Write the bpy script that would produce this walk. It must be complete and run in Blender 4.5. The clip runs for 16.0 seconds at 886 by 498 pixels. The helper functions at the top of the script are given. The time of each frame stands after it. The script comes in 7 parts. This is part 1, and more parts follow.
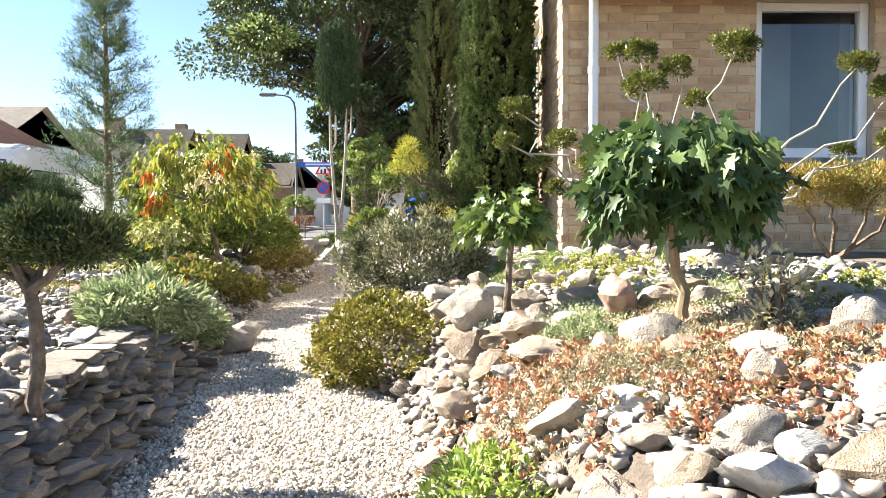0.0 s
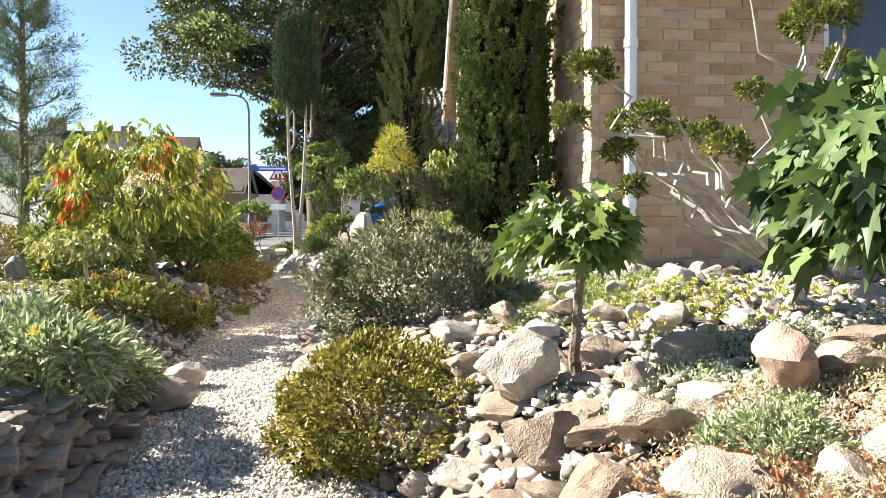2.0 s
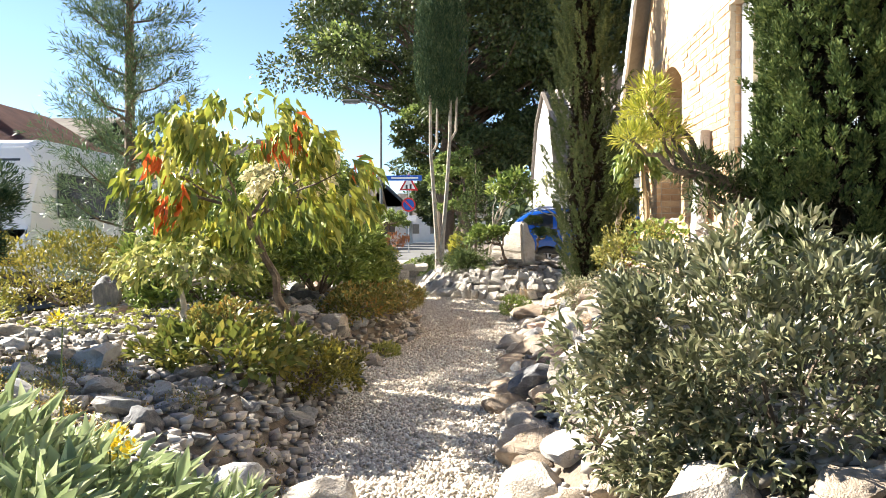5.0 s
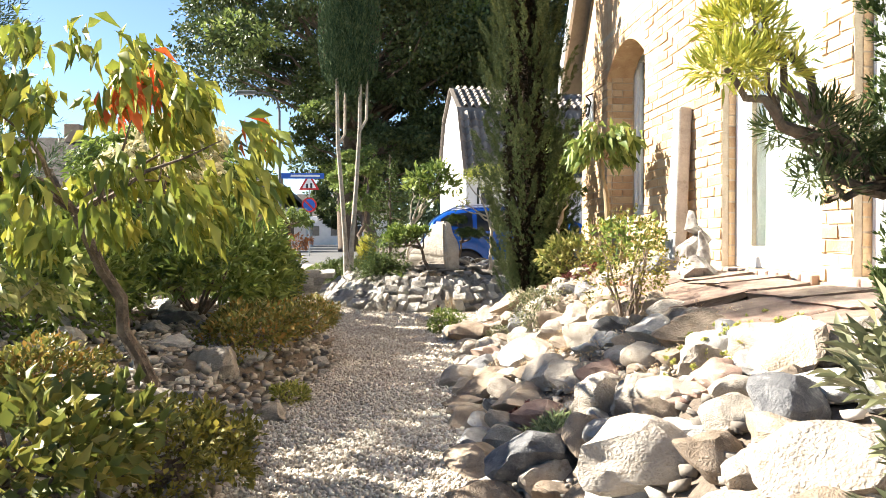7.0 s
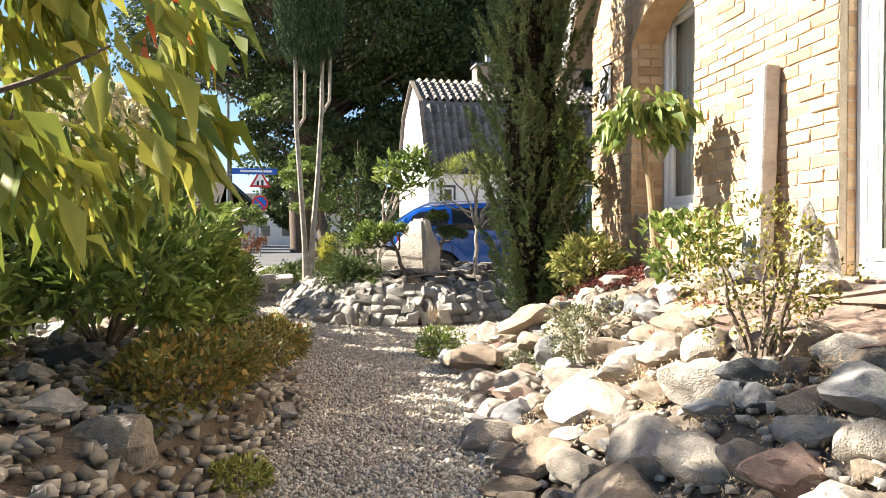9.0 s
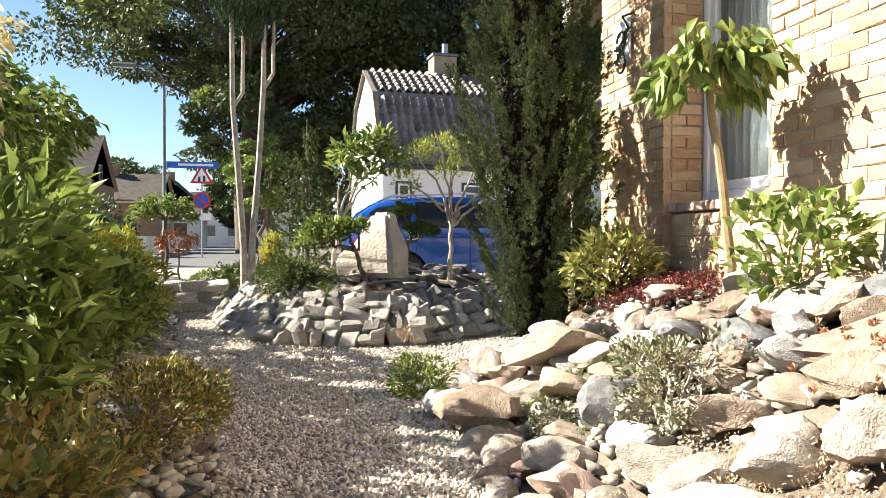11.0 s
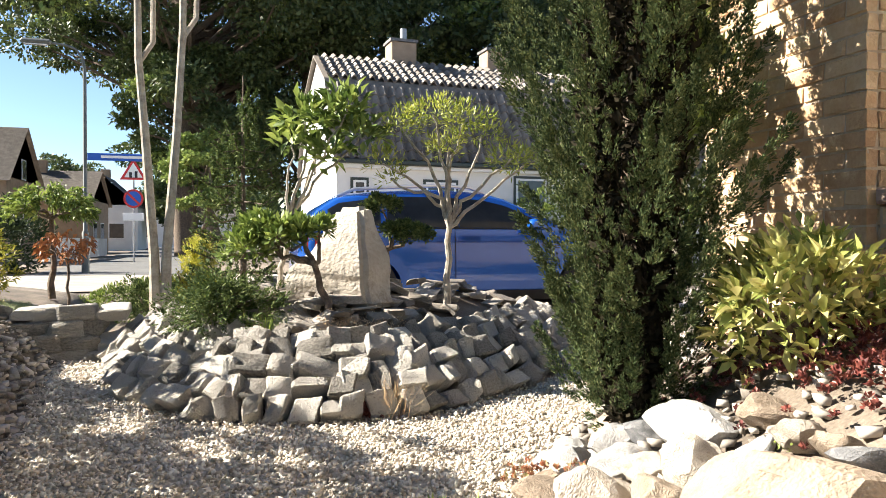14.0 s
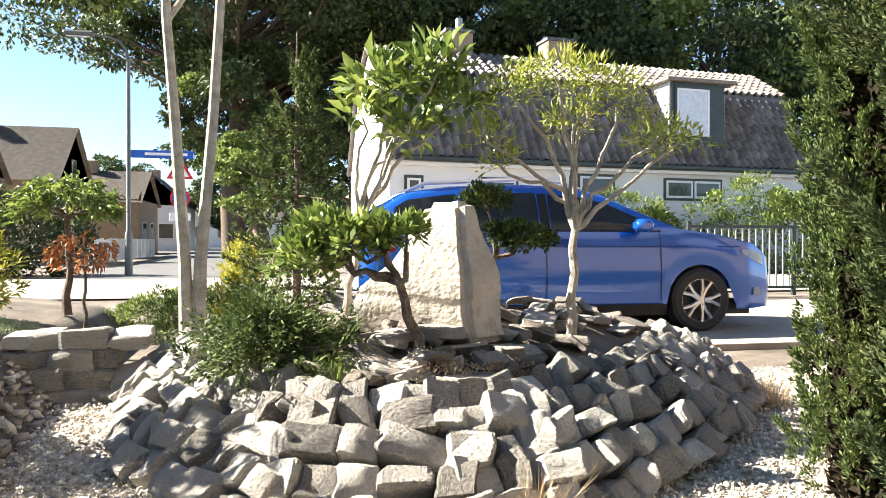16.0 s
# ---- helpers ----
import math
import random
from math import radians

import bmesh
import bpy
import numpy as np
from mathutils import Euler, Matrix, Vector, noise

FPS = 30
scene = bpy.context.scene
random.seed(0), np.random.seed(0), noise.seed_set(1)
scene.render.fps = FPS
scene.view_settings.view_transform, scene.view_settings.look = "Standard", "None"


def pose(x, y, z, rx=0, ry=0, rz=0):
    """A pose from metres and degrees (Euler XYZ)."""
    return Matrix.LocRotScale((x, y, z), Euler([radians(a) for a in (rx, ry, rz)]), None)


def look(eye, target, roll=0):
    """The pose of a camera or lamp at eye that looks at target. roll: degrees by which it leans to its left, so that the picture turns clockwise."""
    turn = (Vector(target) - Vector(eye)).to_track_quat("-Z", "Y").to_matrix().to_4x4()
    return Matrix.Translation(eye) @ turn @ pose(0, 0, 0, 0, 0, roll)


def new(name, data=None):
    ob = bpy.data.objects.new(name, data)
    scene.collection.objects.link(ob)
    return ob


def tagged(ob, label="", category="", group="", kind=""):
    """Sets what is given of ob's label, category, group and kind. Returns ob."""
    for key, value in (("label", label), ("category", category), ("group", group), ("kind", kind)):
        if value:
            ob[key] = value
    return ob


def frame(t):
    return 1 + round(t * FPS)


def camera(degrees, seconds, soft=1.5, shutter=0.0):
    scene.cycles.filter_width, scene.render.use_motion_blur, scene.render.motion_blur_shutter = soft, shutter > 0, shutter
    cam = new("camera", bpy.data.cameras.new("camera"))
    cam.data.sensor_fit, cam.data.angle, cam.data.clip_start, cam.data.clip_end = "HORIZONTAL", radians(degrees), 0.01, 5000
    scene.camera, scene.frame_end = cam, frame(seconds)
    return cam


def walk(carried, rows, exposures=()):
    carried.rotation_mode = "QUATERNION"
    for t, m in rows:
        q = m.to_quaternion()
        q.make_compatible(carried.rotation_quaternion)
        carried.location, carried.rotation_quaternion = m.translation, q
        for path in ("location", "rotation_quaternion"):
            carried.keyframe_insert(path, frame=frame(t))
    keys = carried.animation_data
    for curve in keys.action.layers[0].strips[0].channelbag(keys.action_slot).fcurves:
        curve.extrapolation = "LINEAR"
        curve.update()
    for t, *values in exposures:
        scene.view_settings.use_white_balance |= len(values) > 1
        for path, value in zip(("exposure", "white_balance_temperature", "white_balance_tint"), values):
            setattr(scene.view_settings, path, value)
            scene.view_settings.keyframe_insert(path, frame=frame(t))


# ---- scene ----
cam = camera(61.3, 16.0, 0.85)
METRES, EYE, TILT, LEAN, TURN = 12.2, 1.05, -0.7, 0.0, -2.5
ROWS = [
    (0.0, 0.0, 0.0, 0.0, -0.01, -1.73, 0.28),
    (0.5, -0.0027, 0.0295, -0.0007, -5.05, -1.71, 0.03),
    (1.0, -0.0096, 0.056, 0.0003, -8.38, -1.67, -0.03),
    (1.5, -0.0146, 0.0829, 0.002, -6.77, -1.43, 0.1),
    (2.0, -0.024, 0.1123, 0.0026, -3.47, -1.18, 0.12),
    (2.5, -0.032, 0.1401, 0.0035, -0.91, -0.94, 0.08),
    (3.0, -0.0381, 0.1701, 0.004, 3.97, -0.69, 0.1),
    (3.5, -0.0456, 0.2037, 0.0032, 5.65, -0.54, -0.01),
    (4.0, -0.0552, 0.2326, 0.0031, 6.16, -0.39, -0.12),
    (6.5, -0.0985, 0.3853, 0.0053, 1.58, -0.1, -0.06),
    (7.0, -0.1014, 0.4164, 0.0052, -1.76, -0.05, 0.05),
    (7.5, -0.1071, 0.4466, 0.0039, -2.54, -0.01, 0.01),
    (8.0, -0.1153, 0.4761, 0.0054, -3.91, -0.0, 0.03),
    (8.5, -0.118, 0.5067, 0.0068, -4.28, 0.05, 0.01),
    (9.0, -0.1237, 0.5416, 0.006, -5.44, 0.01, -0.04),
    (11.5, -0.1272, 0.7018, 0.0064, -10.58, 0.05, 0.09),
    (12.0, -0.1281, 0.733, 0.0071, -12.19, 0.09, 0.1),
    (12.5, -0.1265, 0.7638, 0.0072, -13.03, 0.13, 0.09),
    (13.0, -0.1258, 0.7988, 0.0076, -13.27, 0.08, 0.09),
    (13.5, -0.1251, 0.8322, 0.0102, -14.06, 0.05, 0.09),
    (14.0, -0.123, 0.8605, 0.0119, -13.13, 0.08, 0.15),
    (14.5, -0.1267, 0.894, 0.0122, -12.68, 0.1, 0.1),
    (15.0, -0.1308, 0.9247, 0.0129, -11.22, 0.12, -0.0),
    (15.5, -0.13, 0.9533, 0.0146, -9.12, 0.11, 0.07),
    (16.0, -0.1302, 0.983, 0.0164, -9.73, 0.13, -0.03),
]
walk(cam, [(t, pose(0, 0, EYE, TILT, LEAN, TURN) @ pose(METRES * x, METRES * y, METRES * z, 90 + pitch, roll, yaw)) for t, x, y, z, yaw, pitch, roll in ROWS],
     [(0.0, 2.4), (1.5, 2.15), (4.0, 2.25), (7.0, 2.23), (9.0, 2.05), (12.0, 2.02), (14.5, 2.12), (16.0, 2.42)])

# ---- world, sun, exposure ----
SUN_DIR = Vector((-0.765, 0.31, 0.565)).normalized()
world = bpy.data.worlds.new("sky")
scene.world = world
world.use_nodes = True
wn = world.node_tree.nodes
sky = wn.new("ShaderNodeTexSky")
sky.sky_type, sky.sun_disc = "NISHITA", False
sky.sun_elevation = math.asin(SUN_DIR.z)
sky.sun_rotation = math.atan2(SUN_DIR.x, SUN_DIR.y)
sky.air_density, sky.dust_density, sky.ozone_density = 0.8, 0.05, 2.5
wn["Background"].inputs["Strength"].default_value = 0.05
world.node_tree.links.new(sky.outputs[0], wn["Background"].inputs["Color"])
sun_data = bpy.data.lights.new("sun", "SUN")
sun_data.energy, sun_data.angle, sun_data.color = 5.0, radians(0.5), (1.0, 0.93, 0.82)
sun = new("sun", sun_data)
sun.matrix_world = look(tuple(SUN_DIR * 60), (0, 0, 0))


# ---- materials ----
def rgb(c):
    return (c[0], c[1], c[2], 1.0)


def surface(name, colours, rough=0.8, scale=8.0, fine=60.0, bump=0.3, dist=0.01, island=False, per_object=0.0,
            through_light=0.0, metal=0.0, coat=0.0, spec=0.5, stain=None, stain_scale=2.0):
    """A noise-mixed surface: colours is a short ramp, varied by grain, by piece, and optionally stained."""
    m = bpy.data.materials.new(name)
    m.use_nodes = True
    n, l = m.node_tree.nodes, m.node_tree.links
    bsdf = n["Principled BSDF"]
    tc = n.new("ShaderNodeTexCoord")
    big = n.new("ShaderNodeTexNoise")
    big.inputs["Scale"].default_value, big.inputs["Detail"].default_value = scale, 5
    l.new(tc.outputs["Object"], big.inputs["Vector"])
    small = n.new("ShaderNodeTexNoise")
    small.inputs["Scale"].default_value, small.inputs["Detail"].default_value = fine, 4
    l.new(tc.outputs["Object"], small.inputs["Vector"])
    add = n.new("ShaderNodeMath")
    add.operation = "MULTIPLY_ADD"
    l.new(small.outputs["Fac"], add.inputs[0])
    add.inputs[1].default_value = 0.45
    l.new(big.outputs["Fac"], add.inputs[2])
    sub = n.new("ShaderNodeMath")
    sub.operation = "MULTIPLY_ADD"
    l.new(add.outputs[0], sub.inputs[0])
    sub.inputs[1].default_value, sub.inputs[2].default_value = 1.5, -0.6
    value = sub.outputs[0]
    if island or per_object:
        mix = n.new("ShaderNodeMath")
        mix.operation = "MULTIPLY_ADD"
        if island:
            g = n.new("ShaderNodeNewGeometry")
            l.new(g.outputs["Random Per Island"], mix.inputs[0])
        else:
            g = n.new("ShaderNodeObjectInfo")
            l.new(g.outputs["Random"], mix.inputs[0])
        amount = per_object or 0.8
        mix.inputs[1].default_value = amount
        half = n.new("ShaderNodeMath")
        half.operation = "MULTIPLY_ADD"
        l.new(value, half.inputs[0])
        half.inputs[1].default_value, half.inputs[2].default_value = 1 - amount * 0.75, -amount * 0.1
        l.new(half.outputs[0], mix.inputs[2])
        value = mix.outputs[0]
    ramp = n.new("ShaderNodeValToRGB")
    e = ramp.color_ramp.elements
    while len(e) < len(colours):
        e.new(0.5)
    for i, c in enumerate(colours):
        e[i].position, e[i].color = 0.1 + 0.8 * i / max(1, len(colours) - 1), rgb(c)
    l.new(value, ramp.inputs[0])
    colour = ramp.outputs[0]
    if stain:
        sn = n.new("ShaderNodeTexNoise")
        sn.inputs["Scale"].default_value, sn.inputs["Detail"].default_value, sn.inputs["Roughness"].default_value = stain_scale, 8, 0.7
        l.new(tc.outputs["Object"], sn.inputs["Vector"])
        sr = n.new("ShaderNodeMapRange")
        sr.inputs[1].default_value, sr.inputs[2].default_value = 0.55, 0.7
        l.new(sn.outputs["Fac"], sr.inputs[0])
        mx = n.new("ShaderNodeMix")
        mx.data_type = "RGBA"
        l.new(sr.outputs[0], mx.inputs[0])
        l.new(colour, mx.inputs[6])
        mx.inputs[7].default_value = rgb(stain)
        colour = mx.outputs[2]
    l.new(colour, bsdf.inputs["Base Color"])
    bsdf.inputs["Roughness"].default_value, bsdf.inputs["Metallic"].default_value = rough, metal
    bsdf.inputs["Specular IOR Level"].default_value = spec
    bsdf.inputs["Coat Weight"].default_value = coat
    if bump:
        bm = n.new("ShaderNodeBump")
        bm.inputs["Strength"].default_value, bm.inputs["Distance"].default_value = bump, dist
        l.new(add.outputs[0], bm.inputs["Height"])
        l.new(bm.outputs[0], bsdf.inputs["Normal"])
    if through_light:
        tr = n.new("ShaderNodeBsdfTranslucent")
        l.new(colour, tr.inputs["Color"])
        ms = n.new("ShaderNodeMixShader")
        ms.inputs[0].default_value = through_light
        l.new(bsdf.outputs[0], ms.inputs[1])
        l.new(tr.outputs[0], ms.inputs[2])
        l.new(ms.outputs[0], n["Material Output"].inputs["Surface"])
    return m


def leafy(name, colours, through_light=0.4, rough=0.5, spec=0.4):
    colours = [(min(0.75, 1.65 * c[0]), min(0.7, 1.42 * c[1]), min(0.7, 1.5 * c[2])) for c in colours]
    return surface(name, colours, rough=rough, scale=3.0, fine=30.0, bump=0.0, island=True, per_object=0.7,
                   through_light=0.65 * through_light, spec=spec)


def glass(name, tint=(0.9, 0.95, 0.95), rough=0.02):
    m = bpy.data.materials.new(name)
    m.use_nodes = True
    b = m.node_tree.nodes["Principled BSDF"]
    b.inputs["Base Color"].default_value = rgb(tint)
    b.inputs["Roughness"].default_value = rough
    b.inputs["Transmission Weight"].default_value = 1.0
    b.inputs["IOR"].default_value = 1.45
    return m


M_soil = surface("garden soil", [(0.06, 0.048, 0.036), (0.14, 0.11, 0.082), (0.25, 0.205, 0.155)], 0.95, 3.0, 70.0, 0.9, 0.02)
M_gravel_bed = surface("gravel bed", [(0.28, 0.24, 0.19), (0.48, 0.42, 0.34), (0.62, 0.56, 0.47)], 0.9, 25.0, 120.0, 0.9, 0.02)
M_pebble = surface("pale pebbles", [(0.3, 0.25, 0.19), (0.5, 0.44, 0.36), (0.64, 0.58, 0.49), (0.76, 0.71, 0.62)], 0.85, 20.0, 120.0, 0.2, 0.004, island=True)
M_rock_tan = surface("tan sandstone", [(0.17, 0.125, 0.085), (0.31, 0.245, 0.18), (0.45, 0.37, 0.285)], 0.88, 5.0, 45.0, 0.8, 0.03, per_object=0.5, stain=(0.3, 0.21, 0.14), stain_scale=6)
M_rock_grey = surface("grey fieldstone", [(0.18, 0.17, 0.16), (0.36, 0.35, 0.33), (0.52, 0.5, 0.47)], 0.85, 6.0, 50.0, 0.7, 0.02, per_object=0.5, stain=(0.25, 0.22, 0.19), stain_scale=5)
M_rock_pale = surface("pale limestone", [(0.23, 0.19, 0.15), (0.38, 0.33, 0.27), (0.52, 0.465, 0.39)], 0.88, 5.0, 45.0, 0.8, 0.03, per_object=0.4, stain=(0.28, 0.22, 0.16), stain_scale=6)
M_rock_dark = surface("dark slate", [(0.06, 0.06, 0.065), (0.14, 0.14, 0.14), (0.26, 0.25, 0.25)], 0.7, 7.0, 50.0, 0.7, 0.02, per_object=0.4, stain=(0.3, 0.29, 0.27), stain_scale=6)
M_rock_red = surface("reddish stone", [(0.22, 0.13, 0.1), (0.38, 0.26, 0.2), (0.5, 0.38, 0.31)], 0.85, 6.0, 50.0, 0.6, 0.02, per_object=0.5)
M_cobble = surface("grey cobbles", [(0.2, 0.18, 0.15), (0.43, 0.395, 0.345), (0.58, 0.535, 0.465), (0.7, 0.65, 0.57)], 0.88, 11.0, 70.0, 1.0, 0.035, per_object=0.75, stain=(0.25, 0.22, 0.18), stain_scale=11)
M_slab = surface("brown slabstone", [(0.12, 0.1, 0.08), (0.25, 0.215, 0.175), (0.4, 0.36, 0.31)], 0.85, 8.0, 60.0, 0.7, 0.015, per_object=0.6)
M_brick = surface("yellow handmade brick", [(0.36, 0.21, 0.11), (0.52, 0.35, 0.2), (0.62, 0.46, 0.29)], 0.9, 9.0, 70.0, 0.8, 0.012, per_object=0.55, stain=(0.68, 0.52, 0.33), stain_scale=7)
M_brick_i = surface("yellow handmade brick joined", [(0.36, 0.21, 0.11), (0.52, 0.35, 0.2), (0.62, 0.46, 0.29)], 0.9, 9.0, 70.0, 0.8, 0.012, island=True, per_object=0.55, stain=(0.68, 0.52, 0.33), stain_scale=7)
M_mortar = surface("sandy mortar", [(0.4, 0.32, 0.23), (0.52, 0.43, 0.32)], 0.95, 20.0, 90.0, 0.6, 0.01)
M_white = surface("white painted wood", [(0.74, 0.74, 0.73), (0.82, 0.82, 0.81)], 0.45, 4.0, 40.0, 0.05, 0.003)
M_render = surface("white rendered wall", [(0.68, 0.67, 0.65), (0.8, 0.79, 0.77)], 0.9, 1.5, 30.0, 0.3, 0.01)
M_curtain = surface("pale curtain", [(0.42, 0.44, 0.42), (0.55, 0.57, 0.54)], 0.9, 4.0, 40.0, 0.1, 0.01)
M_room = surface("room wall", [(0.3, 0.28, 0.26), (0.36, 0.34, 0.31)], 0.9, 2.0, 20.0, 0.05, 0.01)
M_glass = glass("window glass")
M_darkwin = surface("dark car glass", [(0.03, 0.035, 0.04), (0.06, 0.065, 0.07)], 0.05, 2.0, 10.0, 0.0)
M_roof = surface("weathered brown roof tile", [(0.1, 0.085, 0.072), (0.19, 0.165, 0.14), (0.29, 0.255, 0.22)], 0.85, 4.0, 30.0, 0.5, 0.02, per_object=0.6)
M_roof_i = surface("weathered roof tile joined", [(0.1, 0.085, 0.072), (0.19, 0.165, 0.14), (0.29, 0.255, 0.22)], 0.85, 4.0, 30.0, 0.5, 0.02, island=True, per_object=0.6)
M_roof_red = surface("red roof tile", [(0.16, 0.06, 0.04), (0.28, 0.11, 0.07)], 0.85, 2.0, 25.0, 0.5, 0.02)
M_housebrick = surface("brown house brick", [(0.26, 0.19, 0.13), (0.4, 0.3, 0.21)], 0.9, 3.0, 30.0, 0.4, 0.01)
M_dark_paint = surface("dark green paint", [(0.02, 0.03, 0.025), (0.035, 0.045, 0.04)], 0.4, 3.0, 30.0, 0.05, 0.003)
M_asphalt = surface("asphalt", [(0.07, 0.07, 0.07), (0.12, 0.12, 0.115)], 0.9, 1.0, 80.0, 0.5, 0.01)
M_paving = surface("sandy clinker paving", [(0.24, 0.205, 0.165), (0.36, 0.32, 0.27)], 0.9, 3.0, 40.0, 0.5, 0.01)
M_blue = surface("metallic blue car paint", [(0.006, 0.085, 0.4), (0.01, 0.1, 0.45)], 0.25, 1.0, 400.0, 0.0, metal=0.35, coat=1.0)
M_vanwhite = surface("white car paint", [(0.74, 0.75, 0.76), (0.8, 0.81, 0.82)], 0.3, 2.0, 30.0, 0.0, coat=0.8)
M_rubber = surface("black rubber", [(0.015, 0.015, 0.015), (0.03, 0.03, 0.03)], 0.8, 8.0, 60.0, 0.2, 0.005)
M_plastic = surface("black plastic trim", [(0.02, 0.02, 0.022), (0.035, 0.035, 0.037)], 0.55, 8.0, 60.0, 0.1, 0.003)
M_alloy = surface("silver alloy", [(0.6, 0.6, 0.61), (0.72, 0.72, 0.73)], 0.3, 8.0, 60.0, 0.0, metal=0.9)
M_lampglass = surface("clear lamp glass", [(0.5, 0.52, 0.54), (0.7, 0.72, 0.74)], 0.08, 10.0, 40.0, 0.0, coat=1.0)
M_steel = surface("galvanised steel", [(0.28, 0.29, 0.3), (0.4, 0.41, 0.42)], 0.5, 6.0, 50.0, 0.1, 0.003, metal=0.6)
M_dark_steel = surface("weathered grey-green steel", [(0.09, 0.1, 0.095), (0.15, 0.16, 0.15)], 0.6, 6.0, 50.0, 0.1, 0.003, metal=0.3)
M_iron = surface("black wrought iron", [(0.012, 0.012, 0.012), (0.03, 0.03, 0.03)], 0.6, 12.0, 60.0, 0.3, 0.003)
M_yellow = surface("yellow number plate", [(0.75, 0.45, 0.02), (0.8, 0.5, 0.03)], 0.4, 6.0, 40.0, 0.0)
M_signred = surface("sign red", [(0.5, 0.02, 0.02), (0.58, 0.03, 0.03)], 0.4, 6.0, 40.0, 0.0)
M_signblue = surface("sign blue", [(0.01, 0.08, 0.4), (0.015, 0.1, 0.46)], 0.4, 6.0, 40.0, 0.0)
M_bark = surface("brown bark", [(0.07, 0.05, 0.035), (0.15, 0.11, 0.08), (0.22, 0.17, 0.12)], 0.95, 14.0, 70.0, 1.0, 0.02)
M_bark_pale = surface("pale bark", [(0.24, 0.2, 0.16), (0.4, 0.35, 0.28), (0.52, 0.47, 0.4)], 0.9, 14.0, 60.0, 0.7, 0.01)
M_bark_tan = surface("tan smooth bark", [(0.22, 0.15, 0.08), (0.36, 0.26, 0.14)], 0.8, 10.0, 60.0, 0.5, 0.01)
M_driftwood = surface("grey driftwood", [(0.1, 0.08, 0.07), (0.28, 0.25, 0.22), (0.42, 0.39, 0.35)], 0.9, 12.0, 50.0, 1.0, 0.02)
L_oak = leafy("oak leaves", [(0.02, 0.038, 0.013), (0.042, 0.07, 0.022), (0.08, 0.11, 0.035)], 0.3)
L_oak_light = leafy("light oak leaves", [(0.07, 0.12, 0.03), (0.13, 0.2, 0.05), (0.2, 0.26, 0.07)], 0.45)
L_far = leafy("far wood leaves", [(0.014, 0.028, 0.011), (0.032, 0.055, 0.019), (0.06, 0.09, 0.03)], 0.25)
# dry twig brown taken near black, so the crown's inner shade is in the colour
L_shadecore = leafy("dry inner twigs darkened to stand for shade", [(0.012, 0.013, 0.008), (0.024, 0.022, 0.013)], 0.05, 0.95, 0.05)
L_dark = leafy("dark conifer needles", [(0.012, 0.03, 0.014), (0.03, 0.06, 0.026), (0.07, 0.105, 0.045)], 0.15, 0.85, 0.15)
L_juniper = leafy("green juniper sprays", [(0.018, 0.034, 0.014), (0.045, 0.072, 0.026), (0.1, 0.125, 0.05)], 0.2, 0.85, 0.15)
L_column = leafy("green yew needles", [(0.022, 0.042, 0.014), (0.05, 0.085, 0.024), (0.11, 0.15, 0.045)], 0.25, 0.8, 0.2)
L_spruce = leafy("blue green needles", [(0.03, 0.065, 0.03), (0.06, 0.11, 0.05), (0.11, 0.17, 0.08)], 0.25)
L_gold = leafy("yellow green drooping leaves", [(0.07, 0.11, 0.016), (0.15, 0.2, 0.028), (0.29, 0.3, 0.05)], 0.45)
L_orange = leafy("orange red leaves", [(0.4, 0.07, 0.015), (0.55, 0.14, 0.03)], 0.5)
L_fig = leafy("glossy dark fig leaves", [(0.018, 0.04, 0.012), (0.038, 0.075, 0.02), (0.085, 0.14, 0.04)], 0.3, 0.5, 0.4)
L_figlight = leafy("bright young leaves", [(0.1, 0.18, 0.03), (0.18, 0.28, 0.05), (0.28, 0.36, 0.09)], 0.5)
L_figyoung = leafy("green young fig leaves", [(0.04, 0.08, 0.015), (0.075, 0.13, 0.028), (0.14, 0.2, 0.05)], 0.35, 0.4, 0.5)
L_thyme = leafy("grey green creeping thyme", [(0.08, 0.09, 0.045), (0.16, 0.17, 0.09), (0.26, 0.25, 0.15)], 0.3)
L_yellowjun = leafy("yellow juniper sprays", [(0.12, 0.16, 0.02), (0.24, 0.28, 0.04), (0.4, 0.4, 0.07)], 0.4)
L_box = leafy("olive small leaves", [(0.05, 0.06, 0.012), (0.12, 0.13, 0.022), (0.24, 0.23, 0.04)], 0.35)
L_grey = leafy("grey green narrow leaves", [(0.05, 0.065, 0.028), (0.1, 0.125, 0.06), (0.24, 0.26, 0.15)], 0.3, 0.45, 0.5)
L_silver = leafy("silvery sage leaves", [(0.1, 0.15, 0.065), (0.2, 0.28, 0.13), (0.33, 0.4, 0.23)], 0.35)
L_mid = leafy("mid green leaves", [(0.045, 0.085, 0.017), (0.105, 0.165, 0.034), (0.2, 0.27, 0.065)], 0.45)
L_lowgold = leafy("bronze and olive leaves", [(0.055, 0.07, 0.017), (0.11, 0.135, 0.03), (0.19, 0.185, 0.044), (0.25, 0.155, 0.035)], 0.4)
L_broad = leafy("green and gold broad leaves", [(0.05, 0.075, 0.015), (0.1, 0.13, 0.025), (0.2, 0.19, 0.04)], 0.4)
L_flower = leafy("yellow flowers", [(0.35, 0.3, 0.01), (0.45, 0.38, 0.02)], 0.3)
M_cane = surface("green stalk", [(0.08, 0.11, 0.03), (0.14, 0.17, 0.06)], 0.7, 20.0, 60.0, 0.2, 0.003)
L_variegated = leafy("cream variegated leaves", [(0.09, 0.14, 0.03), (0.22, 0.26, 0.07), (0.4, 0.42, 0.17)], 0.35)
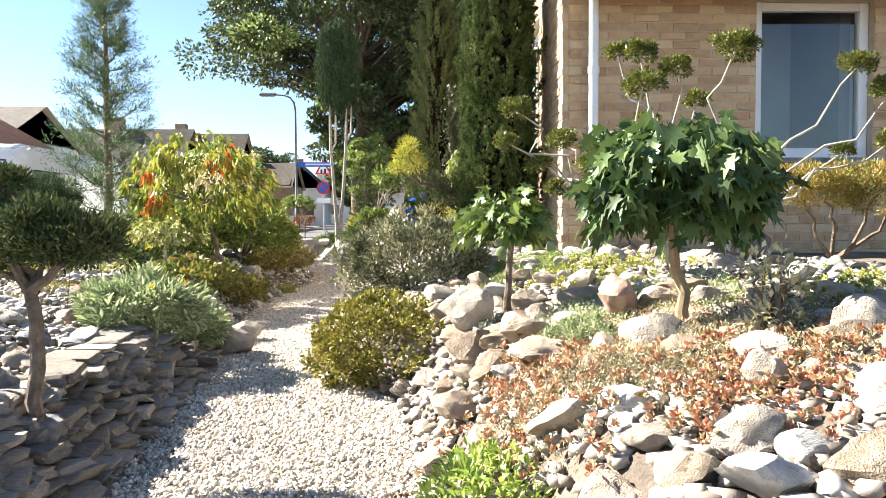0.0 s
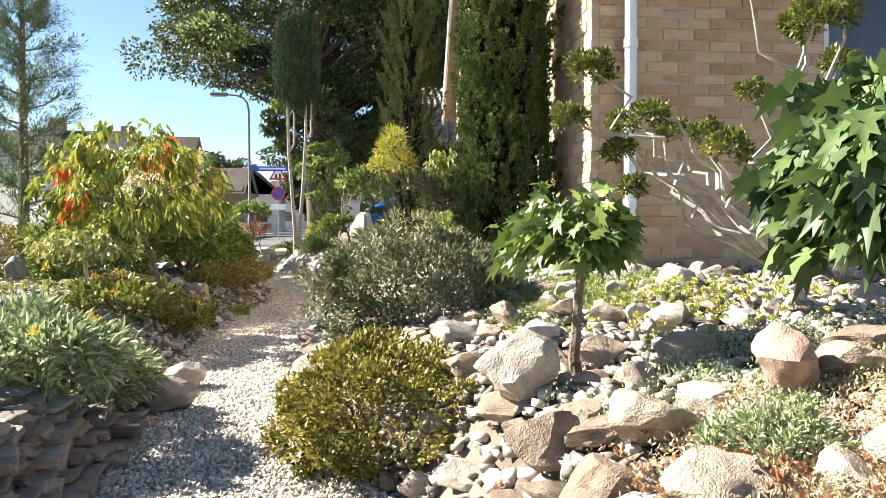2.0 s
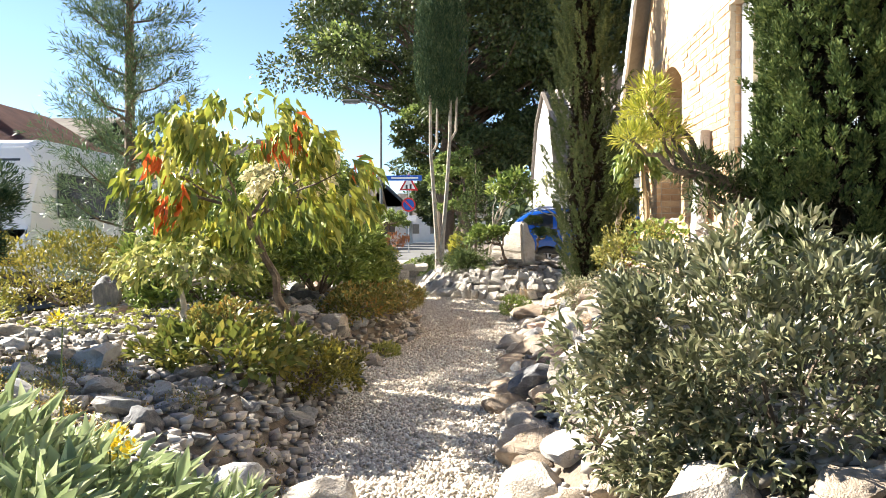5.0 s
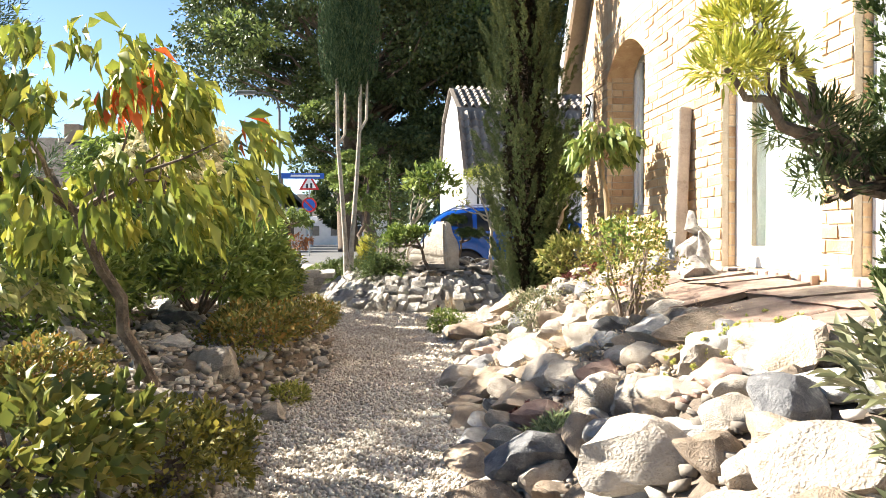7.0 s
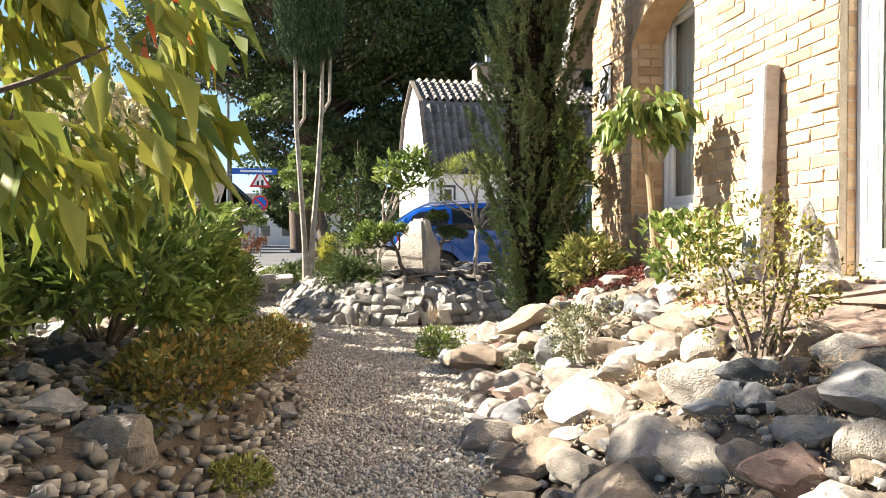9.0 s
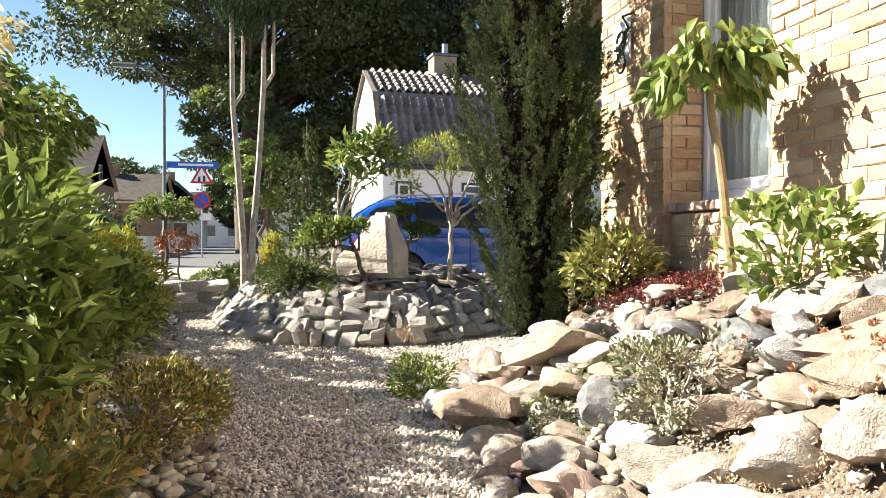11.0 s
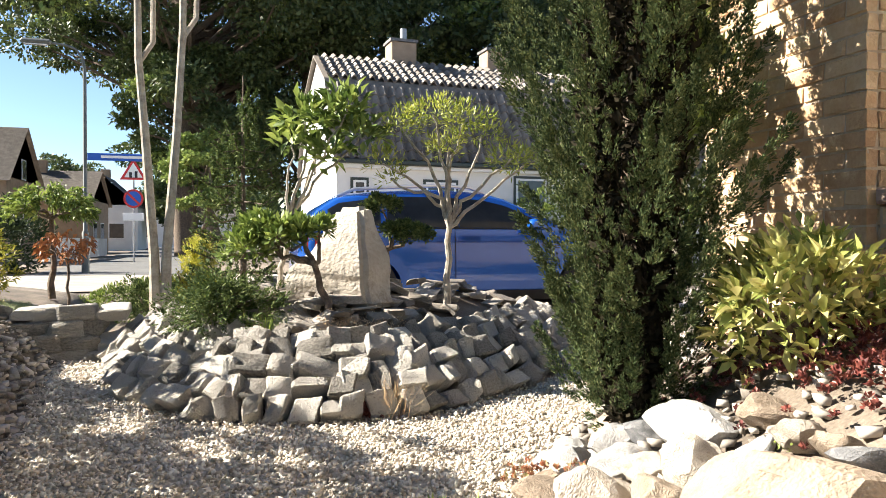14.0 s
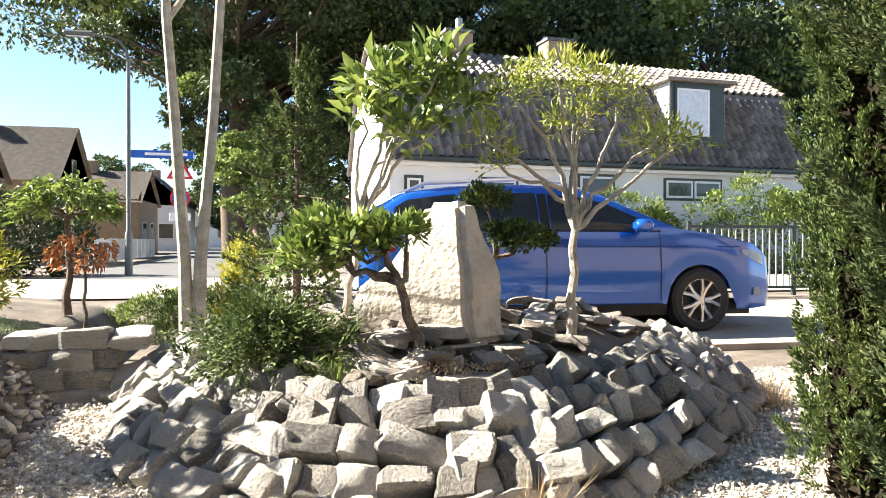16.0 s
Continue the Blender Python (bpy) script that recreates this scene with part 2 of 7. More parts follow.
L_cream = leafy("pale cream green leaves", [(0.2, 0.22, 0.1), (0.36, 0.37, 0.2), (0.5, 0.5, 0.33)], 0.4)
L_pom = leafy("green juniper tufts", [(0.028, 0.042, 0.01), (0.065, 0.09, 0.016), (0.15, 0.17, 0.035)], 0.3)
L_ash = leafy("feathery yellow-green leaflets", [(0.1, 0.15, 0.02), (0.19, 0.25, 0.04), (0.3, 0.34, 0.07)], 0.45)
L_sedum = leafy("orange red sedum", [(0.14, 0.085, 0.04), (0.25, 0.11, 0.06), (0.3, 0.17, 0.1), (0.17, 0.18, 0.07), (0.34, 0.28, 0.19)], 0.3)
L_redsuc = leafy("dark red houseleek", [(0.04, 0.014, 0.012), (0.09, 0.026, 0.02), (0.15, 0.055, 0.035)], 0.2)
L_limesed = leafy("lime sedum", [(0.13, 0.17, 0.035), (0.23, 0.28, 0.06), (0.34, 0.37, 0.11)], 0.35)
L_straw = leafy("dry straw", [(0.24, 0.19, 0.1), (0.4, 0.33, 0.19), (0.52, 0.45, 0.3)], 0.3)
L_mapleorange = leafy("rusty maple leaves", [(0.2, 0.09, 0.035), (0.34, 0.17, 0.06)], 0.45)


# ---- mesh helpers ----
def mesh_of(name, verts, faces, material=None, smooth=False):
    me = bpy.data.meshes.new(name)
    me.from_pydata([tuple(v) for v in verts], [], [tuple(f) for f in faces])
    if material:
        me.materials.append(material)
    if smooth:
        me.polygons.foreach_set("use_smooth", [True] * len(me.polygons))
    me.update()
    return me


def fast_mesh(name, verts, tris, material):
    """A triangle mesh from arrays."""
    me = bpy.data.meshes.new(name)
    verts, tris = np.asarray(verts, np.float32), np.asarray(tris, np.int32)
    me.vertices.add(len(verts))
    me.vertices.foreach_set("co", verts.ravel())
    me.loops.add(tris.size)
    me.loops.foreach_set("vertex_index", tris.ravel())
    me.polygons.add(len(tris))
    me.polygons.foreach_set("loop_start", np.arange(0, tris.size, 3, dtype=np.int32))
    me.materials.append(material)
    me.update(calc_edges=True)
    return me


def child(name, me, parent, m=None, label=""):
    ob = new(name, me)
    ob.parent = parent
    if m is not None:
        ob.matrix_basis = m
    return tagged(ob, label) if label else ob


def part(name, bm, material, parent, label="", smooth=False, m=None):
    me = bpy.data.meshes.new(name)
    bm.to_mesh(me)
    bm.free()
    me.materials.append(material)
    if smooth:
        me.polygons.foreach_set("use_smooth", [True] * len(me.polygons))
        me.set_sharp_from_angle(angle=radians(38))
    return child(name, me, parent, m, label)


def empty(name, label, category, x=0.0, y=0.0, z=0.0, group="", kind="", rz=0.0):
    ob = new(name)
    ob.empty_display_size = 0.1
    ob.matrix_basis = pose(x, y, z, 0, 0, rz)
    return tagged(ob, label, category, group, kind)


def box(x0, x1, y0, y1, z0, z1, bevel=0.0, bm=None):
    bm = bm or bmesh.new()
    made = bmesh.ops.create_cube(bm, size=1)["verts"]
    bmesh.ops.transform(bm, verts=made, matrix=Matrix.Translation(((x0 + x1) / 2, (y0 + y1) / 2, (z0 + z1) / 2)) @ Matrix.Diagonal((x1 - x0, y1 - y0, z1 - z0, 1)))
    if bevel:
        edges = list({e for v in made for e in v.link_edges})
        bmesh.ops.bevel(bm, geom=edges, offset=bevel, segments=1, affect="EDGES")
    return bm


def tube(points, radii, sides=8, bm=None):
    """A tapered tube along points."""
    bm = bm or bmesh.new()
    rings = []
    pts = [Vector(p) for p in points]
    for i, p in enumerate(pts):
        d = (pts[min(i + 1, len(pts) - 1)] - pts[max(i - 1, 0)]).normalized()
        a = d.cross(Vector((0.3, 1, 0.2))).normalized()
        b = d.cross(a)
        rings.append([bm.verts.new(p + (a * math.cos(k * math.tau / sides) + b * math.sin(k * math.tau / sides)) * radii[i]) for k in range(sides)])
    for r0, r1 in zip(rings, rings[1:]):
        for k in range(sides):
            bm.faces.new((r0[k], r0[(k + 1) % sides], r1[(k + 1) % sides], r1[k]))
    bm.faces.new(rings[0][::-1])
    bm.faces.new(rings[-1])
    return bm


def wander(a, b, n, amount, rng):
    """Points from a to b with a gentle wobble."""
    a, b = Vector(a), Vector(b)
    out = []
    for i in range(n + 1):
        f = i / n
        p = a.lerp(b, f)
        if 0 < i < n:
            p += Vector(rng.normal(0, amount, 3))
        out.append(p)
    return out


def unit(v):
    return v / np.maximum(1e-6, np.linalg.norm(v, axis=1, keepdims=True))


def blades(name, P, D, length, width, material, rng, fold=0.15, droop=0.0, shape="lens", jitter=0.4, up=None):
    """Many small leaves: at P, growing along D, each an island of its own."""
    n = len(P)
    D = unit(D + rng.normal(0, 0.001, D.shape))
    U = np.tile(np.array([[0.0, 0.0, 1.0]]), (n, 1)) if up is None else up
    U = U + rng.normal(0, jitter, (n, 3))
    S = unit(np.cross(D, U))
    N = unit(np.cross(S, D))
    L = (length * rng.uniform(0.65, 1.25, n))[:, None]
    W = (width * rng.uniform(0.7, 1.2, n))[:, None]
    dz = np.array([[0, 0, -1.0]])
    if shape == "lens":
        mid = P + D * L * 0.5 + N * L * fold * 0.3
        tip = P + D * L + dz * L * droop
        v = np.stack([P, mid - S * W * 0.5 + N * L * fold, mid, mid + S * W * 0.5 + N * L * fold, tip], 1)
        f = np.array([[0, 2, 1], [0, 3, 2], [1, 2, 4], [2, 3, 4]])
    elif shape == "flat":
        v = np.stack([P, P + D * L * 0.5 - S * W * 0.5, P + D * L + dz * L * droop, P + D * L * 0.5 + S * W * 0.5], 1)
        f = np.array([[0, 1, 2], [0, 2, 3]])
    elif shape == "spike":
        v = np.stack([P - S * W * 0.5, P + S * W * 0.5, P + D * L + dz * L * droop], 1)
        f = np.array([[0, 1, 2]])
    else:
        outline = [(0.0, 0.02), (0.32, 0.0), (0.28, 0.22), (0.62, 0.3), (0.3, 0.48), (0.42, 0.78), (0.14, 0.68), (0.0, 1.0),
                   (-0.14, 0.68), (-0.42, 0.78), (-0.3, 0.48), (-0.62, 0.3), (-0.28, 0.22), (-0.32, 0.0)]
        cols = [P + D * L * 0.42 + dz * L * droop * 0.2]
        for a, b in outline:
            cols.append(P + S * W * a + D * L * b + N * L * fold * abs(a) + dz * L * droop * b * b)
        v = np.stack(cols, 1)
        k = len(outline)
        f = np.array([[0, 1 + i, 1 + (i + 1) % k] for i in range(k)])
    m = v.shape[1]
    tris = (f[None] + (np.arange(n) * m)[:, None, None]).reshape(-1, 3)
    return fast_mesh(name, v.reshape(-1, 3), tris, material)


def lumps(d, freq, seed):
    """Smooth pseudo-noise on directions, about -1 to 1."""
    r = np.random.default_rng(seed)
    out = np.zeros(len(d))
    for i in range(6):
        k = r.normal(0, freq, 3)
        out += np.sin(d @ k + r.uniform(0, 6.28))
    return out / 2.6


def dome_points(n, c, r, rng, seed, low=-0.3, lump=0.14, freq=4.0, inner=0.55):
    """Points and outward ways in the outer shell of a lumpy dome."""
    d = unit(rng.normal(0, 1, (n * 3, 3)))
    d = d[d[:, 2] > low][:n]
    k = (inner + (1 - inner) * np.sqrt(rng.uniform(0, 1, len(d)))) * (1 + lump * lumps(d, freq, seed))
    return np.array(c) + d * k[:, None] * np.array(r), d


def rock_mesh(name, seed, material, flat=0.7, cuts=7, rough=0.13, sub=3, hard=0.8):
    """A unit boulder: a lumpy ball trimmed by planes."""
    rng = np.random.default_rng(seed)
    bm = bmesh.new()
    bmesh.ops.create_icosphere(bm, subdivisions=sub, radius=0.5)
    planes = [(Vector(unit(rng.normal(0, 1, (1, 3)))[0]), rng.uniform(0.24, 0.42)) for _ in range(cuts + 4)]
    off = Vector(rng.uniform(0, 50, 3))
    for v in bm.verts:
        p = v.co.copy()
        p *= 1 + 0.18 * noise.noise(p * 2.2 + off)
        for nrm, d in planes:
            k = p.dot(nrm) - d
            if k > 0:
                p -= nrm * k * hard
        p += v.normal * rough * (0.6 * noise.noise(p * 3.5 + off) + 0.25 * noise.noise(p * 10 + off))
        p.z *= flat
        v.co = p
    me = bpy.data.meshes.new(name)
    bm.to_mesh(me)
    bm.free()
    me.materials.append(material)
    me.polygons.foreach_set("use_smooth", [True] * len(me.polygons))
    me.set_sharp_from_angle(angle=radians(26))
    return me


def block_mesh(name, seed, material, j=0.1, sub=2):
    """A unit roughly squared stone."""
    rng = np.random.default_rng(seed)
    bm = bmesh.new()
    bmesh.ops.create_cube(bm, size=1)
    bmesh.ops.bevel(bm, geom=bm.edges[:], offset=0.08, segments=1, affect="EDGES")
    bmesh.ops.subdivide_edges(bm, edges=bm.edges[:], cuts=1, use_grid_fill=True)
    bmesh.ops.triangulate(bm, faces=bm.faces[:])
    off = Vector(rng.uniform(0, 50, 3))
    skew = rng.normal(0, j, (3, 3))
    for v in bm.verts:
        p = v.co.copy()
        p += Vector(np.array(skew) @ np.array(p))
        p += p.normalized() * 0.16 * noise.noise(p * 1.9 + off) + p.normalized() * 0.08 * noise.noise(p * 5 + off)
        v.co = p
    me = bpy.data.meshes.new(name)
    bm.to_mesh(me)
    bm.free()
    me.materials.append(material)
    me.polygons.foreach_set("use_smooth", [True] * len(me.polygons))
    me.set_sharp_from_angle(angle=radians(30))
    return me


# ---- the ground ----
def lerp_table(y, table):
    return np.interp(y, [a for a, _ in table], [b for _, b in table])


LEVEL = [(-6, 0.0), (0, 0.0), (7, 0.03), (10, 0.08), (13, 0.12), (16.5, 0.14), (19, 0.18), (26, 0.2)]
EDGE_L = [(-4, -1.1), (2, -1.1), (3, -1.17), (4, -1.27), (5.3, -1.33), (6, -1.38), (7.5, -1.62), (8.5, -1.62), (9.6, -1.56), (10.6, -1.36), (11.6, -1.42), (12.7, -1.75), (14.3, -1.98), (15.5, -2.15), (17, -2.3)]
EDGE_R = [(-4, 0.25), (2, 0.1), (3, 0.0), (3.9, -0.11), (4.5, -0.3), (5.5, -0.55), (6.6, -0.68), (7.4, -0.74), (8.2, -0.7), (9.2, -0.67), (10, -0.6), (10.8, -0.52), (12.0, -0.36), (12.8, -0.16), (13.3, 0.1), (13.8, 0.4), (14.3, 0.9), (14.8, 1.5), (15.3, 1.95), (16.0, 2.5), (17, 3.2)]
MOUND = [(-1.68, 15.35), (-1.2, 14.55), (-0.55, 14.38), (-0.12, 14.42), (0.45, 14.8), (1.1, 15.35), (1.72, 16.05), (1.95, 16.6), (1.4, 17.6), (-0.2, 17.9), (-1.6, 17.8), (-2.0, 17.0)]


def smooth(v):
    v = np.clip(v, 0, 1)
    return v * v * (3 - 2 * v)


def mound_depth(x, y):
    """How far inside the stone island a place lies, in metres (negative outside)."""
    d = np.full(np.shape(x), 1e9)
    n = len(MOUND)
    for i in range(n):
        ax, ay = MOUND[i]
        bx, by = MOUND[(i + 1) % n]
        ex, ey = bx - ax, by - ay
        k = math.hypot(ex, ey)
        d = np.minimum(d, (-(x - ax) * ey + (y - ay) * ex) / k)
    return d


def mound_rise(d):
    return 0.36 * np.clip(d / 0.66, 0, 1) + 0.2 * smooth((d - 0.5) / 0.75)


def height(x, y):
    x, y = np.asarray(x, float), np.asarray(y, float)
    level, el, er = lerp_table(y, LEVEL), lerp_table(y, EDGE_L), lerp_table(y, EDGE_R)
    right = np.clip(x - er, 0, None)
    fade_r = 1 - smooth((y - 14.2) / 1.6)
    reach = 0.5 + 0.75 * smooth((y - 6.0) / 3.0)
    h = level + fade_r * (0.42 * smooth(right / reach) + 0.3 * smooth(right / 2.0))
    left = np.clip(el - x, 0, None)
    fade_l = 1 - smooth((-4.2 - x) / 1.2)
    fade_y = 1 - smooth((y - 19.5) / 1.5)
    h = h + fade_l * fade_y * (0.3 * smooth(left / 0.45) + 0.14 * smooth(left / 1.3))
    d = mound_depth(x, y)
    return np.where(d > 0, lerp_table(y, LEVEL) + mound_rise(d), h)


def H(x, y):
    return float(height(x, y))


def axis(*runs):
    out = []
    for a, b, s in runs:
        out += list(np.arange(a, b, s))
    return np.array(out + [runs[-1][1]])


gx = axis((-900, -60, 120), (-60, -8, 4), (-8, -4, 0.5), (-4, 3, 0.08), (3, 7, 0.3), (7, 60, 5), (60, 900, 120))
gy = axis((-600, -40, 120), (-40, -4, 4), (-4, 1.5, 0.3), (1.5, 18.2, 0.08), (18.2, 22, 0.3), (22, 80, 6), (80, 1500, 200))
GX, GY = np.meshgrid(gx, gy)
GZ = height(GX, GY) - 0.02
GZ += np.where((GX > -4) & (GX < 5) & (GY > 1) & (GY < 18), 0.012 * np.sin(GX * 13 + 3 * np.sin(GY * 7)) * np.sin(GY * 11), 0)
nx, ny = len(gx), len(gy)
idx = np.arange(nx * ny).reshape(ny, nx)
quads = np.stack([idx[:-1, :-1], idx[:-1, 1:], idx[1:, 1:], idx[1:, :-1]], -1).reshape(-1, 4)
ground = new("ground", mesh_of("ground", np.stack([GX, GY, GZ], -1).reshape(-1, 3).tolist(), quads.tolist(), M_soil, True))
tagged(ground, "brown crumbly garden soil rising in beds beside the path", "ground", kind="structure")

# gravel path
rng = np.random.default_rng(5)
py = np.arange(-3.5, 17.01, 0.1)
pv, pf = [], []
for i, y in enumerate(py):
    a, b = lerp_table(y, EDGE_L) - 0.08, lerp_table(y, EDGE_R) + 0.08
    for k in range(17):
        x = a + (b - a) * k / 16
        pv.append((x, y, float(lerp_table(y, LEVEL)) + 0.006 + 0.006 * math.sin(x * 9 + y * 5)))
for i in range(len(py) - 1):
    for k in range(16):
        q = i * 17 + k
        pf.append((q, q + 1, q + 18, q + 17))
path = new("gravel_path", mesh_of("gravel_path", pv, pf, M_gravel_bed, True))
tagged(path, "pale crushed gravel garden path winding between stone beds", "path", kind="structure")

count = 95000
yy = 1.6 + 15.4 * rng.uniform(0, 1, count) ** 1.0
el, er = lerp_table(yy, EDGE_L), lerp_table(yy, EDGE_R)
xx = el - 0.06 + (er - el + 0.12) * rng.uniform(0, 1, count)
keep = mound_depth(xx, yy) < 0.05
xx, yy = xx[keep], yy[keep]
n = len(xx)
size = rng.uniform(0.008, 0.0155, n) * (1 + 0.5 * (rng.uniform(0, 1, n) > 0.9))
cube = np.array([[x, y, z] for x in (-1, 1) for y in (-1, 1) for z in (-1, 1)], float)
ctri = np.array([[0, 1, 3], [0, 3, 2], [4, 6, 7], [4, 7, 5], [0, 4, 5], [0, 5, 1], [2, 3, 7], [2, 7, 6], [0, 2, 6], [0, 6, 4], [1, 5, 7], [1, 7, 3]])
octa = np.array([[1, 0, 0], [-1, 0, 0], [0, 1, 0], [0, -1, 0], [0, 0, 1], [0, 0, -1]], float)
otri = np.array([[0, 2, 4], [2, 1, 4], [1, 3, 4], [3, 0, 4], [2, 0, 5], [1, 2, 5], [3, 1, 5], [0, 3, 5]])
v = (octa[None] * rng.uniform(0.7, 1.2, (n, 6, 1)) + rng.normal(0, 0.22, (n, 6, 3))) * np.stack([size, size * 0.8, size * 0.65], -1)[:, None]
q = unit(rng.normal(0, 1, (n, 4)))
q[:, 1:3] *= 0.5
q = unit(q)
w, a, b, c = q.T
R = np.stack([1 - 2 * (b * b + c * c), 2 * (a * b - c * w), 2 * (a * c + b * w), 2 * (a * b + c * w), 1 - 2 * (a * a + c * c), 2 * (b * c - a * w),
              2 * (a * c - b * w), 2 * (b * c + a * w), 1 - 2 * (a * a + b * b)], -1).reshape(n, 3, 3)
v = np.einsum("nij,nkj->nki", R, v)
v += np.stack([xx, yy, lerp_table(yy, LEVEL) + 0.012 + rng.uniform(0, 0.012, n)], -1)[:, None]
pebbles = child("pebble_layer", fast_mesh("pebbles", v.reshape(-1, 3), (otri[None] + (np.arange(n) * 6)[:, None, None]).reshape(-1, 3), M_pebble), path)
tagged(pebbles, "loose pale pebbles", kind="stuff")

def chips(x, y, r, sizes, material, name):
    """Small angular stones at the given places, joined."""
    n = len(x)
    size = r.uniform(*sizes, n)
    v = cube[None] * r.uniform(0.45, 1.0, (n, 8, 3)) * np.stack([size, size * 0.8, size * 0.5], -1)[:, None]
    a = r.uniform(0, math.tau, n)
    c, s = np.cos(a)[:, None], np.sin(a)[:, None]
    v = np.stack([v[..., 0] * c - v[..., 1] * s, v[..., 0] * s + v[..., 1] * c, v[..., 2] + v[..., 0] * r.normal(0, 0.3, (n, 1))], -1)
    v += np.stack([x, y, height(x, y) + r.uniform(0, 0.01, n)], -1)[:, None]
    return fast_mesh(name, v.reshape(-1, 3), (ctri[None] + (np.arange(n) * 8)[:, None, None]).reshape(-1, 3), material)


M_chip = surface("mixed stone chips", [(0.13, 0.11, 0.09), (0.26, 0.23, 0.19), (0.4, 0.36, 0.31), (0.52, 0.48, 0.42)], 0.85, 20.0, 120.0, 0.2, 0.004, island=True)
cy = rng.uniform(1.2, 17.0, 30000)
side_ = rng.uniform(0, 1, 30000) > 0.42
cx = np.where(side_, lerp_table(cy, EDGE_R) + rng.uniform(0, 1, 30000) ** 1.3 * np.where(cy < 6.3, 3.2, 1.9), lerp_table(cy, EDGE_L) - rng.uniform(0, 1, 30000) ** 1.3 * 2.4)
ok = ~((cx > 1.28) & (cy > 6.3) & (cy < 13.95)) & ~(side_ & (cy > 6.3) & (rng.uniform(0, 1, 30000) > 0.3))
bed_chips = child("stone_chips", chips(cx[ok], cy[ok], rng, (0.012, 0.04), M_chip, "stone_chips"), ground)
tagged(bed_chips, "small mixed stone chips on the soil", kind="stuff")

# streets
road = new("road", mesh_of("road", [(-900, 24.5, 0.205), (900, 24.5, 0.205), (900, 31, 0.205), (-900, 31, 0.205)], [(0, 1, 2, 3)], M_paving))
tagged(road, "sandy grey paved street crossing behind the garden", "road", kind="structure")
side_road = new("road", mesh_of("side_road", [(-12.5, -60, 0.03), (-6.2, -60, 0.03), (-6.2, 24.48, 0.206), (-12.5, 24.48, 0.206)], [(0, 1, 2, 3)], M_asphalt))
tagged(side_road, "grey asphalt side street along the garden", "road", kind="structure")
lane = new("road", mesh_of("lane", [(-6.0, 31.02, 0.21), (-2.0, 31.02, 0.21), (-6.5, 140, 0.3), (-13, 140, 0.3)], [(0, 1, 2, 3)], M_asphalt))
tagged(lane, "grey asphalt lane running off between houses", "road", kind="structure")
bm = box(-0.9, 7.5, 18.0, 22.5, 0.0, 0.2)
drive = new("pavement")
tagged(drive, "sunlit sandy paved driveway under the car", "pavement", kind="structure")
part("paving", bm, M_paving, drive)

# ---- the brick house ----
HX, HY0, HY1, HE = 1.3, 6.36, 13.92, 3.2
house = empty("brick_house", "yellow brick house with steep tiled roof and white windows", "house", HX, HY0, 0.0)


def hm():
    return Matrix.Translation((-HX, -HY0, 0))


def hpart(name, bm, mat, label="", smooth=False, parent=None):
    bmesh.ops.transform(bm, verts=bm.verts[:], matrix=hm())
    return part(name, bm, mat, parent or house, label, smooth)


# openings: side wall (y0, y1, z0, z1) and front wall (x0, x1, z0, z1)
SIDE = [(11.74, 12.88, 1.27, 3.0), (8.98, 10.17, 0.86, 3.05), (7.5, 8.70, 0.86, 3.05)]
FRONT = [(2.98, 4.02, 1.55, 2.9), (4.3, 5.4, 1.55, 2.9)]
TH, NICHE = 0.3, 0.28
# the first window stands in an arched niche over a deep sill; the wall under the sill is set back a little
WALL_HOLES = [(SIDE[0][0], SIDE[0][1] + 0.012, 0.2, 3.0)] + SIDE[1:]
BRICK_HOLES = [(SIDE[0][0], SIDE[0][1], 0.2, 3.0)] + SIDE[1:]


def wall_with_holes(along, a0, a1, z0, z1, holes, at, depth):
    """Wall boxes round rectangular holes; along is 'x' or 'y'."""
    made = []
    cuts = sorted({a0, a1, *[h[0] for h in holes], *[h[1] for h in holes]})
    for c0, c1 in zip(cuts, cuts[1:]):
        spans = [(z0, z1)]
        for h in holes:
            if h[0] <= c0 + 1e-6 and h[1] >= c1 - 1e-6:
                spans = [(z0, h[2]), (h[3], z1)]
        for s0, s1 in [s for s in spans if s[1] - s[0] > 0.001]:
            if along == "y":
                made.append(box(at, at + depth, c0, c1, s0, s1))
            else:
                made.append(box(c0, c1, at, at + depth, s0, s1))
    return made


JOINT = 0.007
side_core = [hpart("wall_segment", b_, M_mortar, "sandy mortar behind the bricks") for b_ in wall_with_holes("y", HY0 + JOINT, HY1 - JOINT, 0.2, HE, WALL_HOLES, HX + JOINT, TH)][0]
front_core = [hpart("wall_segment", b_, M_mortar, "sandy mortar behind the bricks") for b_ in wall_with_holes("x", HX + TH + JOINT, 11.0, 0.2, HE, FRONT, HY0 + JOINT, TH)][0]
niche_panel = hpart("niche_panel", box(HX + 0.05 + JOINT, HX + NICHE + 0.2, SIDE[0][0] + 0.002, SIDE[0][1] - 0.002, 0.2, SIDE[0][2] - 0.07), M_mortar, "sandy mortar behind the bricks")
hpart("rear_wall", box(HX + TH + JOINT, 11, HY1 - TH, HY1 - 0.002, 0.2, HE), M_brick_i)
hpart("end_wall", box(11.0, 11.3, HY0 + 0.02, HY1 - 0.01, 0.2, HE), M_brick_i)
hpart("inner_floor", box(HX + TH + 0.02, 10.98, HY0 + TH + 0.02, HY1 - TH - 0.01, 0.5, 0.7), M_room)
hpart("inner_ceiling", box(HX + TH + 0.02, 10.98, HY0 + TH + 0.02, HY1 - TH - 0.01, HE - 0.1, HE), M_room)
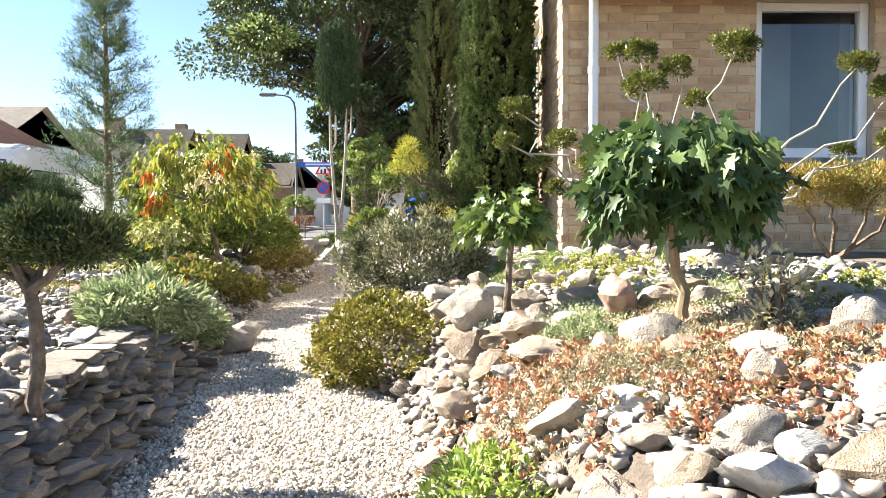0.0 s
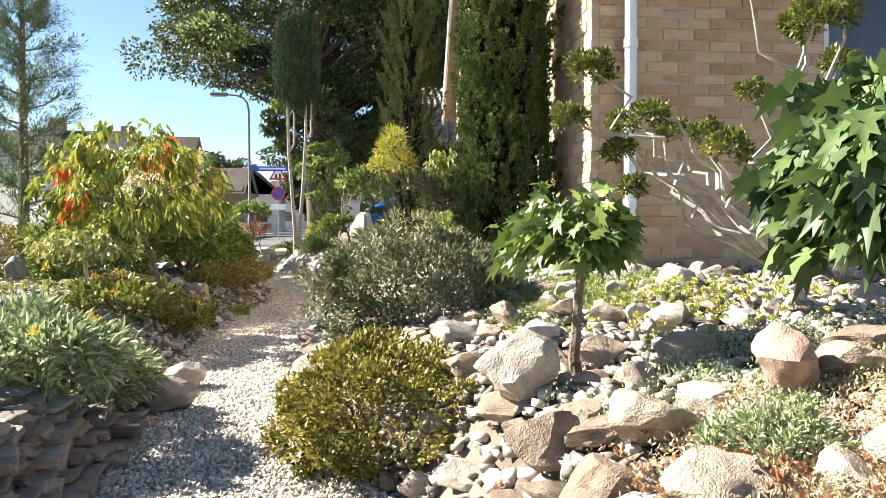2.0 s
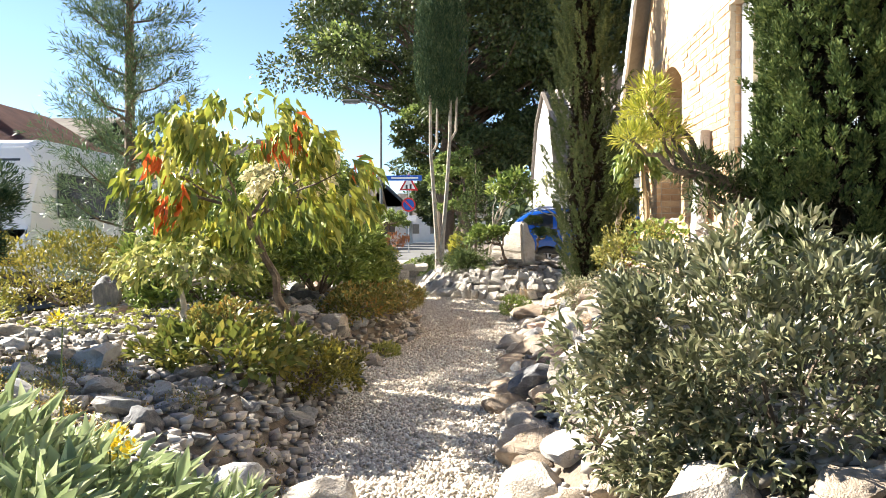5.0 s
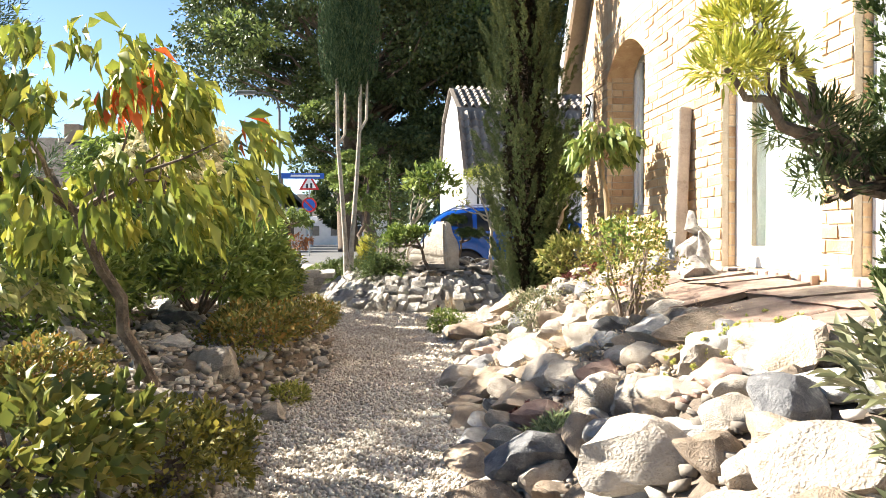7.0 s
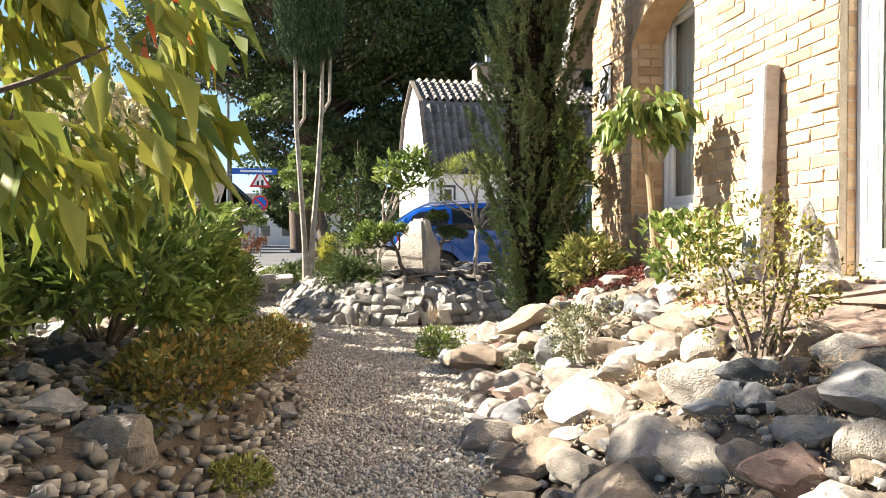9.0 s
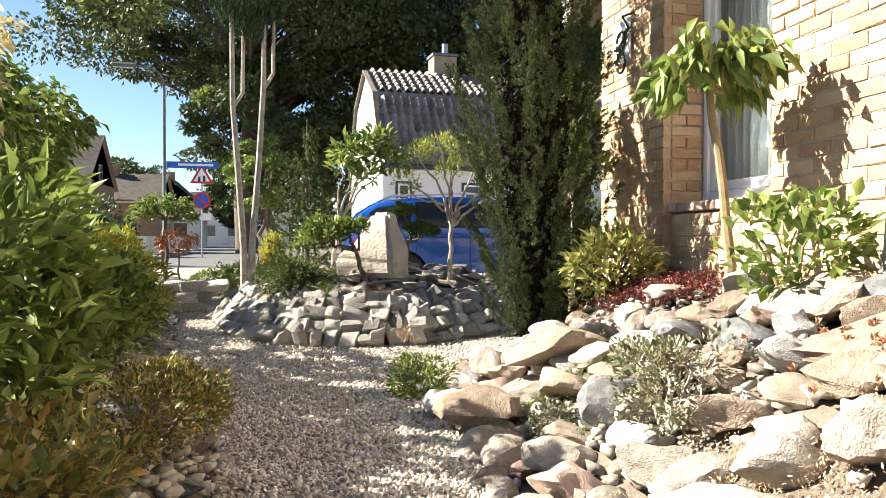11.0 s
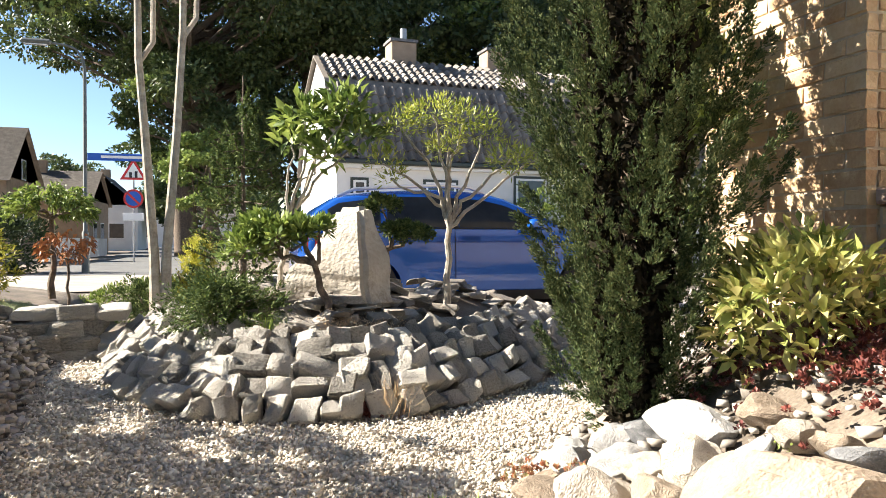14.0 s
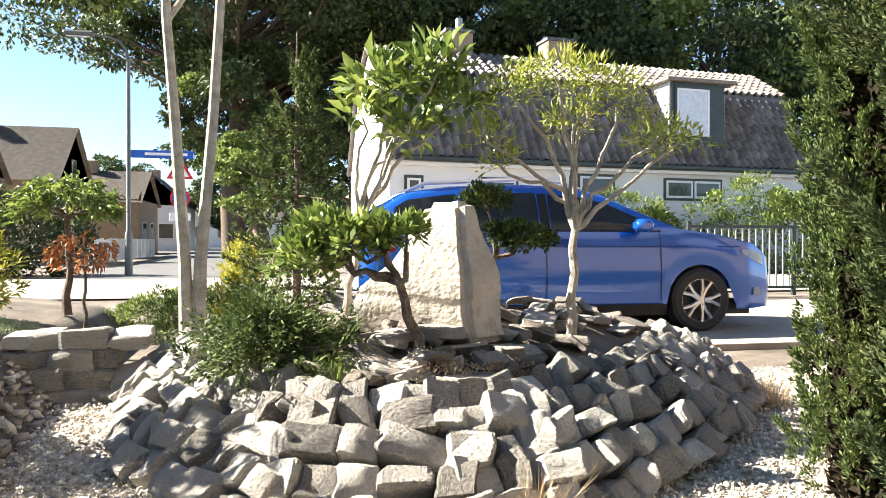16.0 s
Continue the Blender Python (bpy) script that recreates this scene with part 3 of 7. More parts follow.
hpart("inner_partition", box(HX + 2.6, HX + 2.7, HY0 + TH + 0.03, HY1 - TH - 0.02, 0.7, HE - 0.1), M_room)
# gable triangle over the side wall
RY, RZ = (HY0 + HY1) / 2, 8.3
gable = bmesh.new()
for x in (HX + 0.004, HX + TH):
    [gable.verts.new((x, y, z)) for y, z in ((HY0, HE), (HY1, HE), (RY, RZ))]
gable.verts.ensure_lookup_table()
gv = gable.verts
for f in ((0, 2, 1), (3, 4, 5), (0, 1, 4, 3), (1, 2, 5, 4), (2, 0, 3, 5)):
    gable.faces.new([gv[i] for i in f])
hpart("gable", gable, M_brick_i, "yellow brick gable")
roof = bmesh.new()
for y_out, s in ((HY0 - 0.35, 1), (HY1 + 0.35, -1)):
    slope = (RZ - HE) / (RY - HY0)
    z_out = HE - 0.35 * slope + 0.12
    vs = [roof.verts.new(p) for x in (HX - 0.16, 11.4) for p in ((x, y_out, z_out), (x, RY, RZ + 0.12), (x, RY, RZ + 0.3), (x, y_out, z_out + 0.2))]
    for f in ((0, 1, 2, 3), (7, 6, 5, 4), (0, 4, 5, 1), (1, 5, 6, 2), (2, 6, 7, 3), (3, 7, 4, 0)):
        roof.faces.new([vs[i] for i in f])
bmesh.ops.recalc_face_normals(roof, faces=roof.faces[:])
hpart("roof", roof, M_roof, "steep brown tiled roof")
verge = bmesh.new()
for y_out in (HY0 - 0.36, HY1 + 0.36):
    z_out = HE - 0.35 * (RZ - HE) / (RY - HY0) + 0.12
    vs = [verge.verts.new(p) for x in (HX - 0.2, HX - 0.164) for p in ((x, y_out, z_out - 0.06), (x, RY, RZ + 0.08), (x, RY, RZ + 0.32), (x, y_out, z_out + 0.22))]
    for f in ((0, 1, 2, 3), (7, 6, 5, 4), (0, 4, 5, 1), (1, 5, 6, 2), (2, 6, 7, 3), (3, 7, 4, 0)):
        verge.faces.new([vs[i] for i in f])
bmesh.ops.recalc_face_normals(verge, faces=verge.faces[:])
hpart("bargeboard", verge, M_white, "white painted bargeboard")
# downpipe
dp = tube([(1.55, HY0 - 0.07, 0.65), (1.55, HY0 - 0.07, 3.1)], [0.042, 0.042], 12)
for z in (1.2, 2.28, 2.9):
    tube([(1.55, HY0 - 0.07, z - 0.03), (1.55, HY0 - 0.07, z + 0.03)], [0.05, 0.05], 12, dp)
hpart("downpipe", dp, M_white, "white plastic downpipe", True)


def window_side(y0, y1, z0, z1, x, arched, door=False):
    """A white framed window in the side wall, looking towards -x."""
    w = hpart("door" if door else "window", box(x, x + 0.07, y0, y0 + 0.055, z0, z1, 0.006), M_white)
    for a, b, c, d in ((y1 - 0.055, y1, z0, z1), (y0 + 0.055, y1 - 0.055, z0, z0 + 0.075), (y0 + 0.055, y1 - 0.055, z1 - 0.055, z1)):
        hpart("frame_bar", box(x, x + 0.07, a, b, c, d, 0.006), M_white, parent=w)
    s = 0.02
    for a, b, c, d in ((y0 + 0.06, y0 + 0.115, z0 + 0.08, z1 - 0.06), (y1 - 0.115, y1 - 0.06, z0 + 0.08, z1 - 0.06), (y0 + 0.115, y1 - 0.115, z0 + 0.08, z0 + 0.14), (y0 + 0.115, y1 - 0.115, z1 - 0.115, z1 - 0.06)):
        hpart("sash_bar", box(x + s, x + s + 0.045, a, b, c, d, 0.005), M_white, parent=w)
    pane = hpart("pane", box(x + 0.04, x + 0.046, y0 + 0.11, y1 - 0.11, z0 + 0.13, z1 - 0.11), M_glass, parent=w)
    pane.visible_shadow = False
    return w


def curtain(y0, y1, z0, z1, x, waves=10, name="curtain"):
    bm = bmesh.new()
    cols = []
    for i in range(waves * 6 + 1):
        y = y0 + (y1 - y0) * i / (waves * 6)
        o = 0.022 * math.sin(i * math.tau / 6)
        cols.append((bm.verts.new((x + o, y, z0)), bm.verts.new((x + o, y, z1))))
    for a, b in zip(cols, cols[1:]):
        bm.faces.new((a[0], b[0], b[1], a[1]))
    c = empty(name, "pale hanging curtain behind the window", "curtain", x, y0, z0)
    bmesh.ops.transform(bm, verts=bm.verts[:], matrix=Matrix.Translation((-x, -y0, -z0)))
    part("cloth", bm, M_curtain, c, smooth=True)


for i, (y0, y1, z0, z1) in enumerate(SIDE):
    sx = HX + (0 if i else NICHE)
    window_side(y0 + 0.003, y1 - 0.003, z0 + 0.003, z1 - 0.003, HX + 0.1 if i else sx + 0.01, i == 0, i > 0)
    # brick sill, course of headers on edge
    for k in range(int((y1 - y0) / 0.11)):
        a = y0 + 0.002 + k * (y1 - y0) / int((y1 - y0) / 0.11)
        hpart("sill_brick", box(HX - (0.05 if i else -0.02), sx + (0.095 if i else 0.005), a, a + 0.1, z0 - 0.06, z0 - 0.004 + 0.004, 0.008), M_rock_red, parent=side_core)
curtain(8.99, 10.16, 0.9, 3.0, HX + 0.26, 9)
curtain(7.51, 8.69, 0.9, 3.0, HX + 0.26, 9)
curtain(11.76, 12.86, 1.3, 3.0, HX + NICHE + 0.14, 13)
for x0, x1, z0, z1 in FRONT:
    y = HY0 + 0.08
    w = hpart("window", box(x0 + 0.003, x0 + 0.085, y, y + 0.08, z0, z1, 0.006), M_white)
    for a, b, c, d in ((x1 - 0.085, x1 - 0.003, z0, z1), (x0 + 0.085, x1 - 0.085, z0, z0 + 0.09), (x0 + 0.085, x1 - 0.085, z1 - 0.07, z1 - 0.003)):
        hpart("frame_bar", box(a, b, y, y + 0.08, c, d, 0.006), M_white, parent=w)
    p = hpart("pane", box(x0 + 0.08, x1 - 0.08, y + 0.04, y + 0.046, z0 + 0.08, z1 - 0.06), M_glass, parent=w)
    p.visible_shadow = False
    hpart("sill", box(x0 - 0.02, x1 + 0.02, HY0 - 0.06, HY0 + 0.078, z0 - 0.045, z0 - 0.002, 0.006), M_rock_dark, parent=w)
bm = box(HX + TH + 0.6, 5.6, HY0 + 1.2, HY0 + 1.24, 0.7, 3.0)
hpart("inner_blind", bm, M_curtain, "pale blind inside the room")

# bricks: courses of 75 mm, laid in half bond on both faces
BL, BH = 0.225, 0.075


def brick_mesh(name, seed, length, mat):
    r = np.random.default_rng(seed)
    bm = box(-length / 2 + 0.006, length / 2 - 0.006, 0, 0.05, 0.006, BH - 0.006)
    bmesh.ops.bevel(bm, geom=[e for e in bm.edges if all(v.co.y < 0.01 for v in e.verts)], offset=0.004, segments=1, affect="EDGES")
    for v in bm.verts:
        v.co += Vector((r.normal(0, 0.003), r.normal(0, 0.0022), r.normal(0, 0.0026)))
    me = bpy.data.meshes.new(name)
    bm.to_mesh(me)
    bm.free()
    me.materials.append(mat)
    return me


BRICKS = [brick_mesh("brick", s, BL, M_brick) for s in range(6)]
HALVES = [brick_mesh("half_brick", s + 20, BL / 2, M_brick) for s in range(3)]
brick_rng = np.random.default_rng(11)


def lay_bricks(along, a0, a1, z0, z1, holes, at, core, near):
    """Stretchers and halves between the openings; those inside near=(a, b, z, z) are parts, the others are joined."""
    rest_v, rest_f = [], []
    made = 0
    rows = int((z1 - z0) / BH)
    for r in range(rows):
        z = z0 + r * BH
        spans = [(a0, a1)]
        for h in holes:
            if h[2] - 0.03 < z + BH / 2 < h[3] + 0.02:
                out = []
                for s0, s1 in spans:
                    if h[1] <= s0 or h[0] >= s1:
                        out.append((s0, s1))
                    else:
                        out += [(s0, h[0]), (h[1], s1)]
                spans = [s for s in out if s[1] - s[0] > 0.05]
        for s0, s1 in spans:
            a = s0 if r % 2 else s0 - BL / 2
            while a < s1 - 0.03:
                b0, b1 = max(a, s0), min(a + BL, s1)
                if b1 - b0 > 0.03:
                    L = b1 - b0
                    me = BRICKS[brick_rng.integers(6)] if L > BL * 0.75 else HALVES[brick_rng.integers(3)]
                    k = L / (BL if L > BL * 0.75 else BL / 2)
                    out = brick_rng.normal(0, 0.0025)
                    mid = (b0 + b1) / 2
                    if along == "y":
                        m = Matrix.Translation((at + out, mid, z)) @ Matrix.Rotation(-math.pi / 2, 4, "Z") @ Matrix.Diagonal((k, 1, 1, 1))
                    else:
                        m = Matrix.Translation((mid, at + out, z)) @ Matrix.Diagonal((k, 1, 1, 1))
                    if near[0] < mid < near[1] and near[2] < z < near[3] and made < 320:
                        child("brick", me, core, hm() @ m)
                        made += 1
                    else:
                        o = len(rest_v)
                        rest_v += [hm() @ m @ v.co for v in me.vertices]
                        rest_f += [[o + i for i in p.vertices] for p in me.polygons]
                a += BL
    rest = child("brickwork", mesh_of("brickwork", rest_v, rest_f, M_brick_i), core)
    tagged(rest, "yellow handmade bricks in sandy mortar", kind="stuff")


lay_bricks("y", HY0, HY1, 0.45, HE, BRICK_HOLES, HX, side_core, (10.17, 11.74, 0.6, 2.6))
lay_bricks("y", SIDE[0][0] + 0.004, SIDE[0][1] - 0.004, 0.45, SIDE[0][2] - 0.06, [], HX + 0.05, niche_panel, (0, 0, 0, 0))
lay_bricks("x", HX + 0.054, HX + NICHE, 0.45, 3.0, [], SIDE[0][1], niche_panel, (0, 20, 0, 9))
lay_bricks("x", HX + 0.05, 6.2, 0.45, HE, FRONT, HY0, front_core, (1.6, 2.98, 0.6, 2.9))
# reveals of the openings
for i, (y0, y1, z0, z1) in enumerate(BRICK_HOLES):
    for yy in (y0, y1) if i else (y0,):
        s = 1 if yy == y0 else -1
        bm = bmesh.new()
        for r in range(int((z1 - z0) / BH) + 1):
            z = z0 + r * BH
            box(HX + 0.052, HX + (0.0985 if i else NICHE - 0.002), min(yy + s * 0.005, yy - s * 0.04), max(yy + s * 0.005, yy - s * 0.04), z + 0.005, z + BH - 0.005, bm=bm)
        tagged(hpart("reveal", bm, M_brick_i, parent=side_core), kind="stuff")

# segmental arch over the first side window
ya, yb = SIDE[0][0], SIDE[0][1]
bm = bmesh.new()
cols = []
for i in range(13):
    y = ya + (yb - ya) * i / 12
    drop = 0.24 * ((i - 6) / 6) ** 2
    cols.append([bm.verts.new((x, y, z)) for x in (HX + 0.002, HX + NICHE - 0.004) for z in (3.0 - 0.01 - drop, 3.012)])
for p, q in zip(cols, cols[1:]):
    bm.faces.new((p[0], q[0], q[1], p[1]))
    bm.faces.new((p[2], p[3], q[3], q[2]))
    bm.faces.new((p[0], p[2], q[2], q[0]))
hpart("arch", bm, M_brick_i, "segmental brick arch", parent=side_core)

# number plate and iron ornament on the side wall
orn = empty("wall_ornament", "black wrought iron wall ornament with white house number plate", "ornament", HX - 0.01, 13.5, 2.35)
part("plate", box(-0.02, -0.004, -0.16, 0.12, 0.0, 0.32, 0.006), M_white, orn, "white enamel plate")
iron = bmesh.new()
for k in range(2):
    pts = [(-0.06, -0.1 + 0.07 * math.cos(a), -0.02 + k * 0.16 + 0.07 * math.sin(a)) for a in np.linspace(0, math.tau * 0.95, 16)]
    tube(pts, [0.009] * 16, 6, iron)
tube([(-0.05, -0.3, 0.3), (-0.12, -0.25, 0.28), (-0.05, -0.2, 0.22), (-0.05, -0.05, 0.1)], [0.01] * 4, 6, iron)
part("scrollwork", iron, M_iron, orn, "black iron scrolls", True)

# tall stone plank and driftwood by the wall
stele = empty("stone_stele", "tall narrow grey stone slab leaning on the brick wall", "stone slab", HX - 0.12, 10.72, H(HX - 0.1, 10.72) - 0.02)
bm = box(-0.05, 0.05, -0.1, 0.1, 0, 1.28, 0.012)
for vtx in bm.verts:
    if vtx.co.z > 0.8:
        vtx.co.y *= 0.6
part("slab", bm, M_rock_grey, stele, m=pose(0, 0, 0, 0, 3, 0))
drift = empty("driftwood", "weathered grey driftwood stump standing upright on stones", "driftwood", 1.0, 9.95, H(1.0, 9.95) - 0.03)
r = np.random.default_rng(3)
bm = tube(wander((0, 0, 0), (0.02, 0.06, 0.5), 6, 0.025, r), [0.1, 0.09, 0.075, 0.07, 0.06, 0.05, 0.02], 9)
tube(wander((0.02, -0.08, 0), (0.0, -0.12, 0.36), 4, 0.02, r), [0.08, 0.06, 0.05, 0.035, 0.01], 8, bm)
tube(wander((-0.05, -0.22, 0.06), (0.0, 0.06, 0.1), 4, 0.03, r), [0.1, 0.09, 0.08, 0.07, 0.04], 8, bm)
for vtx in bm.verts:
    vtx.co += vtx.co.normalized() * 0.02 * noise.noise(vtx.co * 14)
part("wood", bm, M_driftwood, drift, smooth=True)

# ---- stones ----
STONES = {
    "tan": [rock_mesh("tan_rock", 30 + i, M_rock_tan, 0.62, 9, hard=0.9) for i in range(4)],
    "grey": [rock_mesh("grey_rock", 40 + i, M_rock_grey, 0.6, 9, hard=0.95) for i in range(4)],
    "pale": [rock_mesh("pale_rock", 50 + i, M_rock_pale, 0.66, 6) for i in range(4)],
    "dark": [rock_mesh("dark_rock", 60 + i, M_rock_dark, 0.6, 9, hard=0.97) for i in range(3)],
    "red": [rock_mesh("red_rock", 70 + i, M_rock_red, 0.55, 9, hard=0.9) for i in range(2)],
}
KINDS = ["tan", "grey", "pale", "dark", "red"]


def scatter_rocks(parent, n, pick, sizes, weights, seed, gap=0.42):
    """Stones dropped one by one where pick() says, kept apart by their size."""
    r = np.random.default_rng(seed)
    done = []
    tries = 0
    while len(done) < n and tries < n * 40:
        tries += 1
        x, y = pick(r)
        s = r.uniform(*sizes) * (1.35 if r.uniform() > 0.85 else 1.0)
        if any((x - a) ** 2 + (y - b) ** 2 < ((s + t) * gap) ** 2 for a, b, t in done):
            continue
        done.append((x, y, s))
        kind = KINDS[r.choice(5, p=weights)]
        me = STONES[kind][r.integers(len(STONES[kind]))]
        sx, sy = s * r.uniform(0.85, 1.3), s * r.uniform(0.75, 1.0)
        m = pose(x, y, H(x, y) + s * 0.1, r.normal(0, 12), r.normal(0, 12), r.uniform(0, 360)) @ Matrix.Diagonal((sx, sy, s * r.uniform(0.7, 1.05), 1))
        child("rock", me, parent, m)


side_bed = empty("rock_garden", "sunlit rock garden of tan, grey and pale stones", "rock garden", kind="structure")
front_bed = empty("rock_garden", "rock garden of pale and tan stones with sedum", "rock garden", kind="structure")
left_bed = empty("rock_garden", "shady rock garden of grey stones under shrubs", "rock garden", kind="structure")


def pick_side(r):
    y = r.uniform(6.4, 13.6)
    er = lerp_table(y, EDGE_R)
    far = 0.42 if 7.5 < y < 10.4 else (0.5 if y > 11.4 else 1.0)
    return er + 0.06 + (far - er) * r.uniform(0, 1) ** 1.25, y


def pick_side_small(r):
    y = r.uniform(6.4, 13.4)
    er = lerp_table(y, EDGE_R)
    return er - 0.02 + ((0.5 if 7.5 < y < 10.4 or y > 11.4 else 1.22) - er) * r.uniform(0, 1), y


def pick_front(r):
    y = r.uniform(1.3, 6.2)
    er = lerp_table(y, EDGE_R)
    return er + 0.08 + 2.6 * r.uniform(0, 1) ** 1.6, y


def pick_left(r):
    y = r.uniform(2.2, 13.5)
    el = lerp_table(y, EDGE_L)
    return el - (0.05 if y > 5.3 else 0.5) - 1.9 * r.uniform(0, 1) ** 1.3, y


scatter_rocks(side_bed, 225, pick_side, (0.18, 0.38), [0.34, 0.22, 0.32, 0.08, 0.04], 1, 0.31)
scatter_rocks(side_bed, 75, pick_side_small, (0.1, 0.17), [0.3, 0.27, 0.25, 0.1, 0.08], 2, 0.5)
scatter_rocks(front_bed, 170, pick_front, (0.13, 0.28), [0.5, 0.12, 0.3, 0.03, 0.05], 3, 0.34)
scatter_rocks(front_bed, 60, pick_front, (0.06, 0.12), [0.35, 0.2, 0.35, 0.02, 0.08], 4, 0.5)
scatter_rocks(left_bed, 215, pick_left, (0.13, 0.25), [0.12, 0.53, 0.1, 0.2, 0.05], 5, 0.31)
scatter_rocks(left_bed, 85, pick_left, (0.08, 0.13), [0.15, 0.45, 0.25, 0.1, 0.05], 6, 0.5)


def boulder(label, kind, i, x, y, sx, sy, sz, rz=0.0, lift=0.3):
    ob = new("boulder", STONES[kind][i])
    ob.matrix_basis = pose(x, y, H(x, y) + sz * lift, 0, 0, rz) @ Matrix.Diagonal((sx, sy, sz, 1))
    return tagged(ob, label, "boulder", "boulders in the rock gardens")


boulder("large smooth tan boulder lying flat in the bed", "tan", 1, 0.2, 12.02, 0.72, 0.54, 0.42, 12)
boulder("flat tan boulder at the path's edge", "tan", 2, -0.3, 11.62, 0.46, 0.44, 0.4, 40)
boulder("flat grey boulder with dark top", "grey", 2, -0.38, 11.95, 0.3, 0.26, 0.34, 0)
boulder("upright pale boulder beside the juniper", "pale", 0, 0.02, 12.62, 0.26, 0.22, 0.36, 0)
boulder("rounded tan boulder beside the juniper", "tan", 0, 0.14, 12.44, 0.24, 0.2, 0.28, 30)
boulder("flat pale slab stone beside the sapling", "pale", 2, 0.8, 11.85, 0.5, 0.3, 0.14, 5)
boulder("white boulder beside the path", "pale", 2, -1.32, 5.6, 0.36, 0.28, 0.36, 15)
boulder("white boulder beside the path", "pale", 3, -1.36, 6.15, 0.3, 0.28, 0.3, 70)
boulder("large rounded white boulder in the sedum bed", "pale", 1, 1.42, 2.3, 0.22, 0.2, 0.22, 0)
boulder("large rounded white boulder in the sedum bed", "pale", 2, 1.0, 2.05, 0.18, 0.16, 0.2, 50)
boulder("pale standing boulder by the young fig", "pale", 3, 0.3, 3.95, 0.3, 0.26, 0.4, 10)
boulder("large pale boulder at the path's edge", "pale", 0, -0.5, 5.15, 0.4, 0.35, 0.32, 10)
boulder("broad pale boulder beside the path", "pale", 1, -0.3, 7.25, 0.45, 0.36, 0.34, 15)
boulder("rough brown porous boulder standing upright", "red", 1, 0.94, 3.36, 0.26, 0.22, 0.4, 25)
boulder("large angular tan boulder in the rock garden", "tan", 0, 0.5, 3.25, 0.26, 0.22, 0.26, 35)
boulder("large angular tan boulder in the rock garden", "tan", 1, 0.28, 3.5, 0.28, 0.24, 0.28, 110)
boulder("flat tan boulder in the rock garden", "tan", 2, 0.5, 2.85, 0.3, 0.24, 0.2, 70)
boulder("large pale angular boulder in the rock garden", "tan", 3, 0.2, 3.1, 0.28, 0.24, 0.24, 160)
boulder("dark slate boulder below the window", "dark", 1, 2.2, 4.9, 0.45, 0.35, 0.5, 15)
boulder("broad dark grey boulder in the rock garden", "dark", 0, -0.48, 7.95, 0.5, 0.36, 0.4, 30)

# reddish flagstones laid flat before the doors
flags = empty("flagstone_terrace", "worn reddish flagstones before the glazed doors", "terrace", kind="structure")
M_flag = surface("red-brown flagstone", [(0.12, 0.075, 0.055), (0.22, 0.15, 0.115), (0.34, 0.26, 0.2)], 0.88, 6.0, 60.0, 0.6, 0.015, per_object=0.4)
FLAGS = [block_mesh("flagstone", 140 + i, M_flag, 0.06) for i in range(4)]
fr = np.random.default_rng(77)
for y in np.arange(7.7, 10.3, 0.42):
    for x in (0.62, 1.03):
        child("flagstone", FLAGS[fr.integers(4)], flags, pose(x + fr.normal(0, 0.03), y + fr.normal(0, 0.04), H(x, y) + 0.03, fr.normal(0, 1), -math.degrees(math.atan((H(x + 0.15, y) - H(x - 0.15, y)) / 0.3)), fr.normal(0, 6)) @ Matrix.Diagonal((0.39, 0.38, 0.05, 1)))

# dry-stone wall on the near bed: thin brown slabs in courses, leaning back
slabs = empty("dry_stone_wall", "low dry-stone wall of thin brown slabs in shade", "stone wall", kind="structure")
SLABS = [block_mesh("slab", 80 + i, M_slab, 0.11) for i in range(6)]
r = np.random.default_rng(9)
for c in range(10):
    y = 1.4 + 0.04 * c
    while y < 5.5 - 0.11 * c:
        L = r.uniform(0.08, 0.22)
        mid = y + L / 2
        x = lerp_table(mid, EDGE_L) - 0.07 - c * 0.037 + r.normal(0, 0.022)
        dx = (lerp_table(mid + 0.2, EDGE_L) - lerp_table(mid - 0.2, EDGE_L)) / 0.4
        m = pose(x, mid, 0.022 + c * 0.04, r.normal(0, 5), r.normal(0, 5), 90 - math.degrees(math.atan(dx)) + r.normal(0, 8)) @ Matrix.Diagonal((L * 0.93, 0.2, 0.038 * r.uniform(0.75, 1.2), 1))
        child("slab", SLABS[r.integers(6)], slabs, m)
        y += L
# larger stones piled at the wall's near end
for i in range(14):
    x, y, s = -1.35 - r.uniform(0, 0.8), 2.0 + r.uniform(0, 1.1), r.uniform(0.16, 0.28)
    child("stone", STONES["dark" if i % 3 else "grey"][i % 3], slabs, pose(x, y, H(x, y) + 0.06, r.normal(0, 25), r.normal(0, 25), r.uniform(0, 360)) @ Matrix.Diagonal((s, s, s, 1)))

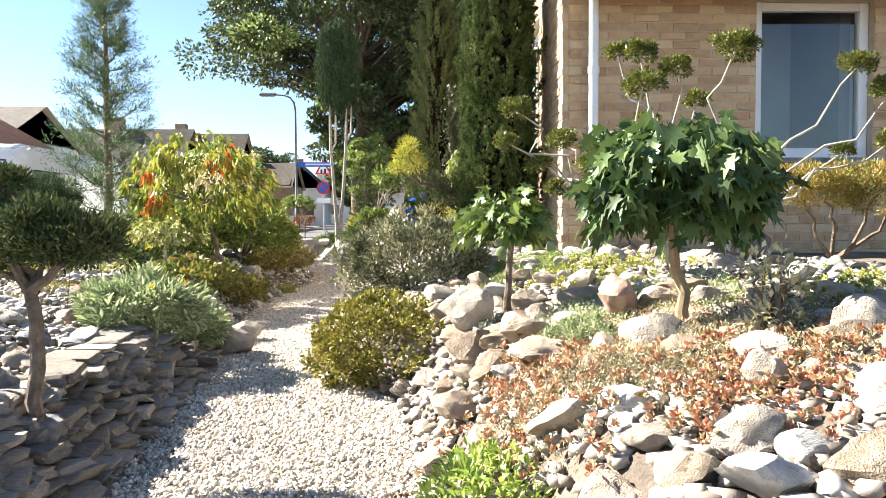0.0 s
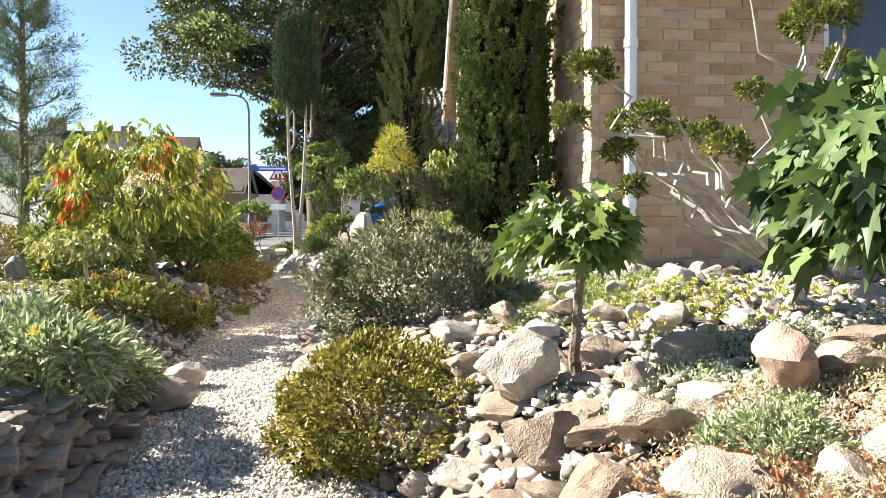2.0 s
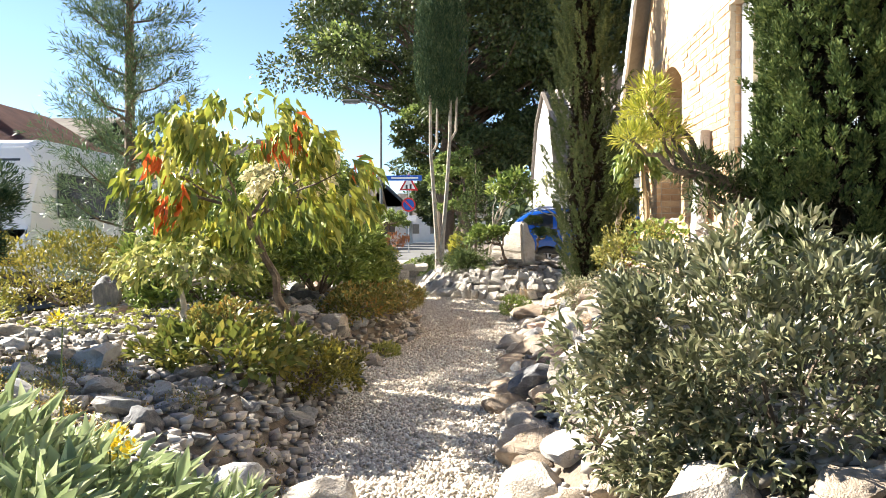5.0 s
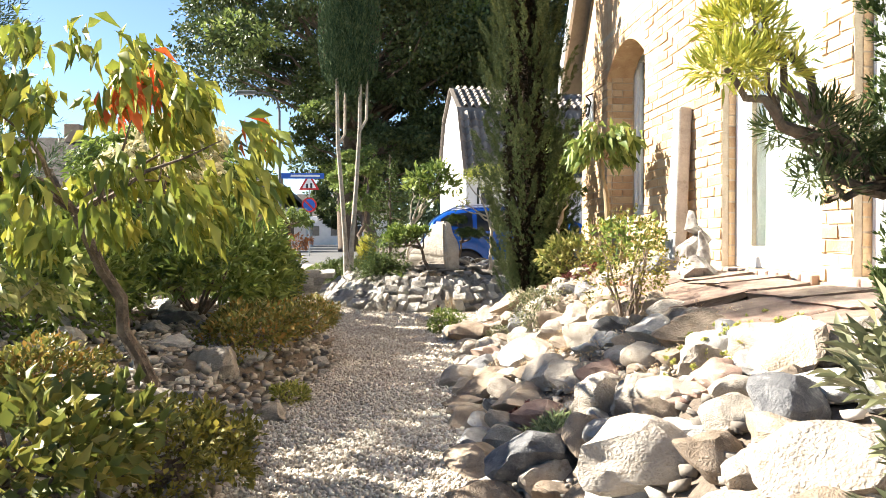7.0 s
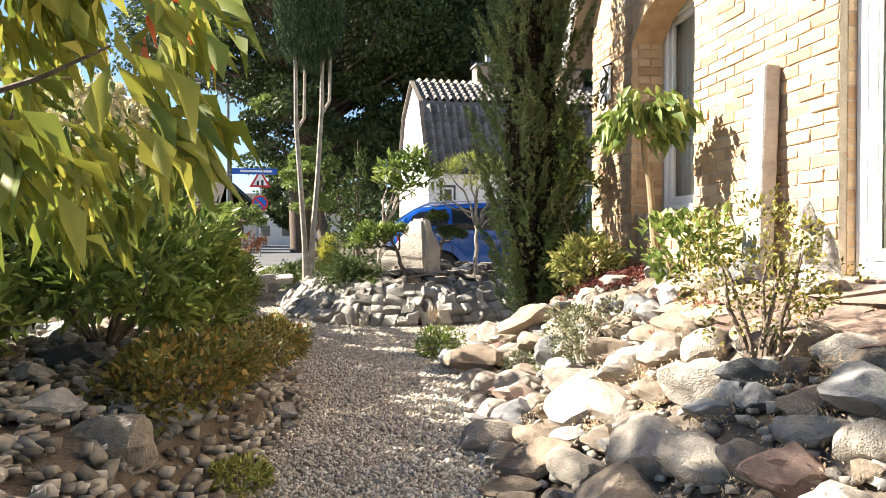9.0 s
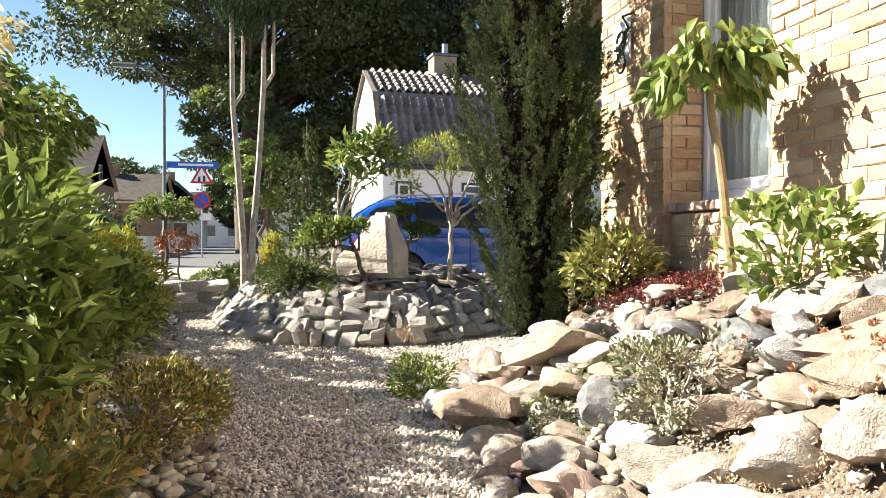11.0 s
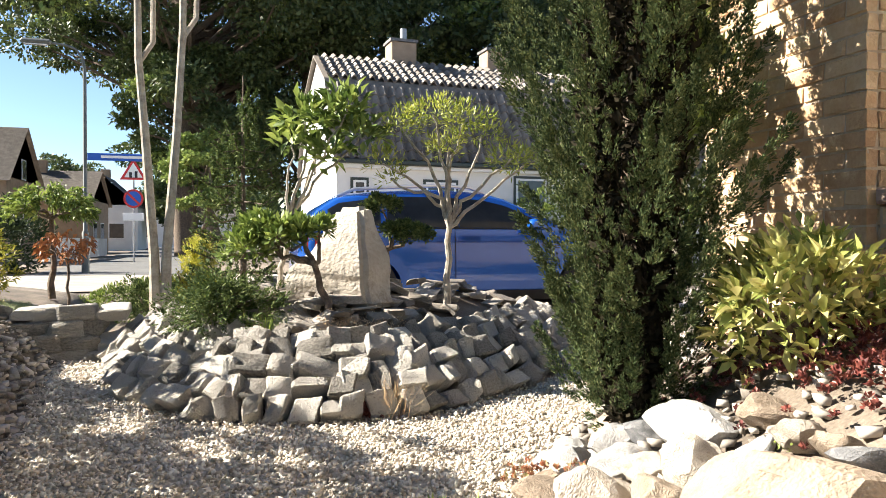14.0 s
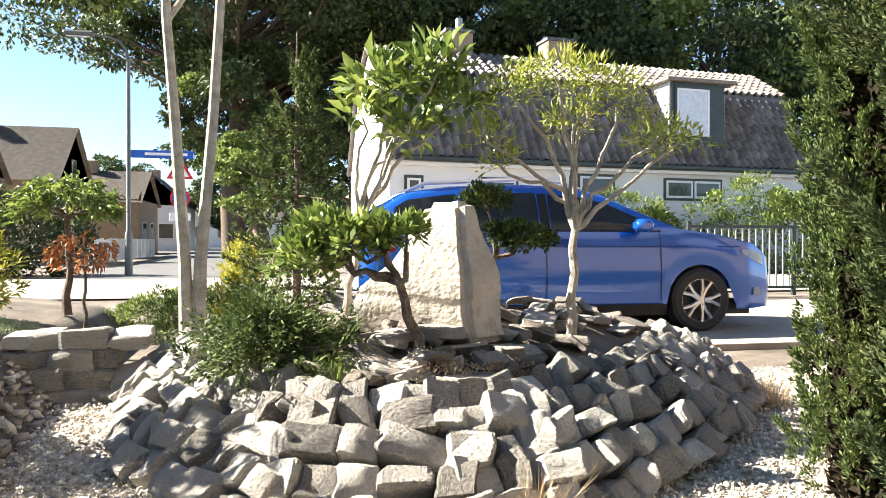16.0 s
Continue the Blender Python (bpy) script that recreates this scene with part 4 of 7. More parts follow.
# the stone island: courses of grey cobbles leaning back
island = empty("cobble_island", "raised planting island walled with grey cobbles", "stone wall", kind="structure")
COBBLES = [block_mesh("cobble", 100 + i, M_cobble, 0.1) for i in range(9)]
ring = MOUND[11:] + MOUND[:9]
SETS = [(0.03, 0.045), (0.135, 0.135), (0.255, 0.215), (0.385, 0.285), (0.525, 0.335)]
for c, (inset, z) in enumerate(SETS):
    for i in range(len(ring) - 1):
        a, b = Vector((*ring[i], 0)), Vector((*ring[i + 1], 0))
        d = (b - a).normalized()
        nrm = Vector((-d.y, d.x, 0))
        total = (b - a).length
        at = r.uniform(0, 0.1)
        while at < total:
            L = r.uniform(0.1, 0.22)
            p = a + d * (at + L / 2) + nrm * (inset + r.normal(0, 0.012))
            if mound_depth(np.array(p.x), np.array(p.y)) > inset - 0.06:
                s = r.uniform(0.12, 0.155)
                m = Matrix.Translation((p.x, p.y, float(lerp_table(p.y, LEVEL)) + z + r.normal(0, 0.008))) @ Matrix.Rotation(math.atan2(d.y, d.x), 4, "Z") @ pose(0, 0, 0, -41 + r.normal(0, 6), r.normal(0, 5), r.normal(0, 6)) @ Matrix.Diagonal((L * 0.9, 0.18, s, 1))
                child("cobble", COBBLES[r.integers(9)], island, m)
            at += L
# flat brown slates lying on top
FLAKES = [block_mesh("flake", 120 + i, M_slab, 0.12) for i in range(5)]
for i in range(330):
    x, y = r.uniform(-1.5, 1.5), r.uniform(14.9, 16.9)
    if mound_depth(np.array(x), np.array(y)) < 0.6:
        continue
    L = r.uniform(0.08, 0.24)
    child("flake", FLAKES[r.integers(5)], island, pose(x, y, H(x, y) + r.uniform(0.012, 0.05), r.normal(0, 12), r.normal(0, 12), r.uniform(0, 360)) @ Matrix.Diagonal((L, L * r.uniform(0.45, 0.8), r.uniform(0.02, 0.05), 1))
          )
# low wall at the back of the left bed
backwall = empty("low_stone_wall", "low wall of brown stones in shade", "stone wall", kind="structure")
for c in range(4):
    x = -4.6 + r.uniform(0, 0.1)
    while x < -2.0:
        L = r.uniform(0.15, 0.3)
        child("stone", COBBLES[r.integers(9)], backwall, pose(x + L / 2, 16.85 + 0.03 * c + r.normal(0, 0.012), 0.18 + c * 0.11, r.normal(0, 6), r.normal(0, 4), r.normal(0, 4)) @ Matrix.Diagonal((L * 0.98, 0.2, 0.115, 1)))
        x += L

menhir = empty("standing_stone", "pale triangular boulder standing on the island", "boulder", -0.27, 15.68, H(-0.27, 15.68) - 0.02)
bm = bmesh.new()
prof = [(-0.36, -0.05, -0.04), (0.14, -0.16, -0.04), (0.27, 0.02, -0.04), (0.0, 0.22, -0.04), (-0.39, -0.07, 0.17), (0.13, -0.19, 0.14), (0.25, 0.03, 0.18), (-0.05, 0.2, 0.18),
        (-0.17, -0.02, 0.42), (0.1, -0.13, 0.4), (0.17, 0.04, 0.42), (0.0, 0.12, 0.42), (-0.09, 0.0, 0.6), (0.08, -0.09, 0.6), (0.11, 0.04, 0.59), (-0.03, 0.08, 0.6)]
vs = [bm.verts.new(p) for p in prof]
for k in (0, 4, 8):
    for i in range(4):
        j = (i + 1) % 4
        bm.faces.new((vs[k + i], vs[k + j], vs[k + 4 + j], vs[k + 4 + i]))
bm.faces.new([vs[i] for i in (12, 13, 14, 15)])
bm.faces.new([vs[i] for i in (3, 2, 1, 0)])
bmesh.ops.bevel(bm, geom=bm.edges[:], offset=0.03, segments=2, affect="EDGES")
bmesh.ops.subdivide_edges(bm, edges=bm.edges[:], cuts=2, use_grid_fill=True)
for vtx in bm.verts:
    vtx.co += vtx.co.normalized() * (0.035 * noise.noise(vtx.co * 5) + 0.012 * noise.noise(vtx.co * 16))
part("stone", bm, M_rock_pale, menhir, smooth=True, m=pose(0, 0, 0, 0, 0, -24) @ Matrix.Diagonal((1.25, 1.15, 1.06, 1)))
small = new("boulder", STONES["grey"][1])
small.matrix_basis = pose(1.15, 15.95, H(1.15, 15.95) + 0.08, 10, 0, 40) @ Matrix.Diagonal((0.26, 0.2, 0.36, 1))
tagged(small, "small grey boulder on the island's edge", "boulder")


# ---- plants ----
def plant(name, label, category, x, y, z=None):
    return empty(name, label, category, x, y, (H(x, y) - 0.01) if z is None else z)


def foliage(parent, name, me, label=""):
    return child(name, me, parent, None, label)


def clumped(n, c, r, g, seed, low, clumps, fill=0.25):
    """Points and outward ways in small clumps spread over a dome, with some leaves inside."""
    C, D = dome_points(clumps, c, np.array(r) * 0.86, g, seed, low, 0.2, 3.0, 0.8)
    size = float(np.mean(r)) * 2.0 / math.sqrt(clumps)
    k = int(n * (1 - fill))
    i = g.integers(0, len(C), k)
    sz = (size * g.uniform(0.6, 1.35, len(C)))[i]
    d = unit(g.normal(0, 1, (k, 3)) + D[i] * 0.7)
    P = C[i] + d * (sz * g.uniform(0.15, 1, k) ** 0.5)[:, None] * np.array([[1, 1, 0.75]])
    W = unit(d + D[i] * 0.5)
    Q, E = dome_points(n - k, c, np.array(r) * 0.85, g, seed + 1, low, 0.1, 3.0, 0.3)
    return np.vstack([P, Q]), np.vstack([W, E])


def bush(name, label, x, y, r, leaf, n, length, width, seed, lump=0.16, low=-0.75, shape="lens", stems=7, category="shrub", inner=0.6, lift=0.0, outward=0.8, freq=4.0, bark=None, clumps=None, sink=0.0):
    """A leafy dome: stems from the ground and many small leaf clumps."""
    g = np.random.default_rng(seed)
    b = plant(name, label, category, x, y, H(x, y) - 0.01 - sink)
    cz = r[2] * 0.42 + lift
    P, D = clumped(n, (0, 0, cz), (r[0], r[1], r[2] * 0.62), g, seed, low, clumps or (70 if inner > 0.3 else 34), 0.25 if inner > 0.3 else 0.1)
    W = unit(D * outward + g.normal(0, 0.5, D.shape) + np.array([[0, 0, 0.35]]))
    foliage(b, "foliage", blades("foliage", P, W, length, width, leaf, g, shape=shape))
    for i in range(stems):
        a = g.uniform(0, math.tau)
        e = (r[0] * 0.6 * math.cos(a), r[1] * 0.6 * math.sin(a), cz + r[2] * 0.2)
        part("stem", tube(wander((0.02 * math.cos(a), 0.02 * math.sin(a), 0), e, 4, 0.02, g), [0.014, 0.011, 0.009, 0.006, 0.003], 5), bark or M_bark, b, smooth=True)
    return b


def puff(c, r, n, length, width, leaf, g, seed, low=-0.5, shape="flat", up=0.4, inner=0.35):
    P, D = dome_points(n, c, r, g, seed, low, 0.15, 4.0, inner)
    W = unit(D + g.normal(0, 0.45, D.shape) + np.array([[0, 0, up]]))
    return blades("puff", P, W, length, width, leaf, g, shape=shape)


# path-side shrubs
bush("shrub", "olive green clipped small-leaved shrub beside the path", -0.16, 4.6, (0.5, 0.48, 0.6), L_box, 15000, 0.03, 0.017, 21, clumps=120, sink=0.12)
bush("shrub", "grey-green narrow-leaved dome shrub beside the path", 0.06, 5.78, (0.64, 0.47, 0.72), L_grey, 15000, 0.046, 0.016, 22, clumps=150, sink=0.17)
bush("shrub", "broad-leaved green and gold low shrub", -2.1, 7.3, (0.45, 0.36, 0.24), L_broad, 1200, 0.07, 0.04, 23)
bush("shrub", "olive small-leaved low mound beside the path", -1.82, 7.85, (0.34, 0.3, 0.26), L_box, 3400, 0.034, 0.02, 123)
bush("shrub", "bronze and olive low mound beside the path", -1.85, 9.9, (0.34, 0.48, 0.27), L_lowgold, 2600, 0.045, 0.024, 124)
bush("shrub", "golden and bronze low spreading shrub", -2.4, 8.2, (0.34, 0.36, 0.2), L_lowgold, 2600, 0.036, 0.02, 24)
bush("shrub", "bronze low mounded shrub at the path", -1.68, 10.9, (0.34, 0.44, 0.25), L_lowgold, 5500, 0.026, 0.013, 25)
bush("shrub", "lime green low tuft beside the path", -1.6, 9.6, (0.14, 0.16, 0.12), L_limesed, 900, 0.03, 0.012, 26)
bush("shrub", "mid green feathery shrub under the tree", -2.35, 10.5, (0.72, 0.6, 0.6), L_mid, 4200, 0.105, 0.034, 27, lift=0.14)
bush("shrub", "dense green shrub behind the tree", -3.1, 9.6, (0.7, 0.6, 0.7), L_mid, 3400, 0.09, 0.036, 28)
bush("shrub", "feathery yellow-green shrub beside the path", -2.35, 12.9, (0.45, 0.5, 0.6), L_yellowjun, 6000, 0.06, 0.012, 29)
bush("shrub", "mid green low spreading shrub", -2.25, 11.8, (0.5, 0.5, 0.5), L_mid, 5000, 0.05, 0.03, 30)
bush("shrub", "mid green low spreading shrub", -2.9, 13.8, (0.6, 0.6, 0.55), L_mid, 5000, 0.05, 0.03, 31)
bush("sage", "silvery green sage cushion beside the path", -1.75, 4.95, (0.42, 0.46, 0.28), L_silver, 2600, 0.085, 0.022, 32, category="perennial")
bush("sage", "silvery green sage cushion beside the path", -1.55, 5.45, (0.2, 0.24, 0.22), L_silver, 1400, 0.08, 0.018, 33, category="perennial")
bush("shrub", "yellowish low heather by the street", -4.6, 7.6, (0.9, 1.6, 0.45), L_limesed, 6000, 0.05, 0.02, 34)
bush("shrub", "yellowish low heather by the street", -4.4, 9.8, (0.9, 1.2, 0.5), L_box, 6000, 0.05, 0.02, 35)
bush("shrub", "green low shrub by the street", -3.9, 12.2, (0.9, 1.0, 0.6), L_mid, 5000, 0.06, 0.03, 36)
bush("shrub", "variegated cream and green shrub by the house", 0.85, 12.7, (0.3, 0.28, 0.46), L_variegated, 1100, 0.085, 0.032, 37, category="shrub")
bush("shrub", "thin yellowish airy shrub in the rock garden", 0.32, 9.25, (0.28, 0.28, 0.46), L_box, 1700, 0.024, 0.014, 38, inner=0.15, lift=0.14)
bush("shrub", "pale fine-leaved shrub in the rock garden", 0.1, 10.6, (0.22, 0.24, 0.34), L_grey, 1500, 0.028, 0.015, 39, inner=0.2, bark=M_bark_pale)
bush("shrub", "fine grey-green shrub in the rock garden", -0.1, 11.2, (0.11, 0.11, 0.14), L_grey, 500, 0.03, 0.014, 40)
bush("shrub", "broad-leaved green shrub against the wall", 0.85, 10.95, (0.28, 0.28, 0.42), L_mid, 380, 0.08, 0.05, 41, inner=0.4, lift=0.08, bark=M_bark_tan)
bush("perennial", "green needle-leaved tuft at the path's edge", -0.45, 12.45, (0.16, 0.16, 0.24), L_mid, 900, 0.05, 0.012, 42, category="perennial")
bush("perennial", "grey tufted cushion between stones", -0.3, 8.2, (0.12, 0.12, 0.1), L_silver, 900, 0.045, 0.005, 43, category="perennial")
bush("perennial", "pale silvery cushion in the rock garden", 0.71, 2.98, (0.15, 0.15, 0.13), L_silver, 2200, 0.026, 0.008, 44, category="perennial")
bush("perennial", "tall pale leafy perennial in the sedum bed", 1.24, 2.5, (0.09, 0.09, 0.4), L_cream, 420, 0.032, 0.017, 45, inner=0.2, category="perennial")
bush("perennial", "green leafy weed at the path's edge", 0.22, 2.15, (0.2, 0.22, 0.28), L_figlight, 900, 0.04, 0.018, 46, category="perennial")


sg = np.random.default_rng(133)
for i in range(7):
    fx, fy = -1.75 + sg.normal(0, 0.2), 5.0 + sg.normal(0, 0.22)
    fl = plant("flower_stalk", "thin stalk with small yellow flowers above the sage", "flower", fx, fy)
    tall = sg.uniform(0.36, 0.5)
    part("stalk", tube(wander((0, 0, 0), (sg.normal(0, 0.03), sg.normal(0, 0.03), tall), 4, 0.006, sg), [0.004, 0.003, 0.003, 0.002, 0.002], 5), M_cane, fl)
    foliage(fl, "flower_head", puff((0, 0, tall), (0.016, 0.016, 0.022), 40, 0.014, 0.009, L_flower, sg, 600 + i))


def mat_plant(label, x, y, rx, ry, leaf, n, seed):
    """A low mat that follows the ground."""
    g = np.random.default_rng(seed)
    b = plant("ground_cover", label, "ground cover", x, y)
    rosette = leaf in (L_sedum, L_redsuc, L_limesed)
    if rosette:
        k = max(10, n // 11)
        cx, cy = g.normal(0, 0.5, k), g.normal(0, 0.5, k)
        i = np.arange(n) % k
        turn, ring = g.uniform(0, math.tau, n), g.uniform(0.15, 1.0, n)
        big = g.uniform(0.7, 1.4, k)[i]
        px, py_ = cx[i] * rx + 0.006 * np.cos(turn), cy[i] * ry + 0.006 * np.sin(turn)
        pz = height(x + px, y + py_) - b.location.z + g.uniform(0.02, 0.06, k)[i] + 0.012 * (1 - ring)
        D = unit(np.stack([np.cos(turn) * ring, np.sin(turn) * ring, 1.15 - ring], -1))
        foliage(b, "foliage", blades("foliage", np.stack([px, py_, pz], -1), D * big[:, None], 0.02, 0.015, leaf, g, fold=0.25))
        return
    n *= 3
    k = max(12, n // 60)
    cx, cy = g.normal(0, 0.5, k), g.normal(0, 0.5, k)
    i = g.integers(0, k, n)
    px, py_ = cx[i] * rx + g.normal(0, 0.035, n), cy[i] * ry + g.normal(0, 0.035, n)
    pz = height(x + px, y + py_) - b.location.z + g.uniform(0.005, 0.055, n)
    D = unit(np.stack([g.normal(0, 0.8, n), g.normal(0, 0.8, n), g.uniform(0.2, 1.2, n)], -1))
    foliage(b, "foliage", blades("foliage", np.stack([px, py_, pz], -1), D, 0.016, 0.006, leaf, g, shape="flat"))


for s, (lab, x, y, rx, ry, lf, n) in enumerate([
        ("orange and red flowering sedum mat among stones", 1.15, 2.2, 0.6, 0.4, L_sedum, 2500),
        ("orange and red flowering sedum mat among stones", 0.4, 2.7, 0.35, 0.45, L_sedum, 2600),
        ("orange and red sedum among pale stones", 0.85, 1.9, 0.35, 0.25, L_sedum, 900),
        ("grey-green creeping thyme among stones", 0.95, 2.6, 0.55, 0.35, L_thyme, 4600),
        ("grey-green creeping thyme among stones", 0.55, 2.4, 0.35, 0.25, L_thyme, 1500),
        ("lime green sedum mat by the wall", 1.2, 4.6, 0.5, 0.6, L_limesed, 2200),
        ("lime green sedum mat among stones", 1.9, 2.9, 0.6, 0.5, L_limesed, 1800),
        ("dry straw-coloured ground cover", 0.95, 3.1, 0.5, 0.5, L_straw, 2600),
        ("green creeping plants under the shrub", 0.85, 5.4, 0.5, 0.8, L_mid, 5200),
        ("silvery cushion plants in the sedum bed", 1.15, 3.5, 0.6, 0.5, L_silver, 3000),
        ("dry straw-coloured cover among the sedum", 0.7, 2.7, 0.4, 0.4, L_straw, 2600),
        ("pale green creeping thyme among stones", 1.6, 2.3, 0.6, 0.5, L_cream, 3000),
        ("reddish creeping sedum by the house", 0.9, 12.3, 0.3, 0.9, L_redsuc, 6500),
        ("dark red houseleek between dark stones", -0.38, 8.75, 0.07, 0.08, L_redsuc, 260),
        ("dark red houseleek between cobbles", -0.42, 14.42, 0.13, 0.06, L_redsuc, 700),
        ("lime yellow sedum between cobbles", -1.15, 14.95, 0.2, 0.12, L_limesed, 300),
        ("lime green plants in the rock garden", 0.3, 8.0, 0.3, 0.4, L_limesed, 700),
        ("dry straw-coloured heather in the rock garden", 0.0, 9.9, 0.35, 0.5, L_straw, 900),
        ("orange dry ground cover at the path's edge", 0.12, 13.25, 0.16, 0.12, L_sedum, 500),
        ("golden creeping plants on the shady bed", -2.6, 6.3, 0.7, 0.6, L_lowgold, 2600),
        ("pale heather on the shady bed", -3.0, 8.2, 0.8, 0.7, L_limesed, 2200),
        ("silvery creeping plants behind the low wall", -2.8, 17.4, 0.6, 0.3, L_silver, 2200),
        ("dry creeping twigs on the island", -0.2, 15.1, 0.4, 0.2, L_straw, 1200),
        ("lime yellow sedum between cobbles", -0.5, 14.75, 0.45, 0.1, L_limesed, 260),
        ("lime green sedum between cobbles", 0.75, 15.3, 0.3, 0.2, L_limesed, 260),
        ("dry grass between the rock garden stones", 0.2, 8.9, 0.5, 1.2, L_straw, 1600),
        ("green cushion plants in the rock garden", 0.1, 11.6, 0.35, 0.5, L_mid, 900),
        ("orange sedum clumps in the rock garden", 0.5, 10.2, 0.2, 0.3, L_sedum, 600)]):
    mat_plant(lab, x, y, rx, ry, lf, n, 200 + s)


def grass_tuft(label, x, y, n, tall, leaf, seed):
    g = np.random.default_rng(seed)
    b = plant("grass_tuft", label, "grass", x, y)
    D = unit(np.stack([g.normal(0, 0.45, n), g.normal(0, 0.45, n), np.ones(n)], -1))
    foliage(b, "foliage", blades("foliage", np.stack([g.normal(0, 0.03, n), g.normal(0, 0.03, n), np.zeros(n)], -1), D, tall, 0.006, leaf, g, shape="spike", droop=0.15))


grass_tuft("dry pale lavender tuft at the cobbles", -0.22, 14.42, 130, 0.3, L_straw, 301)
grass_tuft("green grass tuft on the island", -0.85, 15.2, 160, 0.16, L_figlight, 302)
grass_tuft("dry grass tuft by the path", -1.5, 5.8, 90, 0.22, L_straw, 303)
grass_tuft("dry bracken by the driveway", 1.75, 15.9, 120, 0.3, L_straw, 304)


def standard(name, label, x, y, leaf, crown_z, r, n, length, width, seed, shape, droop, bark, stem, category="tree", second=None, down=0.0, low=-0.15, split=True, bend=(0, 0)):
    """A small tree on a bare stem with an umbrella crown."""
    g = np.random.default_rng(seed)
    b = plant(name, label, category, x, y)
    z0 = b.location.z
    cz = crown_z - z0
    bm = bmesh.new()
    top = Vector((bend[0], bend[1], cz - r[2] * 0.3))
    tube(wander((0, 0, 0), top, 6, stem * 0.5, g), [stem * k for k in (1.3, 1.05, 0.95, 0.9, 0.85, 0.8, 0.7)], 8, bm)
    part("trunk", bm, bark, b, smooth=True)
    for i in range(9):
        a = i * math.tau / 9 + g.uniform(-0.2, 0.2)
        e = top + Vector((r[0] * 0.75 * math.cos(a), r[1] * 0.75 * math.sin(a), r[2] * 0.55))
        part("branch", tube(wander(top, e, 4, 0.03, g), [stem * 0.5, stem * 0.4, stem * 0.3, stem * 0.2, 0.003], 5), bark, b, smooth=True)
    K = max(14, n // (9 if shape == "lobed" else 26))
    C, D = dome_points(K, (bend[0], bend[1], cz), r, g, seed, low, 0.22, 3.0, 0.45)
    i = g.integers(0, len(C), n)
    off = g.normal(0, 1, (n, 3)) * np.array([[0.35, 0.35, 0.45]]) * length
    P = C[i] + off
    W = unit(D[i] * np.array([[0.7, 0.7, 0.15]]) + g.normal(0, 0.42, (n, 3)) + np.array([[0, 0, -down]]))
    turned = g.normal(0, 1, (n, 3)) * np.array([[1, 1, 0.4]]) + np.array([[0, 0, 0.9 if down < 0.6 else 0.1]])
    late = np.isin(i, np.argsort(lumps(D, 6, seed + 1))[-max(1, len(C) // 7):]) & (g.uniform(0, 1, n) > 0.5) if second else np.zeros(n, bool)
    foliage(b, "crown", blades("crown", P[~late], W[~late], length, width, leaf, g, shape=shape, droop=droop, jitter=0.1, up=turned[~late]))
    if second:
        foliage(b, "autumn_leaves", blades("autumn", P[late], W[late], length, width, second, g, shape=shape, droop=droop, jitter=0.1, up=turned[late]), "orange red autumn leaves")
    return b


standard("fig_tree", "small fig tree with glossy dark lobed leaves", 1.09, 2.92, L_fig, 1.17, (0.32, 0.32, 0.23), 2100, 0.08, 0.075, 51, "lobed", 0.5, M_bark_tan, 0.024, down=0.45, low=-0.55, bend=(-0.06, -0.03))
standard("fig_tree", "young fig tree with green lobed leaves", 0.53, 4.02, L_figyoung, 1.0, (0.22, 0.22, 0.14), 420, 0.08, 0.072, 52, "lobed", 0.4, M_bark, 0.02, down=0.25)
standard("weeping_tree", "umbrella tree with drooping yellow-green and orange leaves", -2.06, 8.55, L_gold, 1.34, (0.8, 0.8, 0.58), 2500, 0.1, 0.042, 53, "lens", 0.3, M_bark, 0.03, second=L_orange, down=0.9, low=-0.6, bend=(-0.27, -0.15))
standard("weeping_tree", "pale-leaved low umbrella shrub under the tree", -2.5, 7.75, L_variegated, 0.85, (0.42, 0.4, 0.22), 1300, 0.055, 0.03, 54, "lens", 0.2, M_bark_pale, 0.02, down=0.4)
standard("umbrella_tree", "small umbrella tree with drooping green leaves on a tan stem", 0.9, 11.5, L_mid, 1.83, (0.25, 0.25, 0.2), 420, 0.11, 0.055, 55, "lens", 0.35, M_bark_tan, 0.026, down=0.9, bend=(-0.03, 0.12))
standard("umbrella_tree", "small clipped umbrella tree with green leaves", -2.75, 18.6, L_mid, 1.35, (0.42, 0.4, 0.24), 1800, 0.07, 0.03, 56, "lens", 0.2, M_bark, 0.03, down=0.1)
standard("umbrella_tree", "tall pale-leaved shrub tree beside the path", -3.0, 12.0, L_cream, 1.7, (0.55, 0.5, 0.4), 1500, 0.085, 0.04, 58, "lens", 0.2, M_bark, 0.03, down=0.3, low=-0.5)
# two trees added as casters, placed so that their shade dapples the gravel
standard("umbrella_tree", "spreading green shrub tree added to shade the gravel", -3.5, 14.3, L_mid, 1.75, (0.8, 0.9, 0.7), 5200, 0.09, 0.04, 59, "lens", 0.2, M_bark, 0.045, down=0.3, low=-0.6)
standard("umbrella_tree", "spreading green shrub tree added to shade the gravel", -4.1, 15.9, L_mid, 1.6, (0.8, 0.8, 0.65), 4600, 0.09, 0.04, 60, "lens", 0.2, M_bark, 0.045, down=0.3, low=-0.6)
# another added caster, mostly out of view, that widens the shade on the gravel
standard("umbrella_tree", "spreading green shrub tree added to shade the gravel", -3.5, 13.0, L_mid, 1.75, (0.8, 0.7, 0.6), 4400, 0.09, 0.04, 64, "lens", 0.2, M_bark, 0.045, down=0.3, low=-0.6)
